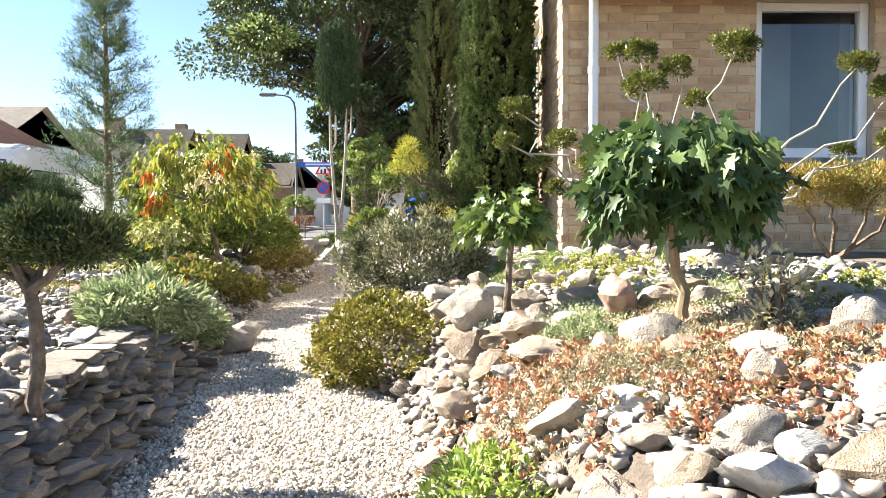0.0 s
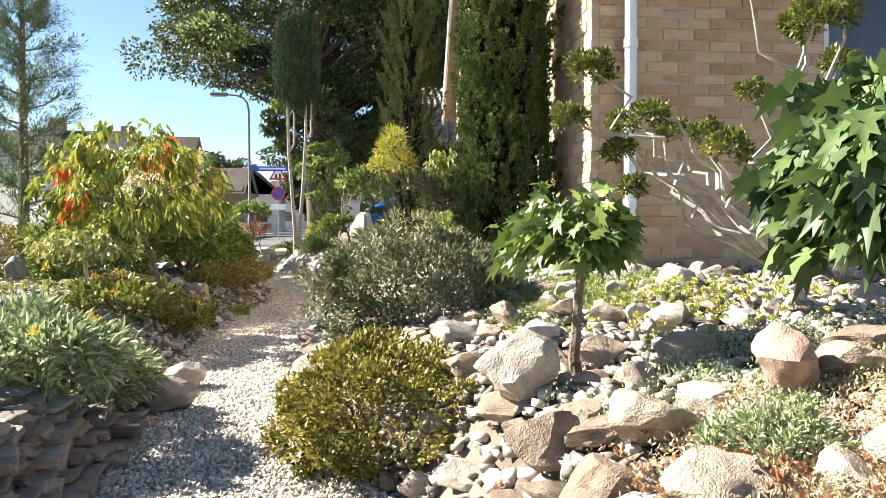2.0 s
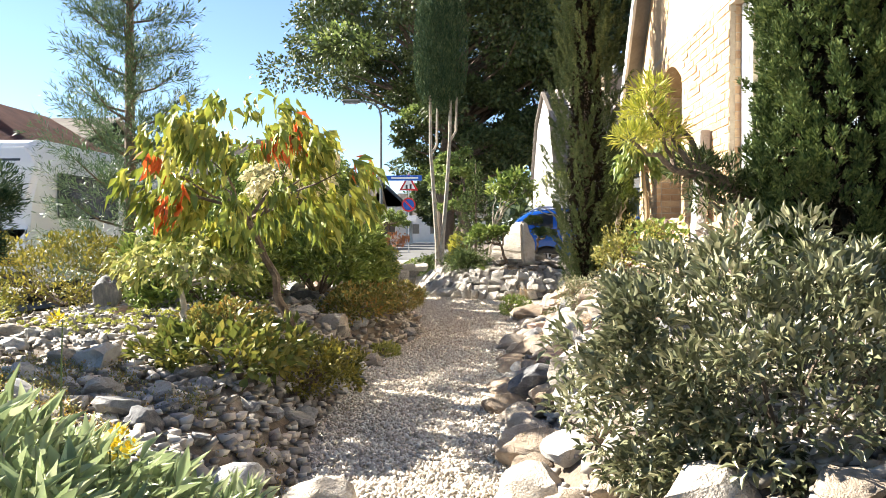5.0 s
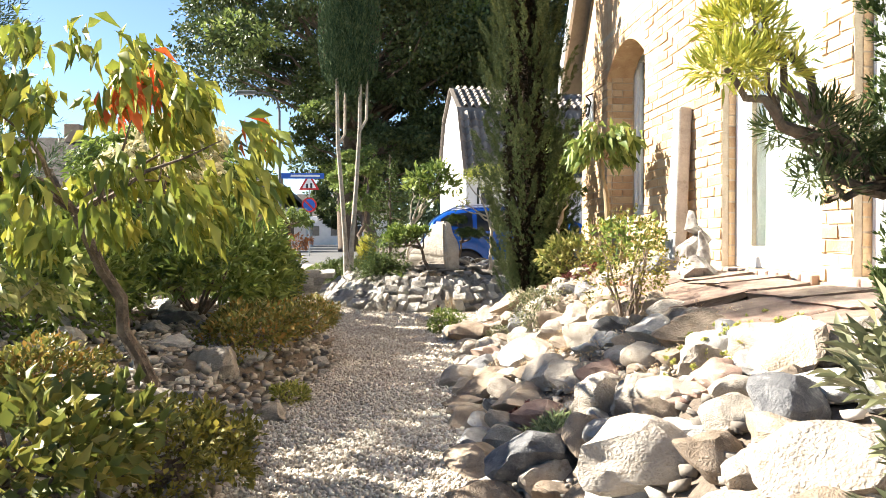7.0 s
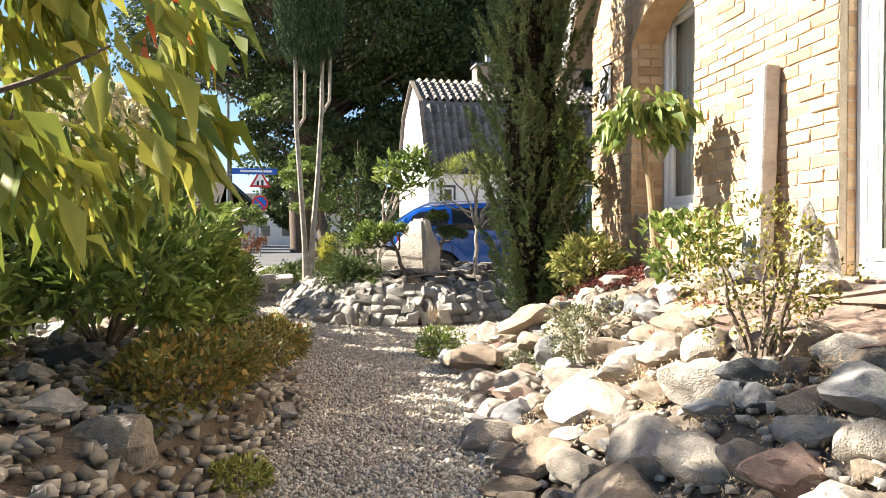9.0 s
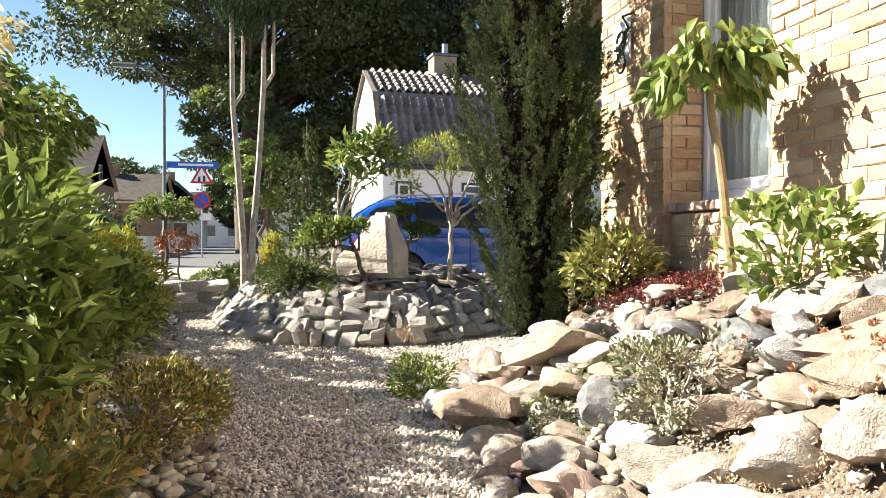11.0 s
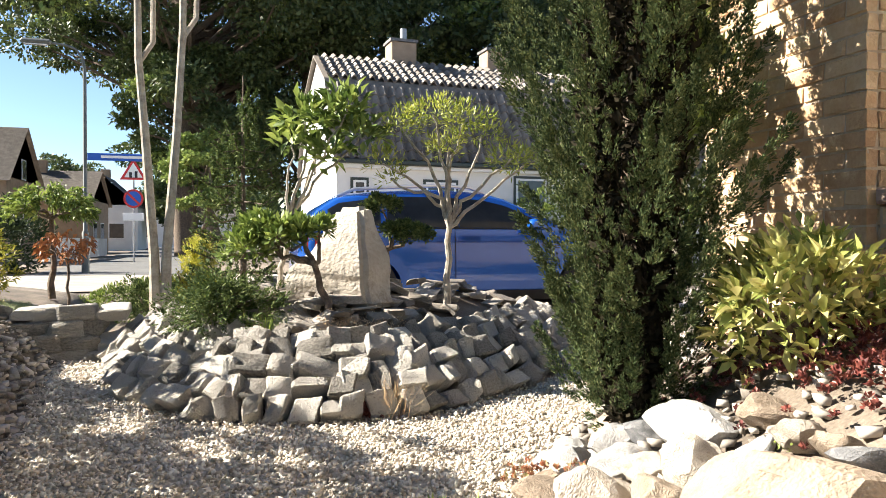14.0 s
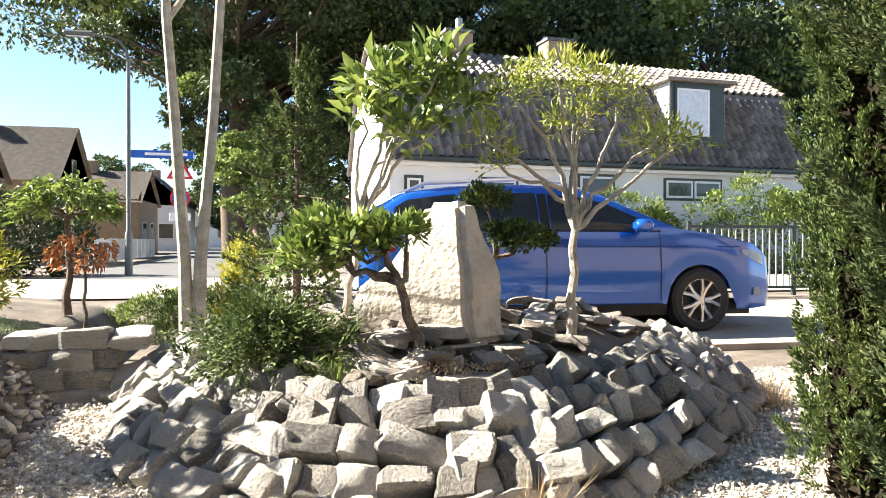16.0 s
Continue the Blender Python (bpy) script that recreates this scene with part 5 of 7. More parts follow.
standard("maple_tree", "rusty orange dwarf maple", -2.55, 18.3, L_mapleorange, 0.95, (0.24, 0.22, 0.16), 300, 0.07, 0.03, 57, "lens", 0.2, M_bark, 0.015, down=0.4)


def cloud_tree(name, label, x, y, base_z, heads, leaf, bark, seed, stem=0.012, length=0.035, width=0.02, dens=900, splay=0.4, fork=None, crook=1.0):
    """A pruned tree: bare crooked stems, each ending in a small leafy head; fork gives a common trunk's end."""
    g = np.random.default_rng(seed)
    b = plant(name, label, "tree", x, y, base_z)
    o = Vector((x, y, base_z))
    start = Vector((0, 0, 0))
    if fork:
        start = Vector(fork) - o
        part("trunk", tube(wander((0, 0, 0), start, 5, stem * 0.8, g), [stem * k for k in np.linspace(1.7, 1.2, 6)], 8), bark, b, smooth=True)
    for hx, hy, hz, hr in heads:
        e = Vector((hx, hy, hz)) - o
        way = e - start
        knee = start + Vector((way.x * splay, way.y * splay, way.z * 0.35)) + Vector(g.normal(0, 0.03, 3))
        pts = wander(start, knee, 3, 0.012 * crook, g) + wander(knee, e, 5, 0.022 * crook, g)[1:]
        br = part("branch", tube(pts, [stem * k for k in np.linspace(1.1, 0.4, len(pts))], 6), bark, b, smooth=True)
        k = int(dens * (hr / 0.09) ** 2)
        P, D = clumped(k, tuple(e), (hr, hr, hr * 0.75), g, int(g.integers(1e6)), -0.5, 16, 0.3)
        W = unit(D + g.normal(0, 0.45, D.shape) + np.array([[0, 0, 0.4]]))
        child("leaf_head", blades("leaf_head", P, W, length, width, leaf, g, shape="lens" if width > 0.03 else "flat"), br)
    return b


heads = [(0.56, 3.99, 1.62, 0.075), (0.54, 4.15, 1.46, 0.06), (0.84, 4.14, 1.48, 0.07), (0.92, 4.65, 1.51, 0.065), (0.72, 4.12, 1.34, 0.06), (1.11, 4.53, 1.47, 0.06), (0.83, 4.3, 1.21, 0.055),
         (1.15, 4.3, 1.43, 0.06), (1.41, 4.44, 1.63, 0.06), (0.86, 3.55, 1.29, 0.06), (1.07, 3.84, 1.89, 0.06), (1.09, 3.54, 1.83, 0.07), (1.09, 3.48, 1.66, 0.08), (1.35, 3.76, 1.8, 0.075),
         (1.61, 4.14, 1.7, 0.06), (1.49, 3.38, 1.81, 0.09), (2.5, 4.1, 1.88, 0.085), (2.7, 4.1, 1.75, 0.095), (2.72, 4.1, 1.48, 0.09), (2.42, 4.1, 1.4, 0.05)]
cloud_tree("pompom_juniper", "pompom-pruned juniper with bare pale crooked stems", 1.5, 4.15, H(1.5, 4.15), heads, L_pom, M_bark_pale, 61, 0.012, 0.022, 0.011, 2000, 0.45, (1.38, 4.1, H(1.5, 4.15) + 0.18), 1.9)
cloud_tree("wall_shrub", "dark leafy shrub on bare pale stems by the wall", 0.93, 13.62, H(0.93, 13.62), [(1.0, 13.6, 1.9, 0.15), (0.93, 13.6, 2.1, 0.13), (1.1, 13.58, 1.6, 0.14), (0.9, 13.62, 1.5, 0.14), (0.98, 13.65, 1.72, 0.15)], L_mid, M_bark_pale, 66, 0.016, 0.065, 0.03, 130, 0.3, (0.95, 13.62, 1.15))
cloud_tree("spreading_juniper", "brownish spreading juniper branch under the window", 2.9, 5.0, H(2.9, 5.0), [(2.35, 4.5, 1.22, 0.16), (2.6, 4.55, 1.2, 0.2), (2.95, 4.6, 1.18, 0.22), (3.3, 4.7, 1.15, 0.22)], L_lowgold, M_bark, 62, 0.016, 0.03, 0.008, 1100)
cloud_tree("trained_juniper", "trained yellow-green juniper with a reaching branch", 0.8, 7.5, H(0.8, 7.5), [(-0.02, 7.12, 1.63, 0.1), (0.05, 7.16, 1.53, 0.09), (-0.12, 7.05, 1.5, 0.08), (0.0, 7.15, 1.74, 0.07)], L_yellowjun, M_bark, 63, 0.018, 0.06, 0.009, 480, 0.6, (0.5, 7.35, 1.28))
cloud_tree("trained_juniper", "dark needled juniper beside the house", 0.84, 7.54, H(0.84, 7.54), [(0.22, 7.25, 1.38, 0.12), (0.36, 7.3, 1.33, 0.12), (0.5, 7.35, 1.26, 0.12), (0.3, 7.3, 1.22, 0.08)], L_juniper, M_bark, 64, 0.016, 0.06, 0.008, 420, 0.6, (0.62, 7.4, 1.2))
cloud_tree("bonsai_pine", "cloud-pruned pine with dense green pads on a crooked trunk", -1.34, 2.78, H(-1.34, 2.78), [(-1.55, 2.95, 0.94, 0.2), (-1.36, 2.9, 0.96, 0.19), (-1.2, 2.9, 0.95, 0.14), (-1.75, 3.0, 0.92, 0.2), (-1.62, 3.05, 1.2, 0.09), (-1.8, 3.1, 1.24, 0.1)], L_juniper, M_bark, 65, 0.019, 0.03, 0.008, 1900, 0.3, (-1.42, 2.85, 0.78))
cloud_tree("bonsai_pine", "dark cloud-pruned pine by the street", -3.6, 7.0, H(-3.6, 7.0), [(-3.3, 7.0, 1.2, 0.26), (-3.6, 7.1, 1.15, 0.28), (-3.9, 7.1, 1.35, 0.2), (-3.2, 6.9, 1.0, 0.2)], L_dark, M_bark, 66, 0.028, 0.04, 0.008, 1300, 0.3, (-3.55, 7.05, 0.9))
cloud_tree("bonsai_tree", "small bonsai with dark round leaf pads on the island", 0.05, 16.15, H(0.05, 16.15), [(-0.02, 15.85, 1.32, 0.12), (0.19, 15.75, 1.12, 0.12), (0.08, 15.8, 1.13, 0.09)], L_column, M_bark, 67, 0.013, 0.03, 0.016, 1000, 0.4, (0.06, 16.05, 1.0))
cloud_tree("bonsai_tree", "leaning bonsai with glossy leaves on the island", -0.47, 15.3, H(-0.47, 15.3), [(-0.78, 15.4, 1.1, 0.12), (-0.62, 15.35, 1.13, 0.09), (-0.52, 15.32, 1.14, 0.08), (-0.95, 15.45, 1.03, 0.13), (-0.9, 15.5, 1.16, 0.09)], L_mid, M_bark, 68, 0.016, 0.06, 0.03, 300, 0.4, (-0.55, 15.33, 0.92))
cloud_tree("leafy_sapling", "young tree with large glossy leaves and pale stems", -0.75, 15.95, H(-0.75, 15.95), [(-0.35, 16.0, 1.95, 0.2), (-0.55, 15.95, 1.92, 0.18), (-0.15, 16.0, 1.85, 0.16), (-0.4, 15.95, 1.68, 0.14), (-0.25, 15.9, 2.02, 0.14), (-0.65, 15.95, 1.75, 0.12)], L_mid, M_bark_pale, 69, 0.013, 0.12, 0.05, 30, 0.3, (-0.66, 15.95, 1.2))
cloud_tree("ash_sapling", "slender sapling with feathery yellow-green leaves", 0.47, 15.85, H(0.47, 15.85), [(0.12, 15.85, 1.9, 0.17), (0.35, 15.8, 1.98, 0.2), (0.6, 15.85, 1.95, 0.2), (0.75, 15.9, 1.85, 0.17), (0.95, 15.8, 1.68, 0.18), (1.1, 15.85, 1.66, 0.15), (-0.02, 15.8, 1.62, 0.13), (0.05, 15.85, 1.52, 0.11), (0.5, 15.9, 1.75, 0.17)], L_ash, M_bark_pale, 70, 0.017, 0.055, 0.013, 85, 0.12, (0.49, 15.85, 1.17))


def conifer(name, label, x, y, tall, r, leaf, n, seed, spire=True, skirt=0.25, length=0.06, width=0.012, shoots=46, category="conifer", z=None, droop=0.0, open_=0.35, sprig=0.12):
    """A conifer of upswept or level shoots round a stem, each shoot set with short needles."""
    g = np.random.default_rng(seed)
    b = plant(name, label, category, x, y, z)
    part("trunk", tube(wander((0, 0, 0), (0, 0, tall * 0.93), 8, 0.01, g), list(np.linspace(0.05, 0.01, 9) * max(1, tall / 3.5)), 8), M_bark, b, smooth=True)
    Ps, Ds, Fp, Fd = [], [], [], []
    q = 18
    per = max(4, n // (shoots * q))
    for i in range(shoots):
        f = (i + 0.5) / shoots
        zb = tall * (0.02 + 0.86 * f)
        a = i * 2.4 + g.uniform(-0.4, 0.4)
        prof = (min(1, (f + 0.1) / skirt) ** 0.5) * (1 - f) ** (0.55 if spire else 0.85) + 0.1
        reach = r * prof * g.uniform(0.75, 1.2)
        rise = (reach * (1.1 if spire else 0.25 - droop) + (0.18 * tall / 4 if spire else 0)) * min(1.0, 0.1 + 7 * f)
        e = np.array([reach * math.cos(a), reach * math.sin(a), zb + rise])
        s = np.array([0.0, 0.0, zb])
        way = (e - s) / np.linalg.norm(e - s)
        if i % 2 == 0:
            part("branch", tube([s, (s + e) / 2 - np.array([0, 0, rise * 0.18]), e * np.array([0.9, 0.9, 1.0])], [0.014, 0.01, 0.004], 5), M_bark, b, smooth=True)
        u = g.uniform(0.15, 1, per) ** 0.7
        c = s + (e - s) * u[:, None] - np.array([[0, 0, rise * 0.35]]) * (u * (1 - u))[:, None] * 2
        wid = (reach * open_ * (1.02 - u) + 0.02)[:, None]
        off = unit(g.normal(0, 1, (per, 3)))
        c = c + off * wid * g.uniform(0.2, 0.9, (per, 1))
        sw = unit(off * 0.55 + way[None] * 0.9 + np.array([[0, 0, 0.3 if spire else -0.05 - droop]]))
        sl = sprig * g.uniform(0.6, 1.3, (per, 1))
        k = np.tile(np.linspace(0, 1, q), per)[:, None]
        rad = unit(g.normal(0, 1, (per * q, 3)))
        SW = np.repeat(sw, q, 0)
        Ps.append(np.repeat(c, q, 0) + SW * np.repeat(sl, q, 0) * k + rad * 0.1 * sprig * (1 - 0.8 * k))
        Ds.append(unit(SW + rad * 0.8))
        m = 420 if spire else 80
        uu = g.uniform(0.0, 0.72, m)[:, None]
        Fp.append(s + (e - s) * uu + g.normal(0, 0.25, (m, 3)) * reach * open_ * (1.1 - uu))
        Fd.append(unit(g.normal(0, 0.7, (m, 3)) + way[None]))
    foliage(b, "inner_foliage", blades("inner", np.vstack(Fp), np.vstack(Fd), 0.034, 0.02 if spire else 0.012, leaf, g, shape="flat", jitter=1.0))
    foliage(b, "needles", blades("needles", np.vstack(Ps), np.vstack(Ds), length, width, leaf, g, shape="flat"))
    return b


def plume_conifer(name, label, x, y, tall, r, leaf, plumes, tufts, per, seed, peak=0.12, taper=0.55, plume_len=0.36, plume_r=0.06, lean=0.45, length=0.022, width=0.011, foot=0.4):
    """A dense upright conifer: a leafy core coloured dark as inner shade, set all over with tapering plumes of short
    needles.
    """
    g = np.random.default_rng(seed)
    b = plant(name, label, "conifer", x, y)
    part("trunk", tube(wander((0, 0, 0), (0, 0, tall * 0.9), 8, 0.01, g), list(np.linspace(0.06, 0.012, 9)), 8), M_bark, b, smooth=True)

    def radius(f):
        return r * np.minimum(1, (f + 0.035) / peak) ** foot * np.clip(1 - f, 0, 1) ** taper + 0.03

    # core twigs: their dark colour paints the shade between the plumes
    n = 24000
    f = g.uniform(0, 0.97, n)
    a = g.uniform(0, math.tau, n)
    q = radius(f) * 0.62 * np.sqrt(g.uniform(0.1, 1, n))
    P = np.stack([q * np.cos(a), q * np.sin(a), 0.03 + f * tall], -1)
    foliage(b, "inner_foliage", blades("inner", P, unit(g.normal(0, 1, (n, 3)) + np.array([[0, 0, 1.0]])), 0.055, 0.02, L_shadecore, g, shape="flat", jitter=1.0), "dry inner twigs darkened to stand for shade")
    base, way, size = [], [], []
    for i in range(plumes):
        fi = (i + g.uniform(0, 1)) / plumes * 0.95
        an = i * 2.39996 + g.uniform(-0.3, 0.3)
        out = np.array([math.cos(an), math.sin(an), 0])
        R = float(radius(np.array(fi)))
        k = g.uniform(0.65, 1.3)
        w = unit((out * lean * g.uniform(0.5, 1.6) + np.array([0, 0, 1.0]) + g.normal(0, 0.12, 3))[None])[0]
        for s in range(tufts):
            t = (s + g.uniform(0, 1)) / tufts
            side = unit(np.cross(w, g.normal(0, 1, 3))[None])[0]
            bow = out * 0.25 * plume_len * t * (1 - t)
            base.append(out * R * 0.68 + np.array([0, 0, 0.02 + fi * tall]) + w * t * plume_len * k + bow + side * plume_r * k * (1 - 0.75 * t) * g.uniform(0.3, 1))
            way.append(unit((w * 0.9 + side * (0.6 - 0.4 * t))[None])[0])
            size.append(g.uniform(0.028, 0.055))
    base, way, size = np.repeat(base, per, 0), np.repeat(way, per, 0), np.repeat(size, per)[:, None]
    m = len(base)
    rad = unit(np.cross(way, g.normal(0, 1, (m, 3))))
    t = g.uniform(0, 1, (m, 1))
    foliage(b, "needles", blades("needles", base + way * t * size + rad * 0.006, unit(way * 0.9 + rad * (0.85 - 0.45 * t)), length, width, leaf, g, shape="flat"))
    return b


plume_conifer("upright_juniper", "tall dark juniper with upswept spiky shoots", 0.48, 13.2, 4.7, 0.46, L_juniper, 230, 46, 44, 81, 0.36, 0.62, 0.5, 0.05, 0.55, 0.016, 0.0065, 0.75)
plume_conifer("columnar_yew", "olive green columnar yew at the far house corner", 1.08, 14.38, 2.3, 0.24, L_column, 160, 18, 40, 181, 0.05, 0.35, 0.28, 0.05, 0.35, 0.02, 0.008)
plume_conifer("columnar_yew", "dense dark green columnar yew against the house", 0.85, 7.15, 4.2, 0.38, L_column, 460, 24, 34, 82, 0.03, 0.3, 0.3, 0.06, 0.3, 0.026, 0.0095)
conifer("pine", "tall open blue-green pine by the street", -4.1, 10.4, 4.6, 0.72, L_spruce, 42000, 83, False, 0.06, 0.07, 0.01, 95, open_=0.15, sprig=0.2, droop=-0.2)
def spruce(name, label, x, y, tall, r, leaf, seed, whorls=13):
    """A small open spruce: whorls of level branches set with needles, with twigs hanging from them."""
    g = np.random.default_rng(seed)
    b = plant(name, label, "conifer", x, y)
    part("trunk", tube([(0, 0, 0), (0, 0, tall * 0.5), (0, 0, tall)], [0.03, 0.018, 0.005], 7), M_bark, b, smooth=True)
    P, D = [], []

    def needles(a, e, k):
        u = g.uniform(0, 1, (k, 1))
        w = unit((e - a)[None])[0]
        rad = unit(np.cross(np.tile(w, (k, 1)), g.normal(0, 1, (k, 3))))
        P.append(a + (e - a) * u)
        D.append(unit(rad + w[None] * 0.8 + np.array([[0, 0, 0.25]])))

    for i in range(whorls):
        f = i / whorls
        z = tall * (0.12 + 0.86 * f)
        for k in range(6 if f < 0.8 else 4):
            an = k * math.tau / 6 + i * 0.5 + g.uniform(-0.25, 0.25)
            reach = (r * (1 - f) ** 0.8 + 0.05) * g.uniform(0.75, 1.15)
            way = np.array([math.cos(an), math.sin(an), 0])
            s0, s1 = np.array([0, 0, z]), way * reach * 0.6 + np.array([0, 0, z - 0.03])
            s2 = way * reach + np.array([0, 0, z + 0.05])
            part("branch", tube([s0, s1, s2], [0.008, 0.006, 0.003], 5), M_bark, b)
            needles(s0 + way * 0.05, s1, 70)
            needles(s1, s2, 90)
            for q in range(3):
                h = s0 + (s1 - s0) * g.uniform(0.3, 1) if q < 2 else s1 + (s2 - s1) * g.uniform(0.1, 0.9)
                needles(h, h + way * 0.04 + np.array([g.normal(0, 0.03), g.normal(0, 0.03), -g.uniform(0.08, 0.17)]), 46)
    foliage(b, "needles", blades("needles", np.vstack(P), np.vstack(D), 0.03, 0.012, leaf, g, shape="flat"))
    return b


spruce("dwarf_spruce", "small spruce with drooping green twigs on the island", -0.97, 16.65, 1.75, 0.5, L_column, 84, 11)
conifer("prostrate_fir", "low spreading fir with flat green sprays", -1.1, 15.55, 0.36, 0.42, L_column, 11000, 85, False, 0.1, 0.03, 0.012, 34, open_=0.3, sprig=0.15)
conifer("golden_thuja", "bright yellow-green dwarf thuja", -1.35, 18.3, 0.95, 0.25, L_yellowjun, 9000, 86, True, 0.06, 0.035, 0.01, 40, open_=0.5, sprig=0.1)
bush("shrub", "green clipped juniper ball", -1.75, 18.7, (0.4, 0.36, 0.6), L_column, 3500, 0.05, 0.014, 87)
bush("shrub", "low dark green hedge by the street", -1.9, 19.6, (0.9, 0.35, 0.45), L_mid, 4500, 0.05, 0.02, 88)
bush("shrub", "low green shrub behind the low wall", -3.4, 17.9, (0.5, 0.4, 0.6), L_yellowjun, 3500, 0.07, 0.016, 89)

# twin-stemmed tree with a high clipped crown
twin = plant("twin_stem_tree", "tree with two bare pale stems and a high dark clipped crown", "tree", -1.64, 17.25)
g = np.random.default_rng(90)
z0 = twin.location.z
for k, (tx, ty, fork) in enumerate(((-0.17, 0.05, 2.35), (0.18, 0.1, 2.6))):
    pts = [(0.03 * (k * 2 - 1), 0, 0), (0.05 * (k * 2 - 1), 0.02, 0.7), (tx * 0.7, ty, 1.7), (tx, ty, fork), (tx * 1.05, ty, 3.4)]
    part("stem", tube(pts, [0.055, 0.042, 0.036, 0.032, 0.026], 9), M_bark_pale, twin, smooth=True)
    part("stem", tube([(tx, ty, fork - 0.05), (tx + 0.11 - 0.2 * k * 0, ty + 0.06, fork + 0.15), (tx + 0.12, ty + 0.08, 3.4)], [0.024, 0.024, 0.02], 7), M_bark_pale, twin, smooth=True)
Ps, Ds = [], []
for i in range(15):
    a, q = i * 2.4, 0.38 * math.sqrt((i + 0.5) / 15)
    cx, cy = q * math.cos(a), 0.05 + q * math.sin(a)
    top = 2.4 - 1.6 * q + g.uniform(-0.15, 0.15)
    u = g.uniform(0, 1, 2400)
    rad = 0.15 * np.sqrt(np.clip(1 - (u * 2 - 0.9) ** 2 * 0.8, 0.05, 1))
    an = g.uniform(0, math.tau, 2400)
    Ps.append(np.stack([cx + rad * np.cos(an), cy + rad * np.sin(an), 3.0 + 1.1 * q + u * (top - 0.5 * q)], -1))
    Ds.append(unit(np.stack([np.cos(an) * 0.5, np.sin(an) * 0.5, np.ones(2400)], -1)))
foliage(twin, "crown", blades("crown", np.vstack(Ps), np.vstack(Ds), 0.06, 0.016, L_dark, g, shape="flat"), "dense dark green clipped crown")


# prickly pear by the house wall
def prickly_pear(x, y, seed):
    g = np.random.default_rng(seed)
    b = plant("prickly_pear", "green prickly pear cactus with flat oval pads", "cactus", x, y)
    for i in range(11):
        bm = bmesh.new()
        bmesh.ops.create_uvsphere(bm, u_segments=14, v_segments=9, radius=0.5)
        px, py_ = g.normal(0, 0.16), g.normal(0, 0.12)
        lift = 0.07 if i < 6 else 0.2
        m = pose(px, py_, lift + H(x + px, y + py_) - b.location.z, g.normal(0, 18), g.normal(0, 18), g.uniform(0, 180)) @ Matrix.Diagonal((0.1, 0.024, 0.13, 1))
        part("pad", bm, M_cactus, b, smooth=True, m=m)


M_cactus = surface("grey green cactus skin", [(0.1, 0.15, 0.05), (0.17, 0.23, 0.09), (0.26, 0.31, 0.14)], 0.6, 12.0, 60.0, 0.4, 0.006, per_object=0.4)
prickly_pear(0.92, 6.05, 501)
boulder("black lava stone standing upright among the heather", "dark", 2, -3.55, 8.9, 0.22, 0.2, 0.6, 20, 0.25)
cloud_tree("yellow_shrub", "shrub branch with bright yellow leaves", -2.3, 3.3, H(-2.3, 3.3), [(-1.74, 2.95, 1.55, 0.1), (-1.85, 3.0, 1.62, 0.08)], L_gold, M_bark, 503, 0.012, 0.09, 0.045, 40, 0.5)


# ---- big trees ----
def oak(label, x, y, tall, r, low, leaf, clumps, per, seed, leaf_size=0.3, light=None, trunk=0.45, name="oak_tree", dome=False):
    """A tall tree: trunk, limbs to each leaf clump, and clumps with gaps between them."""
    g = np.random.default_rng(seed)
    t = empty(name, label, "tree", x, y, 0.15)
    bm = tube(wander((0, 0, -0.2), (0.3, 0, tall * 0.75), 7, 0.25, g), list(np.linspace(trunk, trunk * 0.25, 8)), 10)
    part("trunk", bm, M_bark, t, smooth=True)
    bm = bmesh.new()
    Ps, Ds, Lp, Ld = [], [], [], []
    mid = (low + tall) / 2
    hh = (tall - low) / 2
    for i in range(clumps):
        d = unit(g.normal(0, 1, (1, 3)))[0]
        k = g.uniform(0.45, 1.0) ** 0.6
        c = np.array([d[0] * r * k, d[1] * r * k, mid + d[2] * hh * k])
        if dome:
            u, an = g.uniform(0, 1) ** 1.4, g.uniform(0, math.tau)
            rad = r * math.sqrt(1 - 0.85 * u * u) * g.uniform(0.3, 1.0) ** 0.5
            c = np.array([rad * math.cos(an), rad * math.sin(an), low + u * (tall - low) * 0.95])
        if i % 2 == 0:
            zb = max(low * 0.7, c[2] - r * 0.55 * g.uniform(0.6, 1.1))
            tube(wander((0.1, 0, zb), tuple(c), 4, 0.25, g), [trunk * 0.3, trunk * 0.22, trunk * 0.15, trunk * 0.09, 0.03], 5, bm)
        cr = g.uniform(0.1, 0.2 if dome else 0.27) * r
        dd = unit(g.normal(0, 1, (per, 3)))
        q = c + dd * np.array([[1.25, 1.25, 0.6]]) * cr * (g.uniform(0.25, 1, (per, 1)) ** 0.6) * (1 + 0.3 * lumps(dd, 3, i))[:, None]
        w = unit(dd + g.normal(0, 0.6, (per, 3)) + np.array([[0, 0, -0.1]]))
        if light is not None and g.uniform() > 0.72:
            Lp.append(q), Ld.append(w)
        else:
            Ps.append(q), Ds.append(w)
    tagged(part("limbwork", bm, M_bark, t, smooth=True), kind="stuff")
    foliage(t, "crown", blades("crown", np.vstack(Ps), np.vstack(Ds), leaf_size, leaf_size * 0.6, leaf, g, shape="flat", jitter=0.9))
    if Lp:
        foliage(t, "light_foliage", blades("light", np.vstack(Lp), np.vstack(Ld), leaf_size, leaf_size * 0.6, light, g, shape="flat", jitter=0.9), "lighter green foliage")
    return t


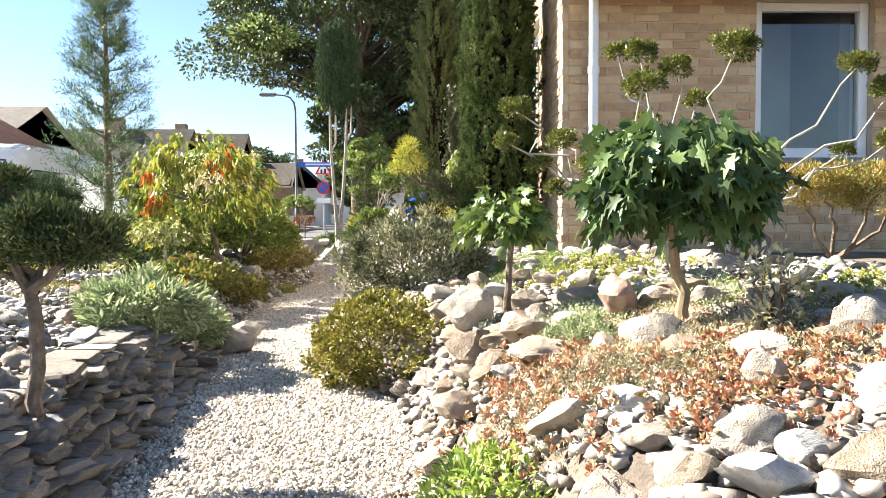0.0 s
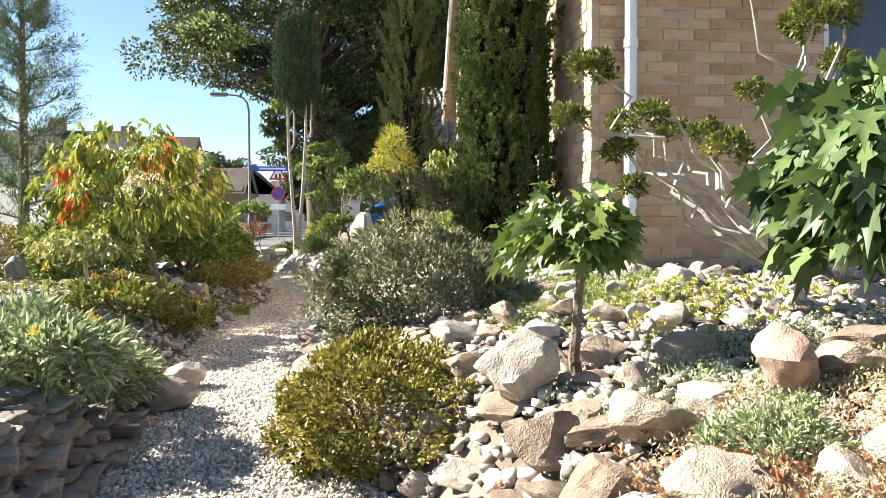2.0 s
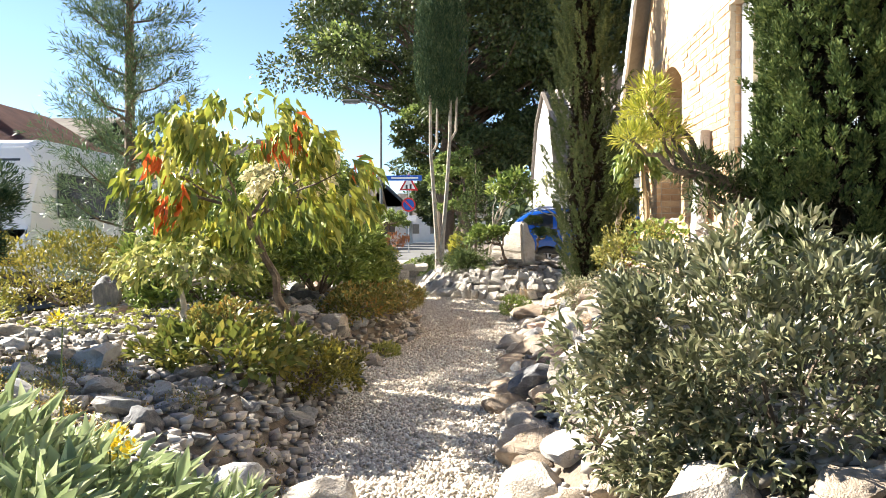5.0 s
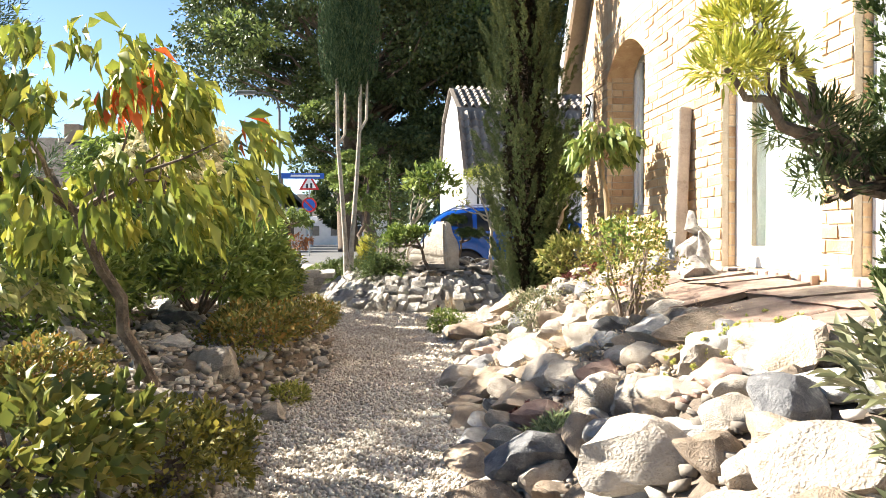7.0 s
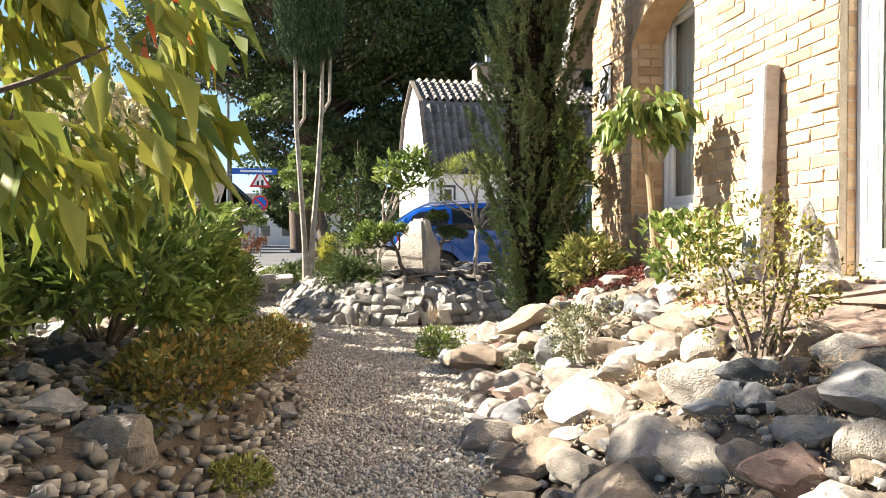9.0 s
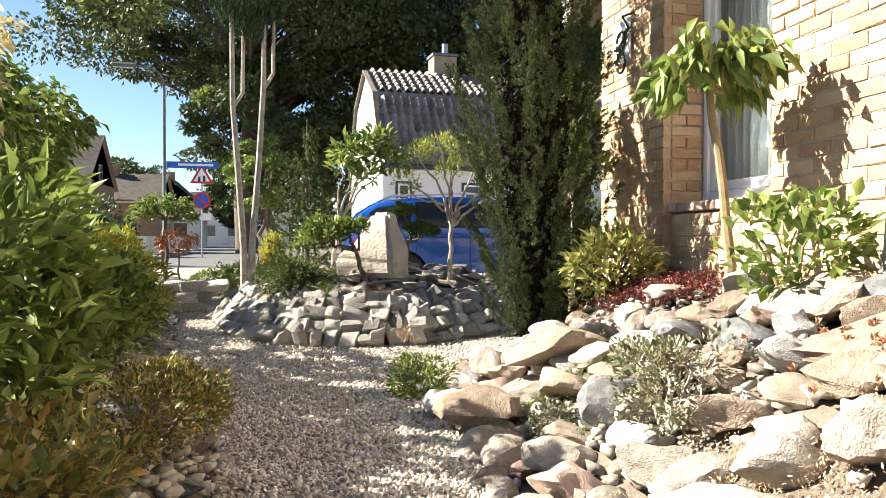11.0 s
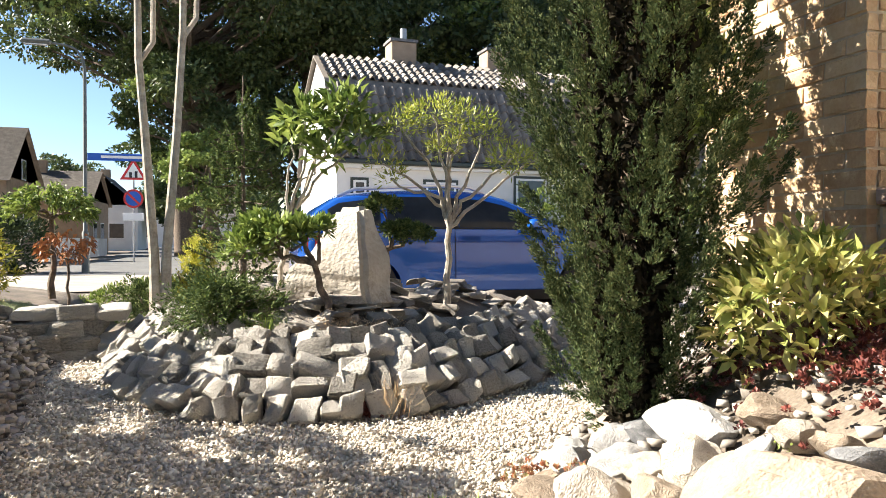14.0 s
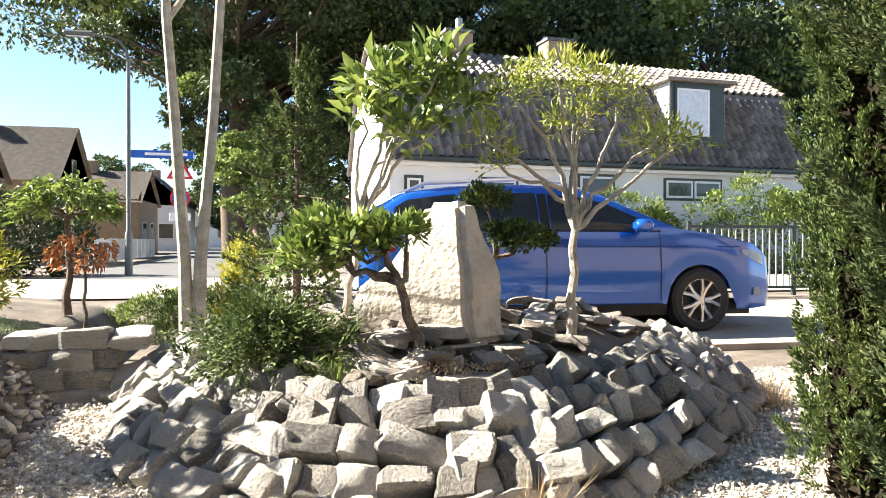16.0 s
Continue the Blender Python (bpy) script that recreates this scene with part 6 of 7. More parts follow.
oak("tall spreading oak with dark green crown", -3.6, 56, 28, 11.0, 12.0, L_oak, 230, 640, 401, 0.3, L_oak_light, 0.75, dome=True)
oak("oak with low dark green branches", -2.4, 55, 13, 5.5, 4.0, L_oak, 60, 700, 413, 0.28, L_oak_light, 0.5)
oak("tall oak with dark green crown", 3.5, 60, 27, 9.5, 3.5, L_oak, 110, 600, 402, 0.36)
oak("tall oak with dark green crown", 11.0, 62, 24, 8.5, 3.0, L_oak, 90, 500, 403, 0.38)
oak("tall dark tree behind the white house", 17.0, 56, 18, 7.5, 3.0, L_far, 90, 360, 404, 0.4, L_oak_light)
oak("tall dark tree behind the white house", 25.0, 54, 18, 8, 3.0, L_far, 90, 360, 405, 0.4, L_oak_light)
oak("tall dark tree behind the white house", 36.0, 54, 19, 9, 2.0, L_far, 80, 340, 406, 0.45)
oak("light green street tree", -2.4, 45, 6.0, 1.5, 2.0, L_oak_light, 26, 300, 407, 0.2, None, 0.15)
oak("green garden tree across the street", -11.5, 33, 2.9, 1.3, 0.6, L_oak_light, 30, 260, 408, 0.2, None, 0.12)
oak("green garden tree far down the lane", -19, 100, 10, 5, 2.0, L_oak, 50, 220, 409, 0.4)
oak("green garden tree far down the lane", -5.5, 90, 9, 4, 2.0, L_oak, 50, 220, 410, 0.4)
oak("green garden tree far down the lane", -34, 70, 8, 4.5, 1.5, L_oak, 50, 220, 411, 0.4)
far_wood = new("far_wood")
tagged(far_wood, "distant wooded hill beyond the houses", "trees", kind="stuff")
g = np.random.default_rng(412)
n = 26000
fx = g.uniform(-160, 120, n)
fy = g.uniform(150, 230, n)
fz = g.uniform(0, 1, n) ** 0.7 * (9 + 3 * np.sin(fx * 0.07) + 2 * np.sin(fx * 0.23 + 1) + (fy - 150) * 0.05)
foliage(far_wood, "canopy", blades("canopy", np.stack([fx, fy, fz], -1), g.normal(0, 1, (n, 3)), 2.2, 1.5, L_far, g, shape="flat"))


# ---- white house across the street ----
WX0, WX1, WY0, WY1 = 1.9, 16.3, 32.8, 38.8
white_house = empty("white_house", "white rendered house with a long brown mansard roof", "house", WX0, WY0, 0.2, rz=5)


def wpart(name, bm, mat, label="", parent=None, smooth=False):
    bmesh.ops.transform(bm, verts=bm.verts[:], matrix=Matrix.Translation((-WX0, -WY0, -0.2)))
    return part(name, bm, mat, parent or white_house, label, smooth)


EZ, KZ, PZ = 3.55, 6.1, 7.2
wpart("wall", box(WX0, WX1, WY0, WY1, 0.2, EZ - 0.02), M_render, "white rendered walls")
gb = bmesh.new()
prof = [(WY0 + 0.02, EZ - 0.02), (WY0 + 1.25, KZ - 0.08), ((WY0 + WY1) / 2, PZ - 0.1), (WY1 - 1.25, KZ - 0.08), (WY1 - 0.02, EZ - 0.02)]
a = [gb.verts.new((WX0 + 0.02, y, z)) for y, z in prof]
b = [gb.verts.new((WX1 - 0.02, y, z)) for y, z in prof]
gb.faces.new(a)
gb.faces.new(b[::-1])
for i in range(5):
    gb.faces.new((a[i], b[i], b[(i + 1) % 5], a[(i + 1) % 5]))
wpart("loft", gb, M_render)
# mansard planes under the tiles
rb = bmesh.new()
runs = [((WY0 - 0.2, EZ - 0.12), (WY0 + 1.2, KZ)), ((WY0 + 1.2, KZ), ((WY0 + WY1) / 2, PZ)), ((WY1 - 1.2, KZ), ((WY0 + WY1) / 2, PZ)), ((WY1 + 0.2, EZ - 0.12), (WY1 - 1.2, KZ))]
for (y0, z0), (y1, z1) in runs:
    vs = [rb.verts.new(p) for p in ((WX0 - 0.12, y0, z0), (WX1 + 0.12, y0, z0), (WX1 + 0.12, y1, z1), (WX0 - 0.12, y1, z1), (WX0 - 0.12, y0, z0 + 0.06), (WX1 + 0.12, y0, z0 + 0.06), (WX1 + 0.12, y1, z1 + 0.06), (WX0 - 0.12, y1, z1 + 0.06))]
    for f in ((3, 2, 1, 0), (4, 5, 6, 7), (0, 1, 5, 4), (1, 2, 6, 5), (2, 3, 7, 6), (3, 0, 4, 7)):
        rb.faces.new([vs[i] for i in f])
roof2 = wpart("roof", rb, M_roof, "long brown pantiled mansard roof")


def pantile(name, mat):
    """One curved tile, 0.3 wide and 0.4 long, lying along +y."""
    bm = bmesh.new()
    rows = []
    for y in (0.0, 0.42):
        rows.append([bm.verts.new((0.3 * i / 6 - 0.15, y, 0.05 + 0.08 * math.cos(i * math.tau / 6) + (0.06 if y == 0 else 0))) for i in range(7)])
    front = [bm.verts.new((v.co.x, 0, v.co.z - 0.06)) for v in rows[0]]
    for i in range(6):
        bm.faces.new((rows[0][i], rows[0][i + 1], rows[1][i + 1], rows[1][i]))
        bm.faces.new((front[i], front[i + 1], rows[0][i + 1], rows[0][i]))
    me = bpy.data.meshes.new(name)
    bm.to_mesh(me)
    bm.free()
    me.materials.append(mat)
    return me


TILE = pantile("roof_tile", M_roof)
rest_v, rest_f = [], []
made = 0
for (y0, z0), (y1, z1) in runs[:2]:
    L = math.hypot(y1 - y0, z1 - z0)
    tilt = math.atan2(z1 - z0, y1 - y0)
    for row in range(int(L / 0.34)):
        for col in range(int((WX1 - WX0 + 0.2) / 0.295)):
            x = WX0 - 0.05 + col * 0.295 + 0.15
            f = row * 0.34
            m = Matrix.Translation((x - WX0, y0 + (y1 - y0) * f / L - WY0, z0 + (z1 - z0) * f / L + 0.06 - 0.2)) @ Matrix.Rotation(tilt, 4, "X")
            if col < 30 and made < 300:
                child("roof_tile", TILE, roof2, m)
                made += 1
            else:
                o = len(rest_v)
                rest_v += [m @ v.co for v in TILE.vertices]
                rest_f += [[o + i for i in p.vertices] for p in TILE.polygons]
rest = child("roof_tiles", mesh_of("roof_tiles", rest_v, rest_f, M_roof_i), roof2)
tagged(rest, "brown pantiles in rows", kind="stuff")
wpart("gutter", box(WX0 - 0.15, WX1 + 0.15, WY0 - 0.38, WY0 - 0.22, EZ - 0.18, EZ - 0.05, 0.02), M_dark_paint, "dark gutter board")
wpart("fascia", box(WX0 - 0.15, WX1 + 0.15, WY0 - 0.2, WY0 - 0.012, EZ - 0.3, EZ - 0.2), M_white)
for cx in (4.9, 8.5):
    ch = wpart("chimney", box(cx - 0.45, cx + 0.45, 35.6, 36.4, PZ - 0.5, PZ + 0.75, 0.02), M_housebrick, "brown brick chimney")
    wpart("chimney_cap", box(cx - 0.5, cx + 0.5, 35.55, 36.45, PZ + 0.752, PZ + 0.85), M_rock_dark, parent=ch)
ch = wpart("flue", tube([(5.0, 36, PZ + 0.8), (5.0, 36, PZ + 1.3)], [0.12, 0.12], 10), M_steel, "steel flue pipe", smooth=True)
dm = wpart("dormer", box(11.0, 13.1, WY0 + 0.15, WY0 + 2.2, EZ + 0.75, KZ + 0.1, 0.01), M_render, "roof dormer with white window")
wpart("dormer_roof", box(10.8, 13.4, WY0 - 0.1, WY0 + 2.4, KZ + 0.1, KZ + 0.22, 0.02), M_roof, parent=dm)
wpart("dormer_front", box(11.05, 13.05, WY0 + 0.1, WY0 + 0.147, EZ + 0.3, KZ + 0.08), M_dark_paint, parent=dm)


def far_window(x0, x1, z0, z1, y=WY0, mullion=False, mat=None):
    w = wpart("window", box(x0 - 0.08, x1 + 0.08, y - 0.03, y - 0.003, z0 - 0.08, z1 + 0.08), M_dark_paint)
    for a in ([(x0, x1)] if not mullion else [(x0, (x0 + x1) / 2 - 0.03), ((x0 + x1) / 2 + 0.03, x1)]):
        f = wpart("frame", box(a[0], a[1], y - 0.05, y - 0.032, z0, z1), M_white, parent=w)
        wpart("pane", box(a[0] + 0.07, a[1] - 0.07, y - 0.056, y - 0.052, z0 + 0.07, z1 - 0.07), M_darkwin if mat is None else mat, parent=w)


far_window(11.25, 12.45, EZ + 0.95, KZ - 0.1, WY0 + 0.1, mat=M_lampglass)
far_window(7.8, 8.9, 2.2, 3.1)
far_window(10.8, 12.8, 2.5, 3.05, mullion=True)
far_window(4.7, 5.7, 1.2, 2.9)
far_window(2.4, 2.8, 1.3, 2.9)
hedge = bush("hedge", "dark green clipped hedge before the white house", 13.6, 31.8, (3.2, 0.6, 2.6), L_mid, 9000, 0.14, 0.07, 430, lump=0.08, category="hedge")
hedge2 = bush("hedge", "dark green hedge before the white house", 8.6, 31.9, (2.2, 0.5, 2.3), L_mid, 6000, 0.14, 0.07, 431, lump=0.1, category="hedge")
bush("hedge", "dark green hedge across the street", -8.9, 33.2, (3.4, 0.7, 1.9), L_far, 7000, 0.16, 0.08, 432, lump=0.1, category="hedge")
fence = empty("fence", "green metal bar fence by the driveway", "fence", 5.6, 23.4, 0.2)
part("top_rail", box(0, 6, -0.02, 0.02, 1.15, 1.2), M_dark_paint, fence)
part("bottom_rail", box(0, 6, -0.02, 0.02, 0.12, 0.16), M_dark_paint, fence)
bar = mesh_of("bar", *(lambda t: ([v.co for v in t.verts], [[v.index for v in f.verts] for f in t.faces]))((lambda t: (t.verts.index_update(), t)[1])(box(-0.01, 0.01, -0.01, 0.01, 0.16, 1.15))), M_steel)
for i in range(46):
    child("bar", bar, fence, pose(0.1 + i * 0.13, 0, 0))
for x in (0.0, 2.0, 4.0, 6.0):
    part("post", box(x - 0.03, x + 0.03, -0.03, 0.03, 0, 1.26), M_dark_paint, fence)


# ---- plain houses down the lane and across the side street ----
def cottage(label, x, y, w, d, eave, ridge, wall, roof_mat, along_x, windows, rz=0.0, chimney=True):
    h = empty("house", label, "house", x, y, 0.15, rz=rz)
    part("wall", box(0, w, 0, d, 0, eave), wall, h)
    bm = bmesh.new()
    if along_x:
        tri = [(-0.3, eave - 0.25), (d / 2, ridge), (d + 0.3, eave - 0.25)]
        ends = [[bm.verts.new((xx, yy, zz)) for yy, zz in tri] for xx in (-0.25, w + 0.25)]
    else:
        tri = [(-0.3, eave - 0.25), (w / 2, ridge), (w + 0.3, eave - 0.25)]
        ends = [[bm.verts.new((xx, yy, zz)) for xx, zz in tri] for yy in (-0.25, d + 0.25)]
    bm.faces.new((ends[0][0], ends[0][1], ends[1][1], ends[1][0]))
    bm.faces.new((ends[0][1], ends[0][2], ends[1][2], ends[1][1]))
    bmesh.ops.solidify(bm, geom=bm.faces[:], thickness=0.16)
    bmesh.ops.recalc_face_normals(bm, faces=bm.faces[:])
    rf = part("roof", bm, roof_mat, h)
    for k in (0.01, (w if along_x else d) - 0.01):
        gbm = bmesh.new()
        if along_x:
            gbm.faces.new([gbm.verts.new(p) for p in ((k, 0, eave), (k, d, eave), (k, d / 2, ridge - 0.15))])
        else:
            gbm.faces.new([gbm.verts.new(p) for p in ((0, k, eave), (w, k, eave), (w / 2, k, ridge - 0.15))])
        bmesh.ops.solidify(gbm, geom=gbm.faces[:], thickness=0.1)
        bmesh.ops.recalc_face_normals(gbm, faces=gbm.faces[:])
        part("gable", gbm, wall, h)
    if chimney:
        part("chimney", box(w * 0.4, w * 0.4 + 0.8, d * 0.45, d * 0.45 + 0.6, ridge - 0.8, ridge + 0.7, 0.02), M_housebrick, rf)
    for side, a, z0, ww, hh in windows:
        if side == "f":
            wd = part("window", box(a - 0.07, a + ww + 0.07, -0.04, -0.003, z0 - 0.07, z0 + hh + 0.07), M_white, h)
            part("pane", box(a, a + ww, -0.05, -0.042, z0, z0 + hh), M_darkwin, wd)
        else:
            wd = part("window", box(w + 0.003, w + 0.04, a - 0.07, a + ww + 0.07, z0 - 0.07, z0 + hh + 0.07), M_white, h)
            part("pane", box(w + 0.042, w + 0.05, a, a + ww, z0, z0 + hh), M_darkwin, wd)
    return h


cottage("brown brick house with a steep dark tiled roof", -21.0, 54, 8.6, 7, 4.3, 7.3, M_housebrick, M_roof, True, [("r", 1.2, 1.2, 0.9, 1.4), ("r", 3.2, 1.2, 0.7, 1.4), ("r", 3.0, 4.4, 0.7, 1.0), ("f", 5.5, 1.2, 1.2, 1.4), ("f", 2.5, 1.2, 1.2, 1.4)])
cottage("brown brick house down the lane", -17.5, 66, 7, 8, 3.8, 6.0, M_housebrick, M_roof, True, [("r", 1.5, 1.0, 1.2, 1.2), ("r", 4.5, 1.0, 1.2, 1.2)])
cottage("white gabled house down the lane", -15.5, 84, 6, 7, 4.2, 7.0, M_render, M_roof, False, [("f", 1.5, 1.2, 1.2, 1.3), ("f", 3.6, 1.2, 1.2, 1.3)])
cottage("pale house at the end of the lane", -14.0, 112, 13, 8, 4.4, 7.5, M_render, M_roof, True, [("f", 2, 1.4, 1.4, 1.4), ("f", 5, 1.4, 1.4, 1.4), ("f", 8, 1.4, 1.4, 1.4)])
cottage("white house with a red tiled roof across the street", -18.5, 19.5, 6.2, 8, 3.2, 4.9, M_render, M_roof_red, False, [("f", 3.6, 1.2, 1.1, 1.2), ("f", 1.2, 1.2, 1.1, 1.2)])
cottage("white flat-eaved house across the street", -26.0, 30, 10, 7, 4.2, 5.8, M_render, M_roof, True, [("f", 2, 1.2, 1.4, 1.2), ("r", 2, 1.2, 1.2, 1.2)])
cottage("brown house behind the street", -21.5, 44, 8, 6, 3.8, 6.4, M_housebrick, M_roof, True, [("r", 1.6, 1.4, 1.0, 1.2)])
lane_wall = empty("fence", "pale lattice fence along the lane", "fence", -7.6, 40.0, 0.25)
for i in range(14):
    part("panel", box(-0.02, 0.02, i * 1.0, i * 1.0 + 0.94, 0.05, 0.95, 0.005), M_render, lane_wall)


# ---- street furniture ----
lamp = empty("street_lamp", "grey street lamp with a curved arm and blue name sign", "street lamp", -4.9, 32.6, 0.2)
part("pole", tube([(0, 0, 0), (0, 0, 1.1), (0, 0, 1.15), (0, 0, 5.5)], [0.1, 0.09, 0.06, 0.045], 10), M_dark_steel, lamp, smooth=True)
arm = [(0, 0, 5.5), (-0.05, -0.05, 5.8), (-0.2, -0.1, 6.0), (-0.45, -0.15, 6.08), (-0.8, -0.2, 6.1)]
part("arm", tube(arm, [0.045, 0.04, 0.035, 0.03, 0.03], 8), M_dark_steel, lamp, smooth=True)
hd = part("lamp_head", box(-1.5, -0.75, -0.32, -0.1, 6.05, 6.18, 0.05), M_dark_steel, lamp, "grey lamp head")
part("lens", box(-1.42, -0.85, -0.28, -0.14, 6.02, 6.048, 0.01), M_lampglass, hd)
sg = part("name_sign", box(0.06, 1.6, -0.03, 0.0, 3.05, 3.25, 0.008), M_signblue, lamp, "blue street name sign")
part("lettering", box(0.4, 1.45, -0.036, -0.032, 3.12, 3.19), M_white, sg)
sign = empty("road_sign", "warning triangle above a round no-parking sign on a grey pole", "road sign", -4.75, 41.5, 0.25)
part("pole", tube([(0, 0, 0), (0, 0, 4.1)], [0.04, 0.04], 8), M_steel, sign, smooth=True)


def polygon_plate(n, r, y, z, mat, thick=0.02, turn=90, name="plate"):
    bm = bmesh.new()
    f = bm.faces.new([bm.verts.new((r * math.cos(radians(turn + 360 * i / n)), y, z + r * math.sin(radians(turn + 360 * i / n)))) for i in range(n)])
    e = bmesh.ops.extrude_face_region(bm, geom=[f])
    bmesh.ops.translate(bm, verts=[v for v in e["geom"] if isinstance(v, bmesh.types.BMVert)], vec=(0, thick, 0))
    bmesh.ops.recalc_face_normals(bm, faces=bm.faces[:])
    return bm


tri_plate = part("triangle", polygon_plate(3, 0.56, -0.06, 3.45, M_signred), M_signred, sign, "red-bordered warning triangle")
part("triangle_face", polygon_plate(3, 0.38, -0.068, 3.45, M_white, 0.006), M_white, tri_plate)
for i, (x, h) in enumerate(((-0.1, 0.3), (0.1, 0.36))):
    part("figure", box(x - 0.05, x + 0.05, -0.074, -0.07, 3.25, 3.25 + h * 0.7), M_plastic, tri_plate)
disc = part("disc", polygon_plate(28, 0.36, -0.06, 2.45, M_signred), M_signred, sign, "round no-parking sign")
part("disc_face", polygon_plate(28, 0.28, -0.068, 2.45, M_signblue, 0.006), M_signblue, disc)
bm = box(-0.28, 0.28, -0.074, -0.07, -0.04, 0.04)
bmesh.ops.transform(bm, verts=bm.verts[:], matrix=Matrix.Translation((0, 0, 2.45)) @ Matrix.Rotation(radians(45), 4, "Y"))
part("bar", bm, M_signred, disc)
part("sub_plate", box(-0.38, 0.38, -0.06, -0.04, 1.6, 1.9, 0.01), M_white, sign)


# ---- the blue estate car ----
def interp(x, table):
    return float(np.interp(x, [a for a, _ in table], [b for _, b in table]))


car = empty("estate_car", "metallic blue estate car parked on the driveway", "car", 1.8, 19.75, 0.2)
# length along x, nose towards +x; tables over x
TOP = [(-2.15, 0.75), (-2.08, 1.0), (-1.95, 1.22), (-1.7, 1.38), (-1.2, 1.45), (-0.5, 1.48), (0.0, 1.46), (0.3, 1.39), (0.75, 1.19), (1.05, 1.05), (1.5, 0.99), (1.95, 0.89), (2.2, 0.72), (2.27, 0.5)]
BELT = [(-2.15, 0.73), (-2.0, 0.98), (-1.0, 1.0), (0.9, 0.98), (1.25, 0.96), (1.6, 0.92), (1.95, 0.83), (2.2, 0.66), (2.27, 0.48)]
BOT = [(-2.15, 0.38), (-1.9, 0.27), (1.85, 0.22), (2.18, 0.24), (2.27, 0.36)]
HALF = [(-2.15, 0.66), (-2.0, 0.79), (-1.5, 0.87), (1.25, 0.88), (1.85, 0.85), (2.15, 0.74), (2.27, 0.52)]
st = np.concatenate([np.linspace(-2.15, -1.75, 8), np.linspace(-1.72, 1.72, 60), np.linspace(1.76, 2.27, 12)])
WHEELS = (-1.35, 1.3)
AR = 0.37
bm = bmesh.new()
rings = []
for x in st:
    t, be, bo, hw = (interp(x, q) for q in (TOP, BELT, BOT, HALF))
    for wx in WHEELS:
        if abs(x - wx) < AR:
            bo = max(bo, 0.31 + math.sqrt(AR * AR - (x - wx) ** 2))
    be = max(be, bo + 0.05)
    t = max(t, be + 0.01)
    roof_w = hw * (1 - 0.26 * min(1, (t - be) / 0.5))
    mid = bo + (be - bo) * 0.55
    row = [(hw * 0.97, bo), (hw, (bo + mid) / 2), (hw * 1.005, mid), (hw * 0.985, mid + (be - mid) * 0.6), (hw * 0.965, be), (hw * 0.965 * 0.6 + roof_w * 0.4, be + (t - be) * 0.45),
           (roof_w * 0.99, t - (t - be) * 0.12), (roof_w * 0.9, t - (t - be) * 0.02), (roof_w * 0.5, t + 0.012), (0, t + 0.018)]
    rings.append([bm.verts.new((x, -y, z)) for y, z in row] + [bm.verts.new((x, y, z)) for y, z in row[-2::-1]])
for r0, r1 in zip(rings, rings[1:]):
    for k in range(len(r0) - 1):
        bm.faces.new((r0[k], r1[k], r1[k + 1], r0[k + 1]))
bm.faces.new(rings[0])
bm.faces.new(rings[-1][::-1])
bmesh.ops.recalc_face_normals(bm, faces=bm.faces[:])
part("body", bm, M_blue, car, "metallic blue bodywork", True)


def side_point(x, z, side, out=0.006):
    """A point on the car's flank at (x, z)."""
    t, be, hw = interp(x, TOP), interp(x, BELT), interp(x, HALF)
    roof_w = hw * (1 - 0.26 * min(1, (t - be) / 0.5))
    if z <= be:
        w = hw * (0.965 + 0.04 * min(1, (be - z) / 0.25))
    else:
        f = min(1, (z - be) / max(0.01, (t - be)))
        w = np.interp(f, [0, 0.45, 0.88], [hw * 0.965, hw * 0.965 * 0.6 + roof_w * 0.4, roof_w * 0.99])
    return (x, side * (w + out), z)


def flank(name, outline, mat, side, label="", out=0.006, parent=None):
    """A panel laid on the flank: outline of (x, low, high)."""
    bm = bmesh.new()
    cols = []
    for x, lo, hi in outline:
        cols.append([bm.verts.new(side_point(x, lo + (hi - lo) * k / 4, side, out)) for k in range(5)])
    for a, b in zip(cols, cols[1:]):
        for k in range(4):
            bm.faces.new((a[k], b[k], b[k + 1], a[k + 1]))
    bmesh.ops.solidify(bm, geom=bm.faces[:], thickness=0.004)
    bmesh.ops.recalc_face_normals(bm, faces=bm.faces[:])
    return part(name, bm, mat, parent or car, label, True)


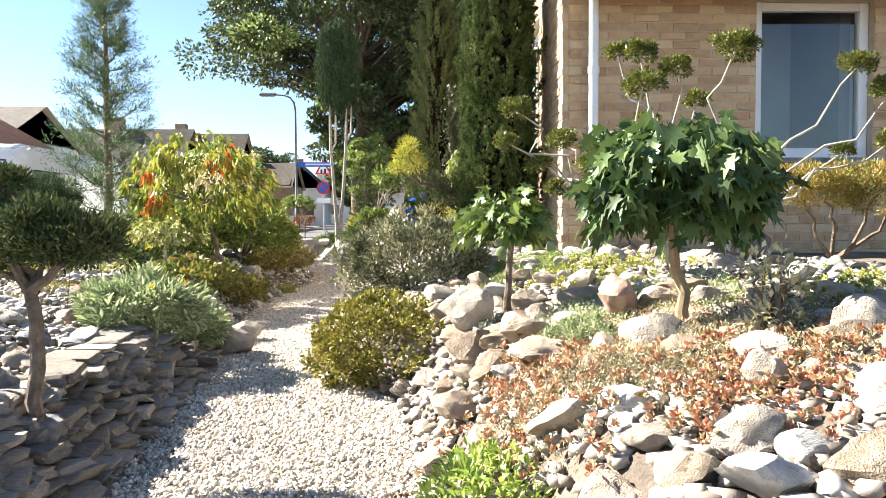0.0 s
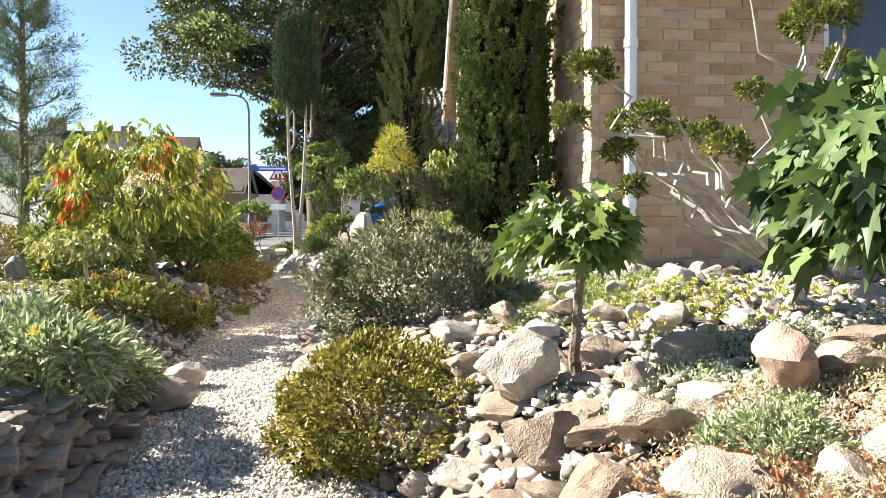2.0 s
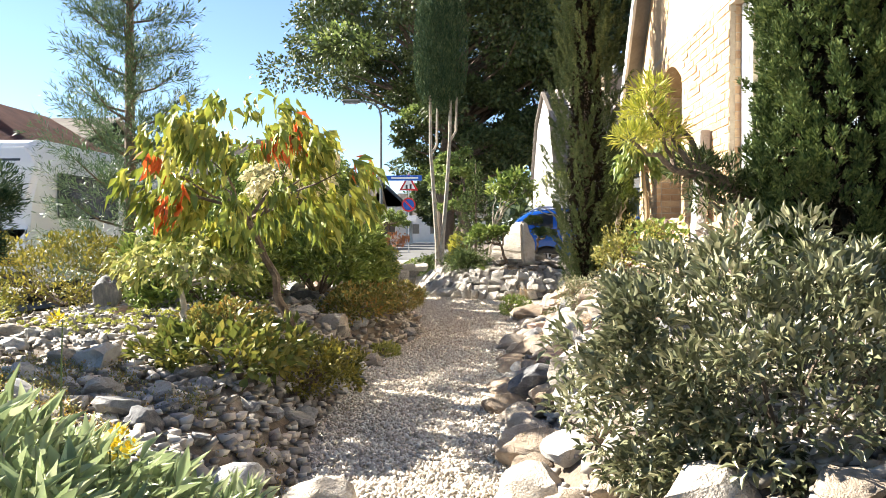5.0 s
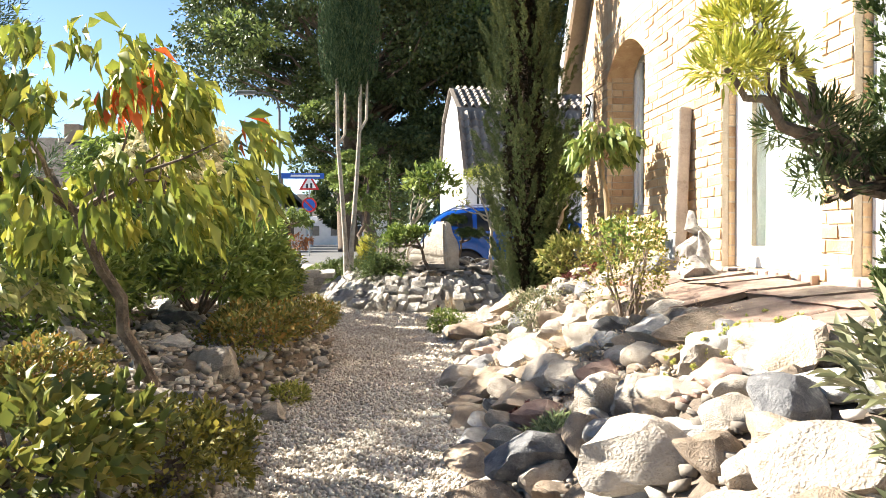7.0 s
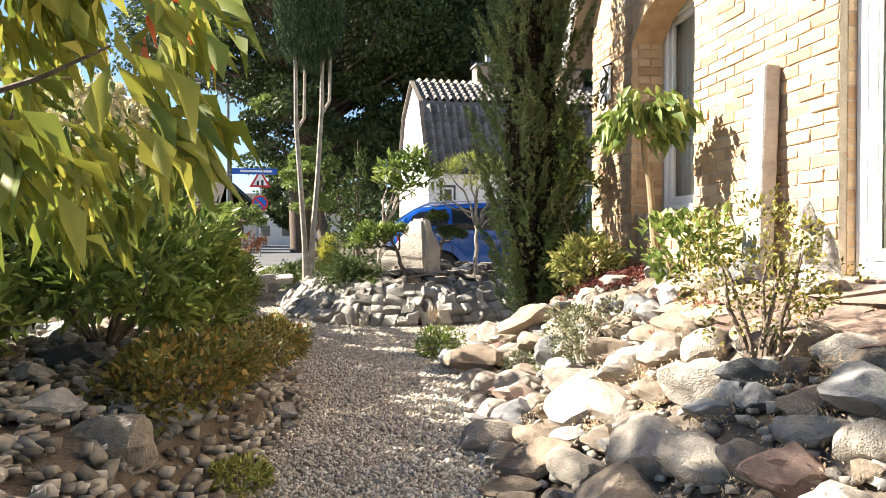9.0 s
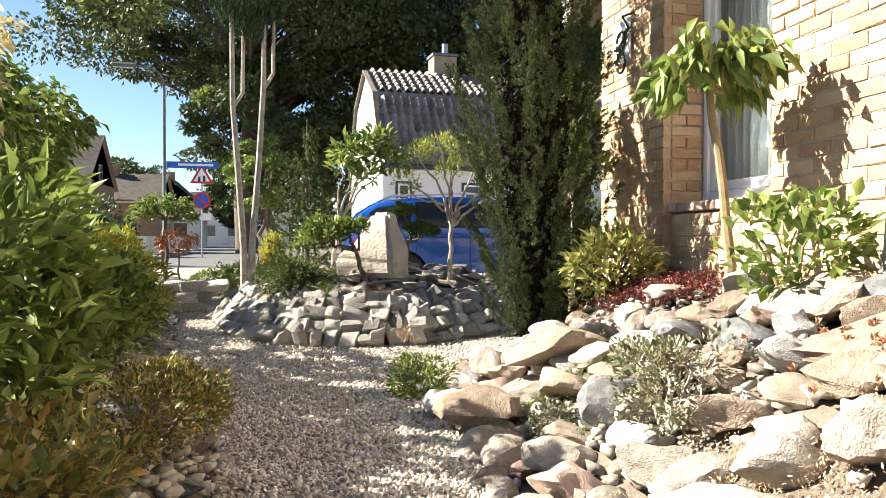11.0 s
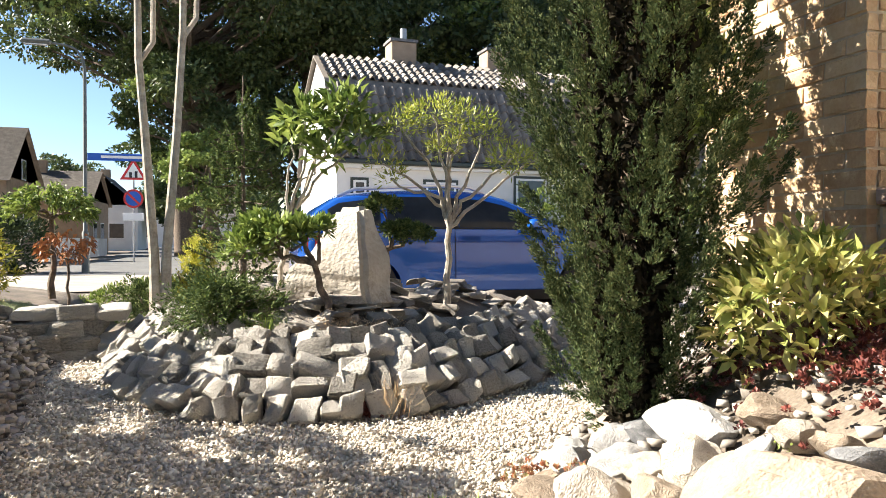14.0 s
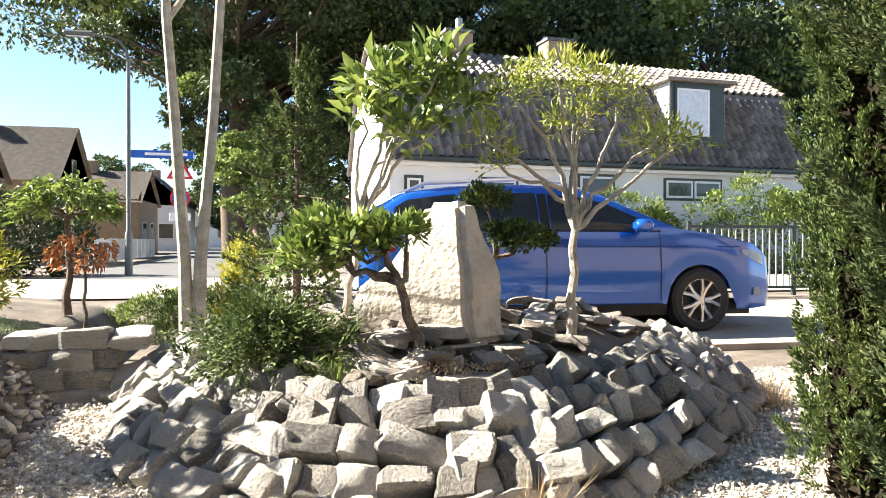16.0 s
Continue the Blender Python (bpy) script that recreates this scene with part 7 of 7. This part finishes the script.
for side in (-1, 1):
    flank("side_window", [(x, 1.025, min(1.375, interp(x, TOP) - 0.1)) for x in np.linspace(-0.3, 0.76, 16)], M_darkwin, side, "dark tinted front side window")
    flank("side_window", [(x, 1.025, 1.385) for x in np.linspace(-1.15, -0.42, 10)], M_darkwin, side, "dark tinted rear side window")
    flank("side_window", [(x, 1.04 + (-1.25 - x) * 0.15, min(1.36, interp(x, TOP) - 0.08)) for x in np.linspace(-1.82, -1.23, 10)], M_darkwin, side, "dark tinted quarter window")
    flank("pillar", [(-0.405, 1.01, 1.38), (-0.312, 1.01, 1.38)], M_plastic, side, "black window pillar", out=0.008)
    flank("window_trim", [(x, 1.008, 1.022) for x in np.linspace(-1.85, 0.85, 24)], M_plastic, side, out=0.01)
    flank("sill_trim", [(x, 0.225, 0.29) for x in np.linspace(-0.9, 0.9, 12)], M_plastic, side, "dark sill trim")
    for gx_ in (0.84, -0.36, -1.16):
        flank("door_gap", [(gx_ - 0.004, 0.32, 1.0), (gx_ + 0.004, 0.32, 1.0)], M_plastic, side, out=0.004)
    flank("crease", [(x, 0.855, 0.867) for x in np.linspace(-1.9, 1.75, 30)], M_blue, side, out=0.012)
    for hx in (-0.16, -1.0):
        flank("door_handle", [(hx - 0.11, 0.89, 0.925), (hx + 0.0, 0.885, 0.93), (hx + 0.11, 0.89, 0.925)], M_blue, side, out=0.03)
    mb = box(0.5, 0.68, min(side * 0.9, side * 1.08), max(side * 0.9, side * 1.08), 1.0, 1.13, 0.04)
    part("mirror", mb, M_blue, car, "blue door mirror with black base", True)
    flank("headlamp", [(1.76, 0.8, 0.84), (1.9, 0.72, 0.83), (2.05, 0.67, 0.78), (2.2, 0.62, 0.69)], M_lampglass, side, "clear headlamp", 0.01)
    flank("tail_lamp", [(-2.06, 0.78, 0.92), (-1.95, 0.78, 0.93), (-1.82, 0.82, 0.9)], M_signred, side, "red tail lamp", 0.01)
    flank("fog_lamp", [(1.9, 0.36, 0.44), (2.0, 0.36, 0.44)], M_lampglass, side, out=0.012)
    rail = tube([(-1.7, side * 0.57, 1.38), (-1.5, side * 0.58, 1.47), (-0.5, side * 0.58, 1.53), (-0.1, side * 0.57, 1.51), (0.1, side * 0.56, 1.44)], [0.018, 0.02, 0.02, 0.02, 0.016], 8)
    part("roof_rail", rail, M_alloy, car, "silver roof rail", True)
ws = bmesh.new()
cols = []
for x in np.linspace(0.2, 1.02, 9):
    t, be, hw = interp(x, TOP), interp(x, BELT), interp(x, HALF)
    w = hw * (1 - 0.26 * min(1, (t - be) / 0.5)) * 0.86
    cols.append([ws.verts.new((x + 0.008, w * k, t + 0.026 - 0.03 * abs(k) ** 3)) for k in np.linspace(-1, 1, 9)])
for a, b in zip(cols, cols[1:]):
    for k in range(8):
        ws.faces.new((a[k], b[k], b[k + 1], a[k + 1]))
part("windscreen", ws, M_darkwin, car, "dark windscreen", True)


def wheel(parent, x, y, side):
    bm = bmesh.new()
    prof = [(0.21, -0.1), (0.28, -0.105), (0.312, -0.08), (0.318, 0.0), (0.312, 0.08), (0.28, 0.105), (0.21, 0.1)]
    rr = [[bm.verts.new((q * math.cos(a), h, q * math.sin(a))) for q, h in prof] for a in np.linspace(0, math.tau, 37)[:-1]]
    for i in range(36):
        for k in range(6):
            bm.faces.new((rr[i][k], rr[i][k + 1], rr[(i + 1) % 36][k + 1], rr[(i + 1) % 36][k]))
    bmesh.ops.recalc_face_normals(bm, faces=bm.faces[:])
    tyre = part("wheel", bm, M_rubber, parent, "black tyre on a silver alloy rim", True, pose(x, y, 0.318) @ Matrix.Diagonal((1.03, 1, 1.03, 1)))
    bm = bmesh.new()
    rim = [(0.225, -0.09), (0.205, -0.095), (0.2, -0.02), (0.2, 0.08)]
    rr = [[bm.verts.new((q * math.cos(a), h * -side, q * math.sin(a))) for q, h in rim] for a in np.linspace(0, math.tau, 37)[:-1]]
    for i in range(36):
        for k in range(3):
            bm.faces.new((rr[i][k], rr[i][k + 1], rr[(i + 1) % 36][k + 1], rr[(i + 1) % 36][k]))
    bmesh.ops.recalc_face_normals(bm, faces=bm.faces[:])
    part("rim", bm, M_alloy, tyre, "silver alloy rim", True)
    for k in range(10):
        a = (k // 2) * math.tau / 5 + (0.16 if k % 2 else -0.16)
        b0 = a * 1.0
        bm = tube([(0.03 * math.cos(a), side * 0.085, 0.03 * math.sin(a)), (0.12 * math.cos(b0), side * 0.088, 0.12 * math.sin(b0)), (0.212 * math.cos(a * 1.0 + (0.1 if k % 2 else -0.1)), side * 0.085, 0.212 * math.sin(a + (0.1 if k % 2 else -0.1)))], [0.022, 0.018, 0.02], 6)
        part("spoke", bm, M_alloy, tyre, smooth=True)
    part("hub", tube([(0, side * 0.06, 0), (0, side * 0.1, 0)], [0.045, 0.04], 12), M_alloy, tyre, smooth=True)
    part("brake_disc", tube([(0, side * 0.0, 0), (0, side * 0.02, 0)], [0.19, 0.19], 24), M_plastic, tyre)


for wx in WHEELS:
    for side in (-1, 1):
        wheel(car, wx, side * 0.76, side)
    arch = bmesh.new()
    tube([(wx, -0.7, 0.34), (wx, 0.7, 0.34)], [0.34, 0.34], 24, arch)
    part("wheel_well", arch, M_plastic, car, "dark wheel well")
part("grille", box(2.25, 2.285, -0.35, 0.35, 0.5, 0.64, 0.01), M_plastic, car, "black grille")
part("underbody", box(-1.9, 1.95, -0.7, 0.7, 0.16, 0.3), M_plastic, car, "black underbody")

# ---- the white van on the side street ----
van = empty("van", "white van parked on the side street", "van", -7.5, 15.2, 0.06)
VT = [(-2.45, 1.0), (-2.4, 1.7), (-2.25, 2.2), (-1.9, 2.3), (2.3, 2.3), (2.45, 2.0)]
bm = bmesh.new()
rings = []
for y, t in VT:
    w = 0.98 if y > -2.4 else 0.92
    rings.append([bm.verts.new((xx, y, zz)) for xx, zz in ((-w, 0.35), (-w, 1.1), (-w * 0.97, max(1.15, t - 0.25)), (-w * 0.82, t), (w * 0.82, t), (w * 0.97, max(1.15, t - 0.25)), (w, 1.1), (w, 0.35))])
for r0, r1 in zip(rings, rings[1:]):
    for k in range(7):
        bm.faces.new((r0[k], r0[k + 1], r1[k + 1], r1[k]))
    bm.faces.new((r0[7], r0[0], r1[0], r1[7]))
bm.faces.new(rings[0][::-1])
bm.faces.new(rings[-1])
bmesh.ops.recalc_face_normals(bm, faces=bm.faces[:])
bmesh.ops.bevel(bm, geom=bm.edges[:], offset=0.05, segments=2, affect="EDGES")
part("body", bm, M_vanwhite, van, "white bodywork", True)
part("rear_window", box(-0.75, 0.75, -2.47, -2.43, 1.25, 1.85, 0.02), M_darkwin, van, "dark rear window", m=pose(0, 0.02, 0, -4, 0, 0))
part("side_window", box(0.985, 1.0, -1.9, -0.3, 1.25, 1.85, 0.02), M_darkwin, van)
part("bumper", box(-0.95, 0.95, -2.55, -2.4, 0.36, 0.55, 0.03), M_plastic, van, "grey bumper")
np_ = part("number_plate", box(0.3, 0.85, -2.49, -2.46, 0.62, 0.74, 0.004), M_yellow, van, "yellow number plate")
txt = bpy.data.curves.new("plate_text", "FONT")
txt.body, txt.size, txt.extrude, txt.align_x = "DT-08", 0.11, 0.001, "CENTER"
tob = new("plate_text", txt)
tob.parent = np_
tob.matrix_basis = pose(0.575, -2.494, 0.64, 90, 0, 0)
txt.materials.append(M_plastic)
part("badge", polygon_plate(4, 0.06, -2.475, 0.68, M_plastic, 0.01), M_plastic, van, m=pose(1.02 - 0.2, 0, 0))
for y in (-1.6, 1.5):
    for side in (-1, 1):
        part("wheel", tube([(side * 0.78, y, 0.33), (side * 0.97, y, 0.33)], [0.33, 0.33], 24), M_rubber, van, "black tyre")
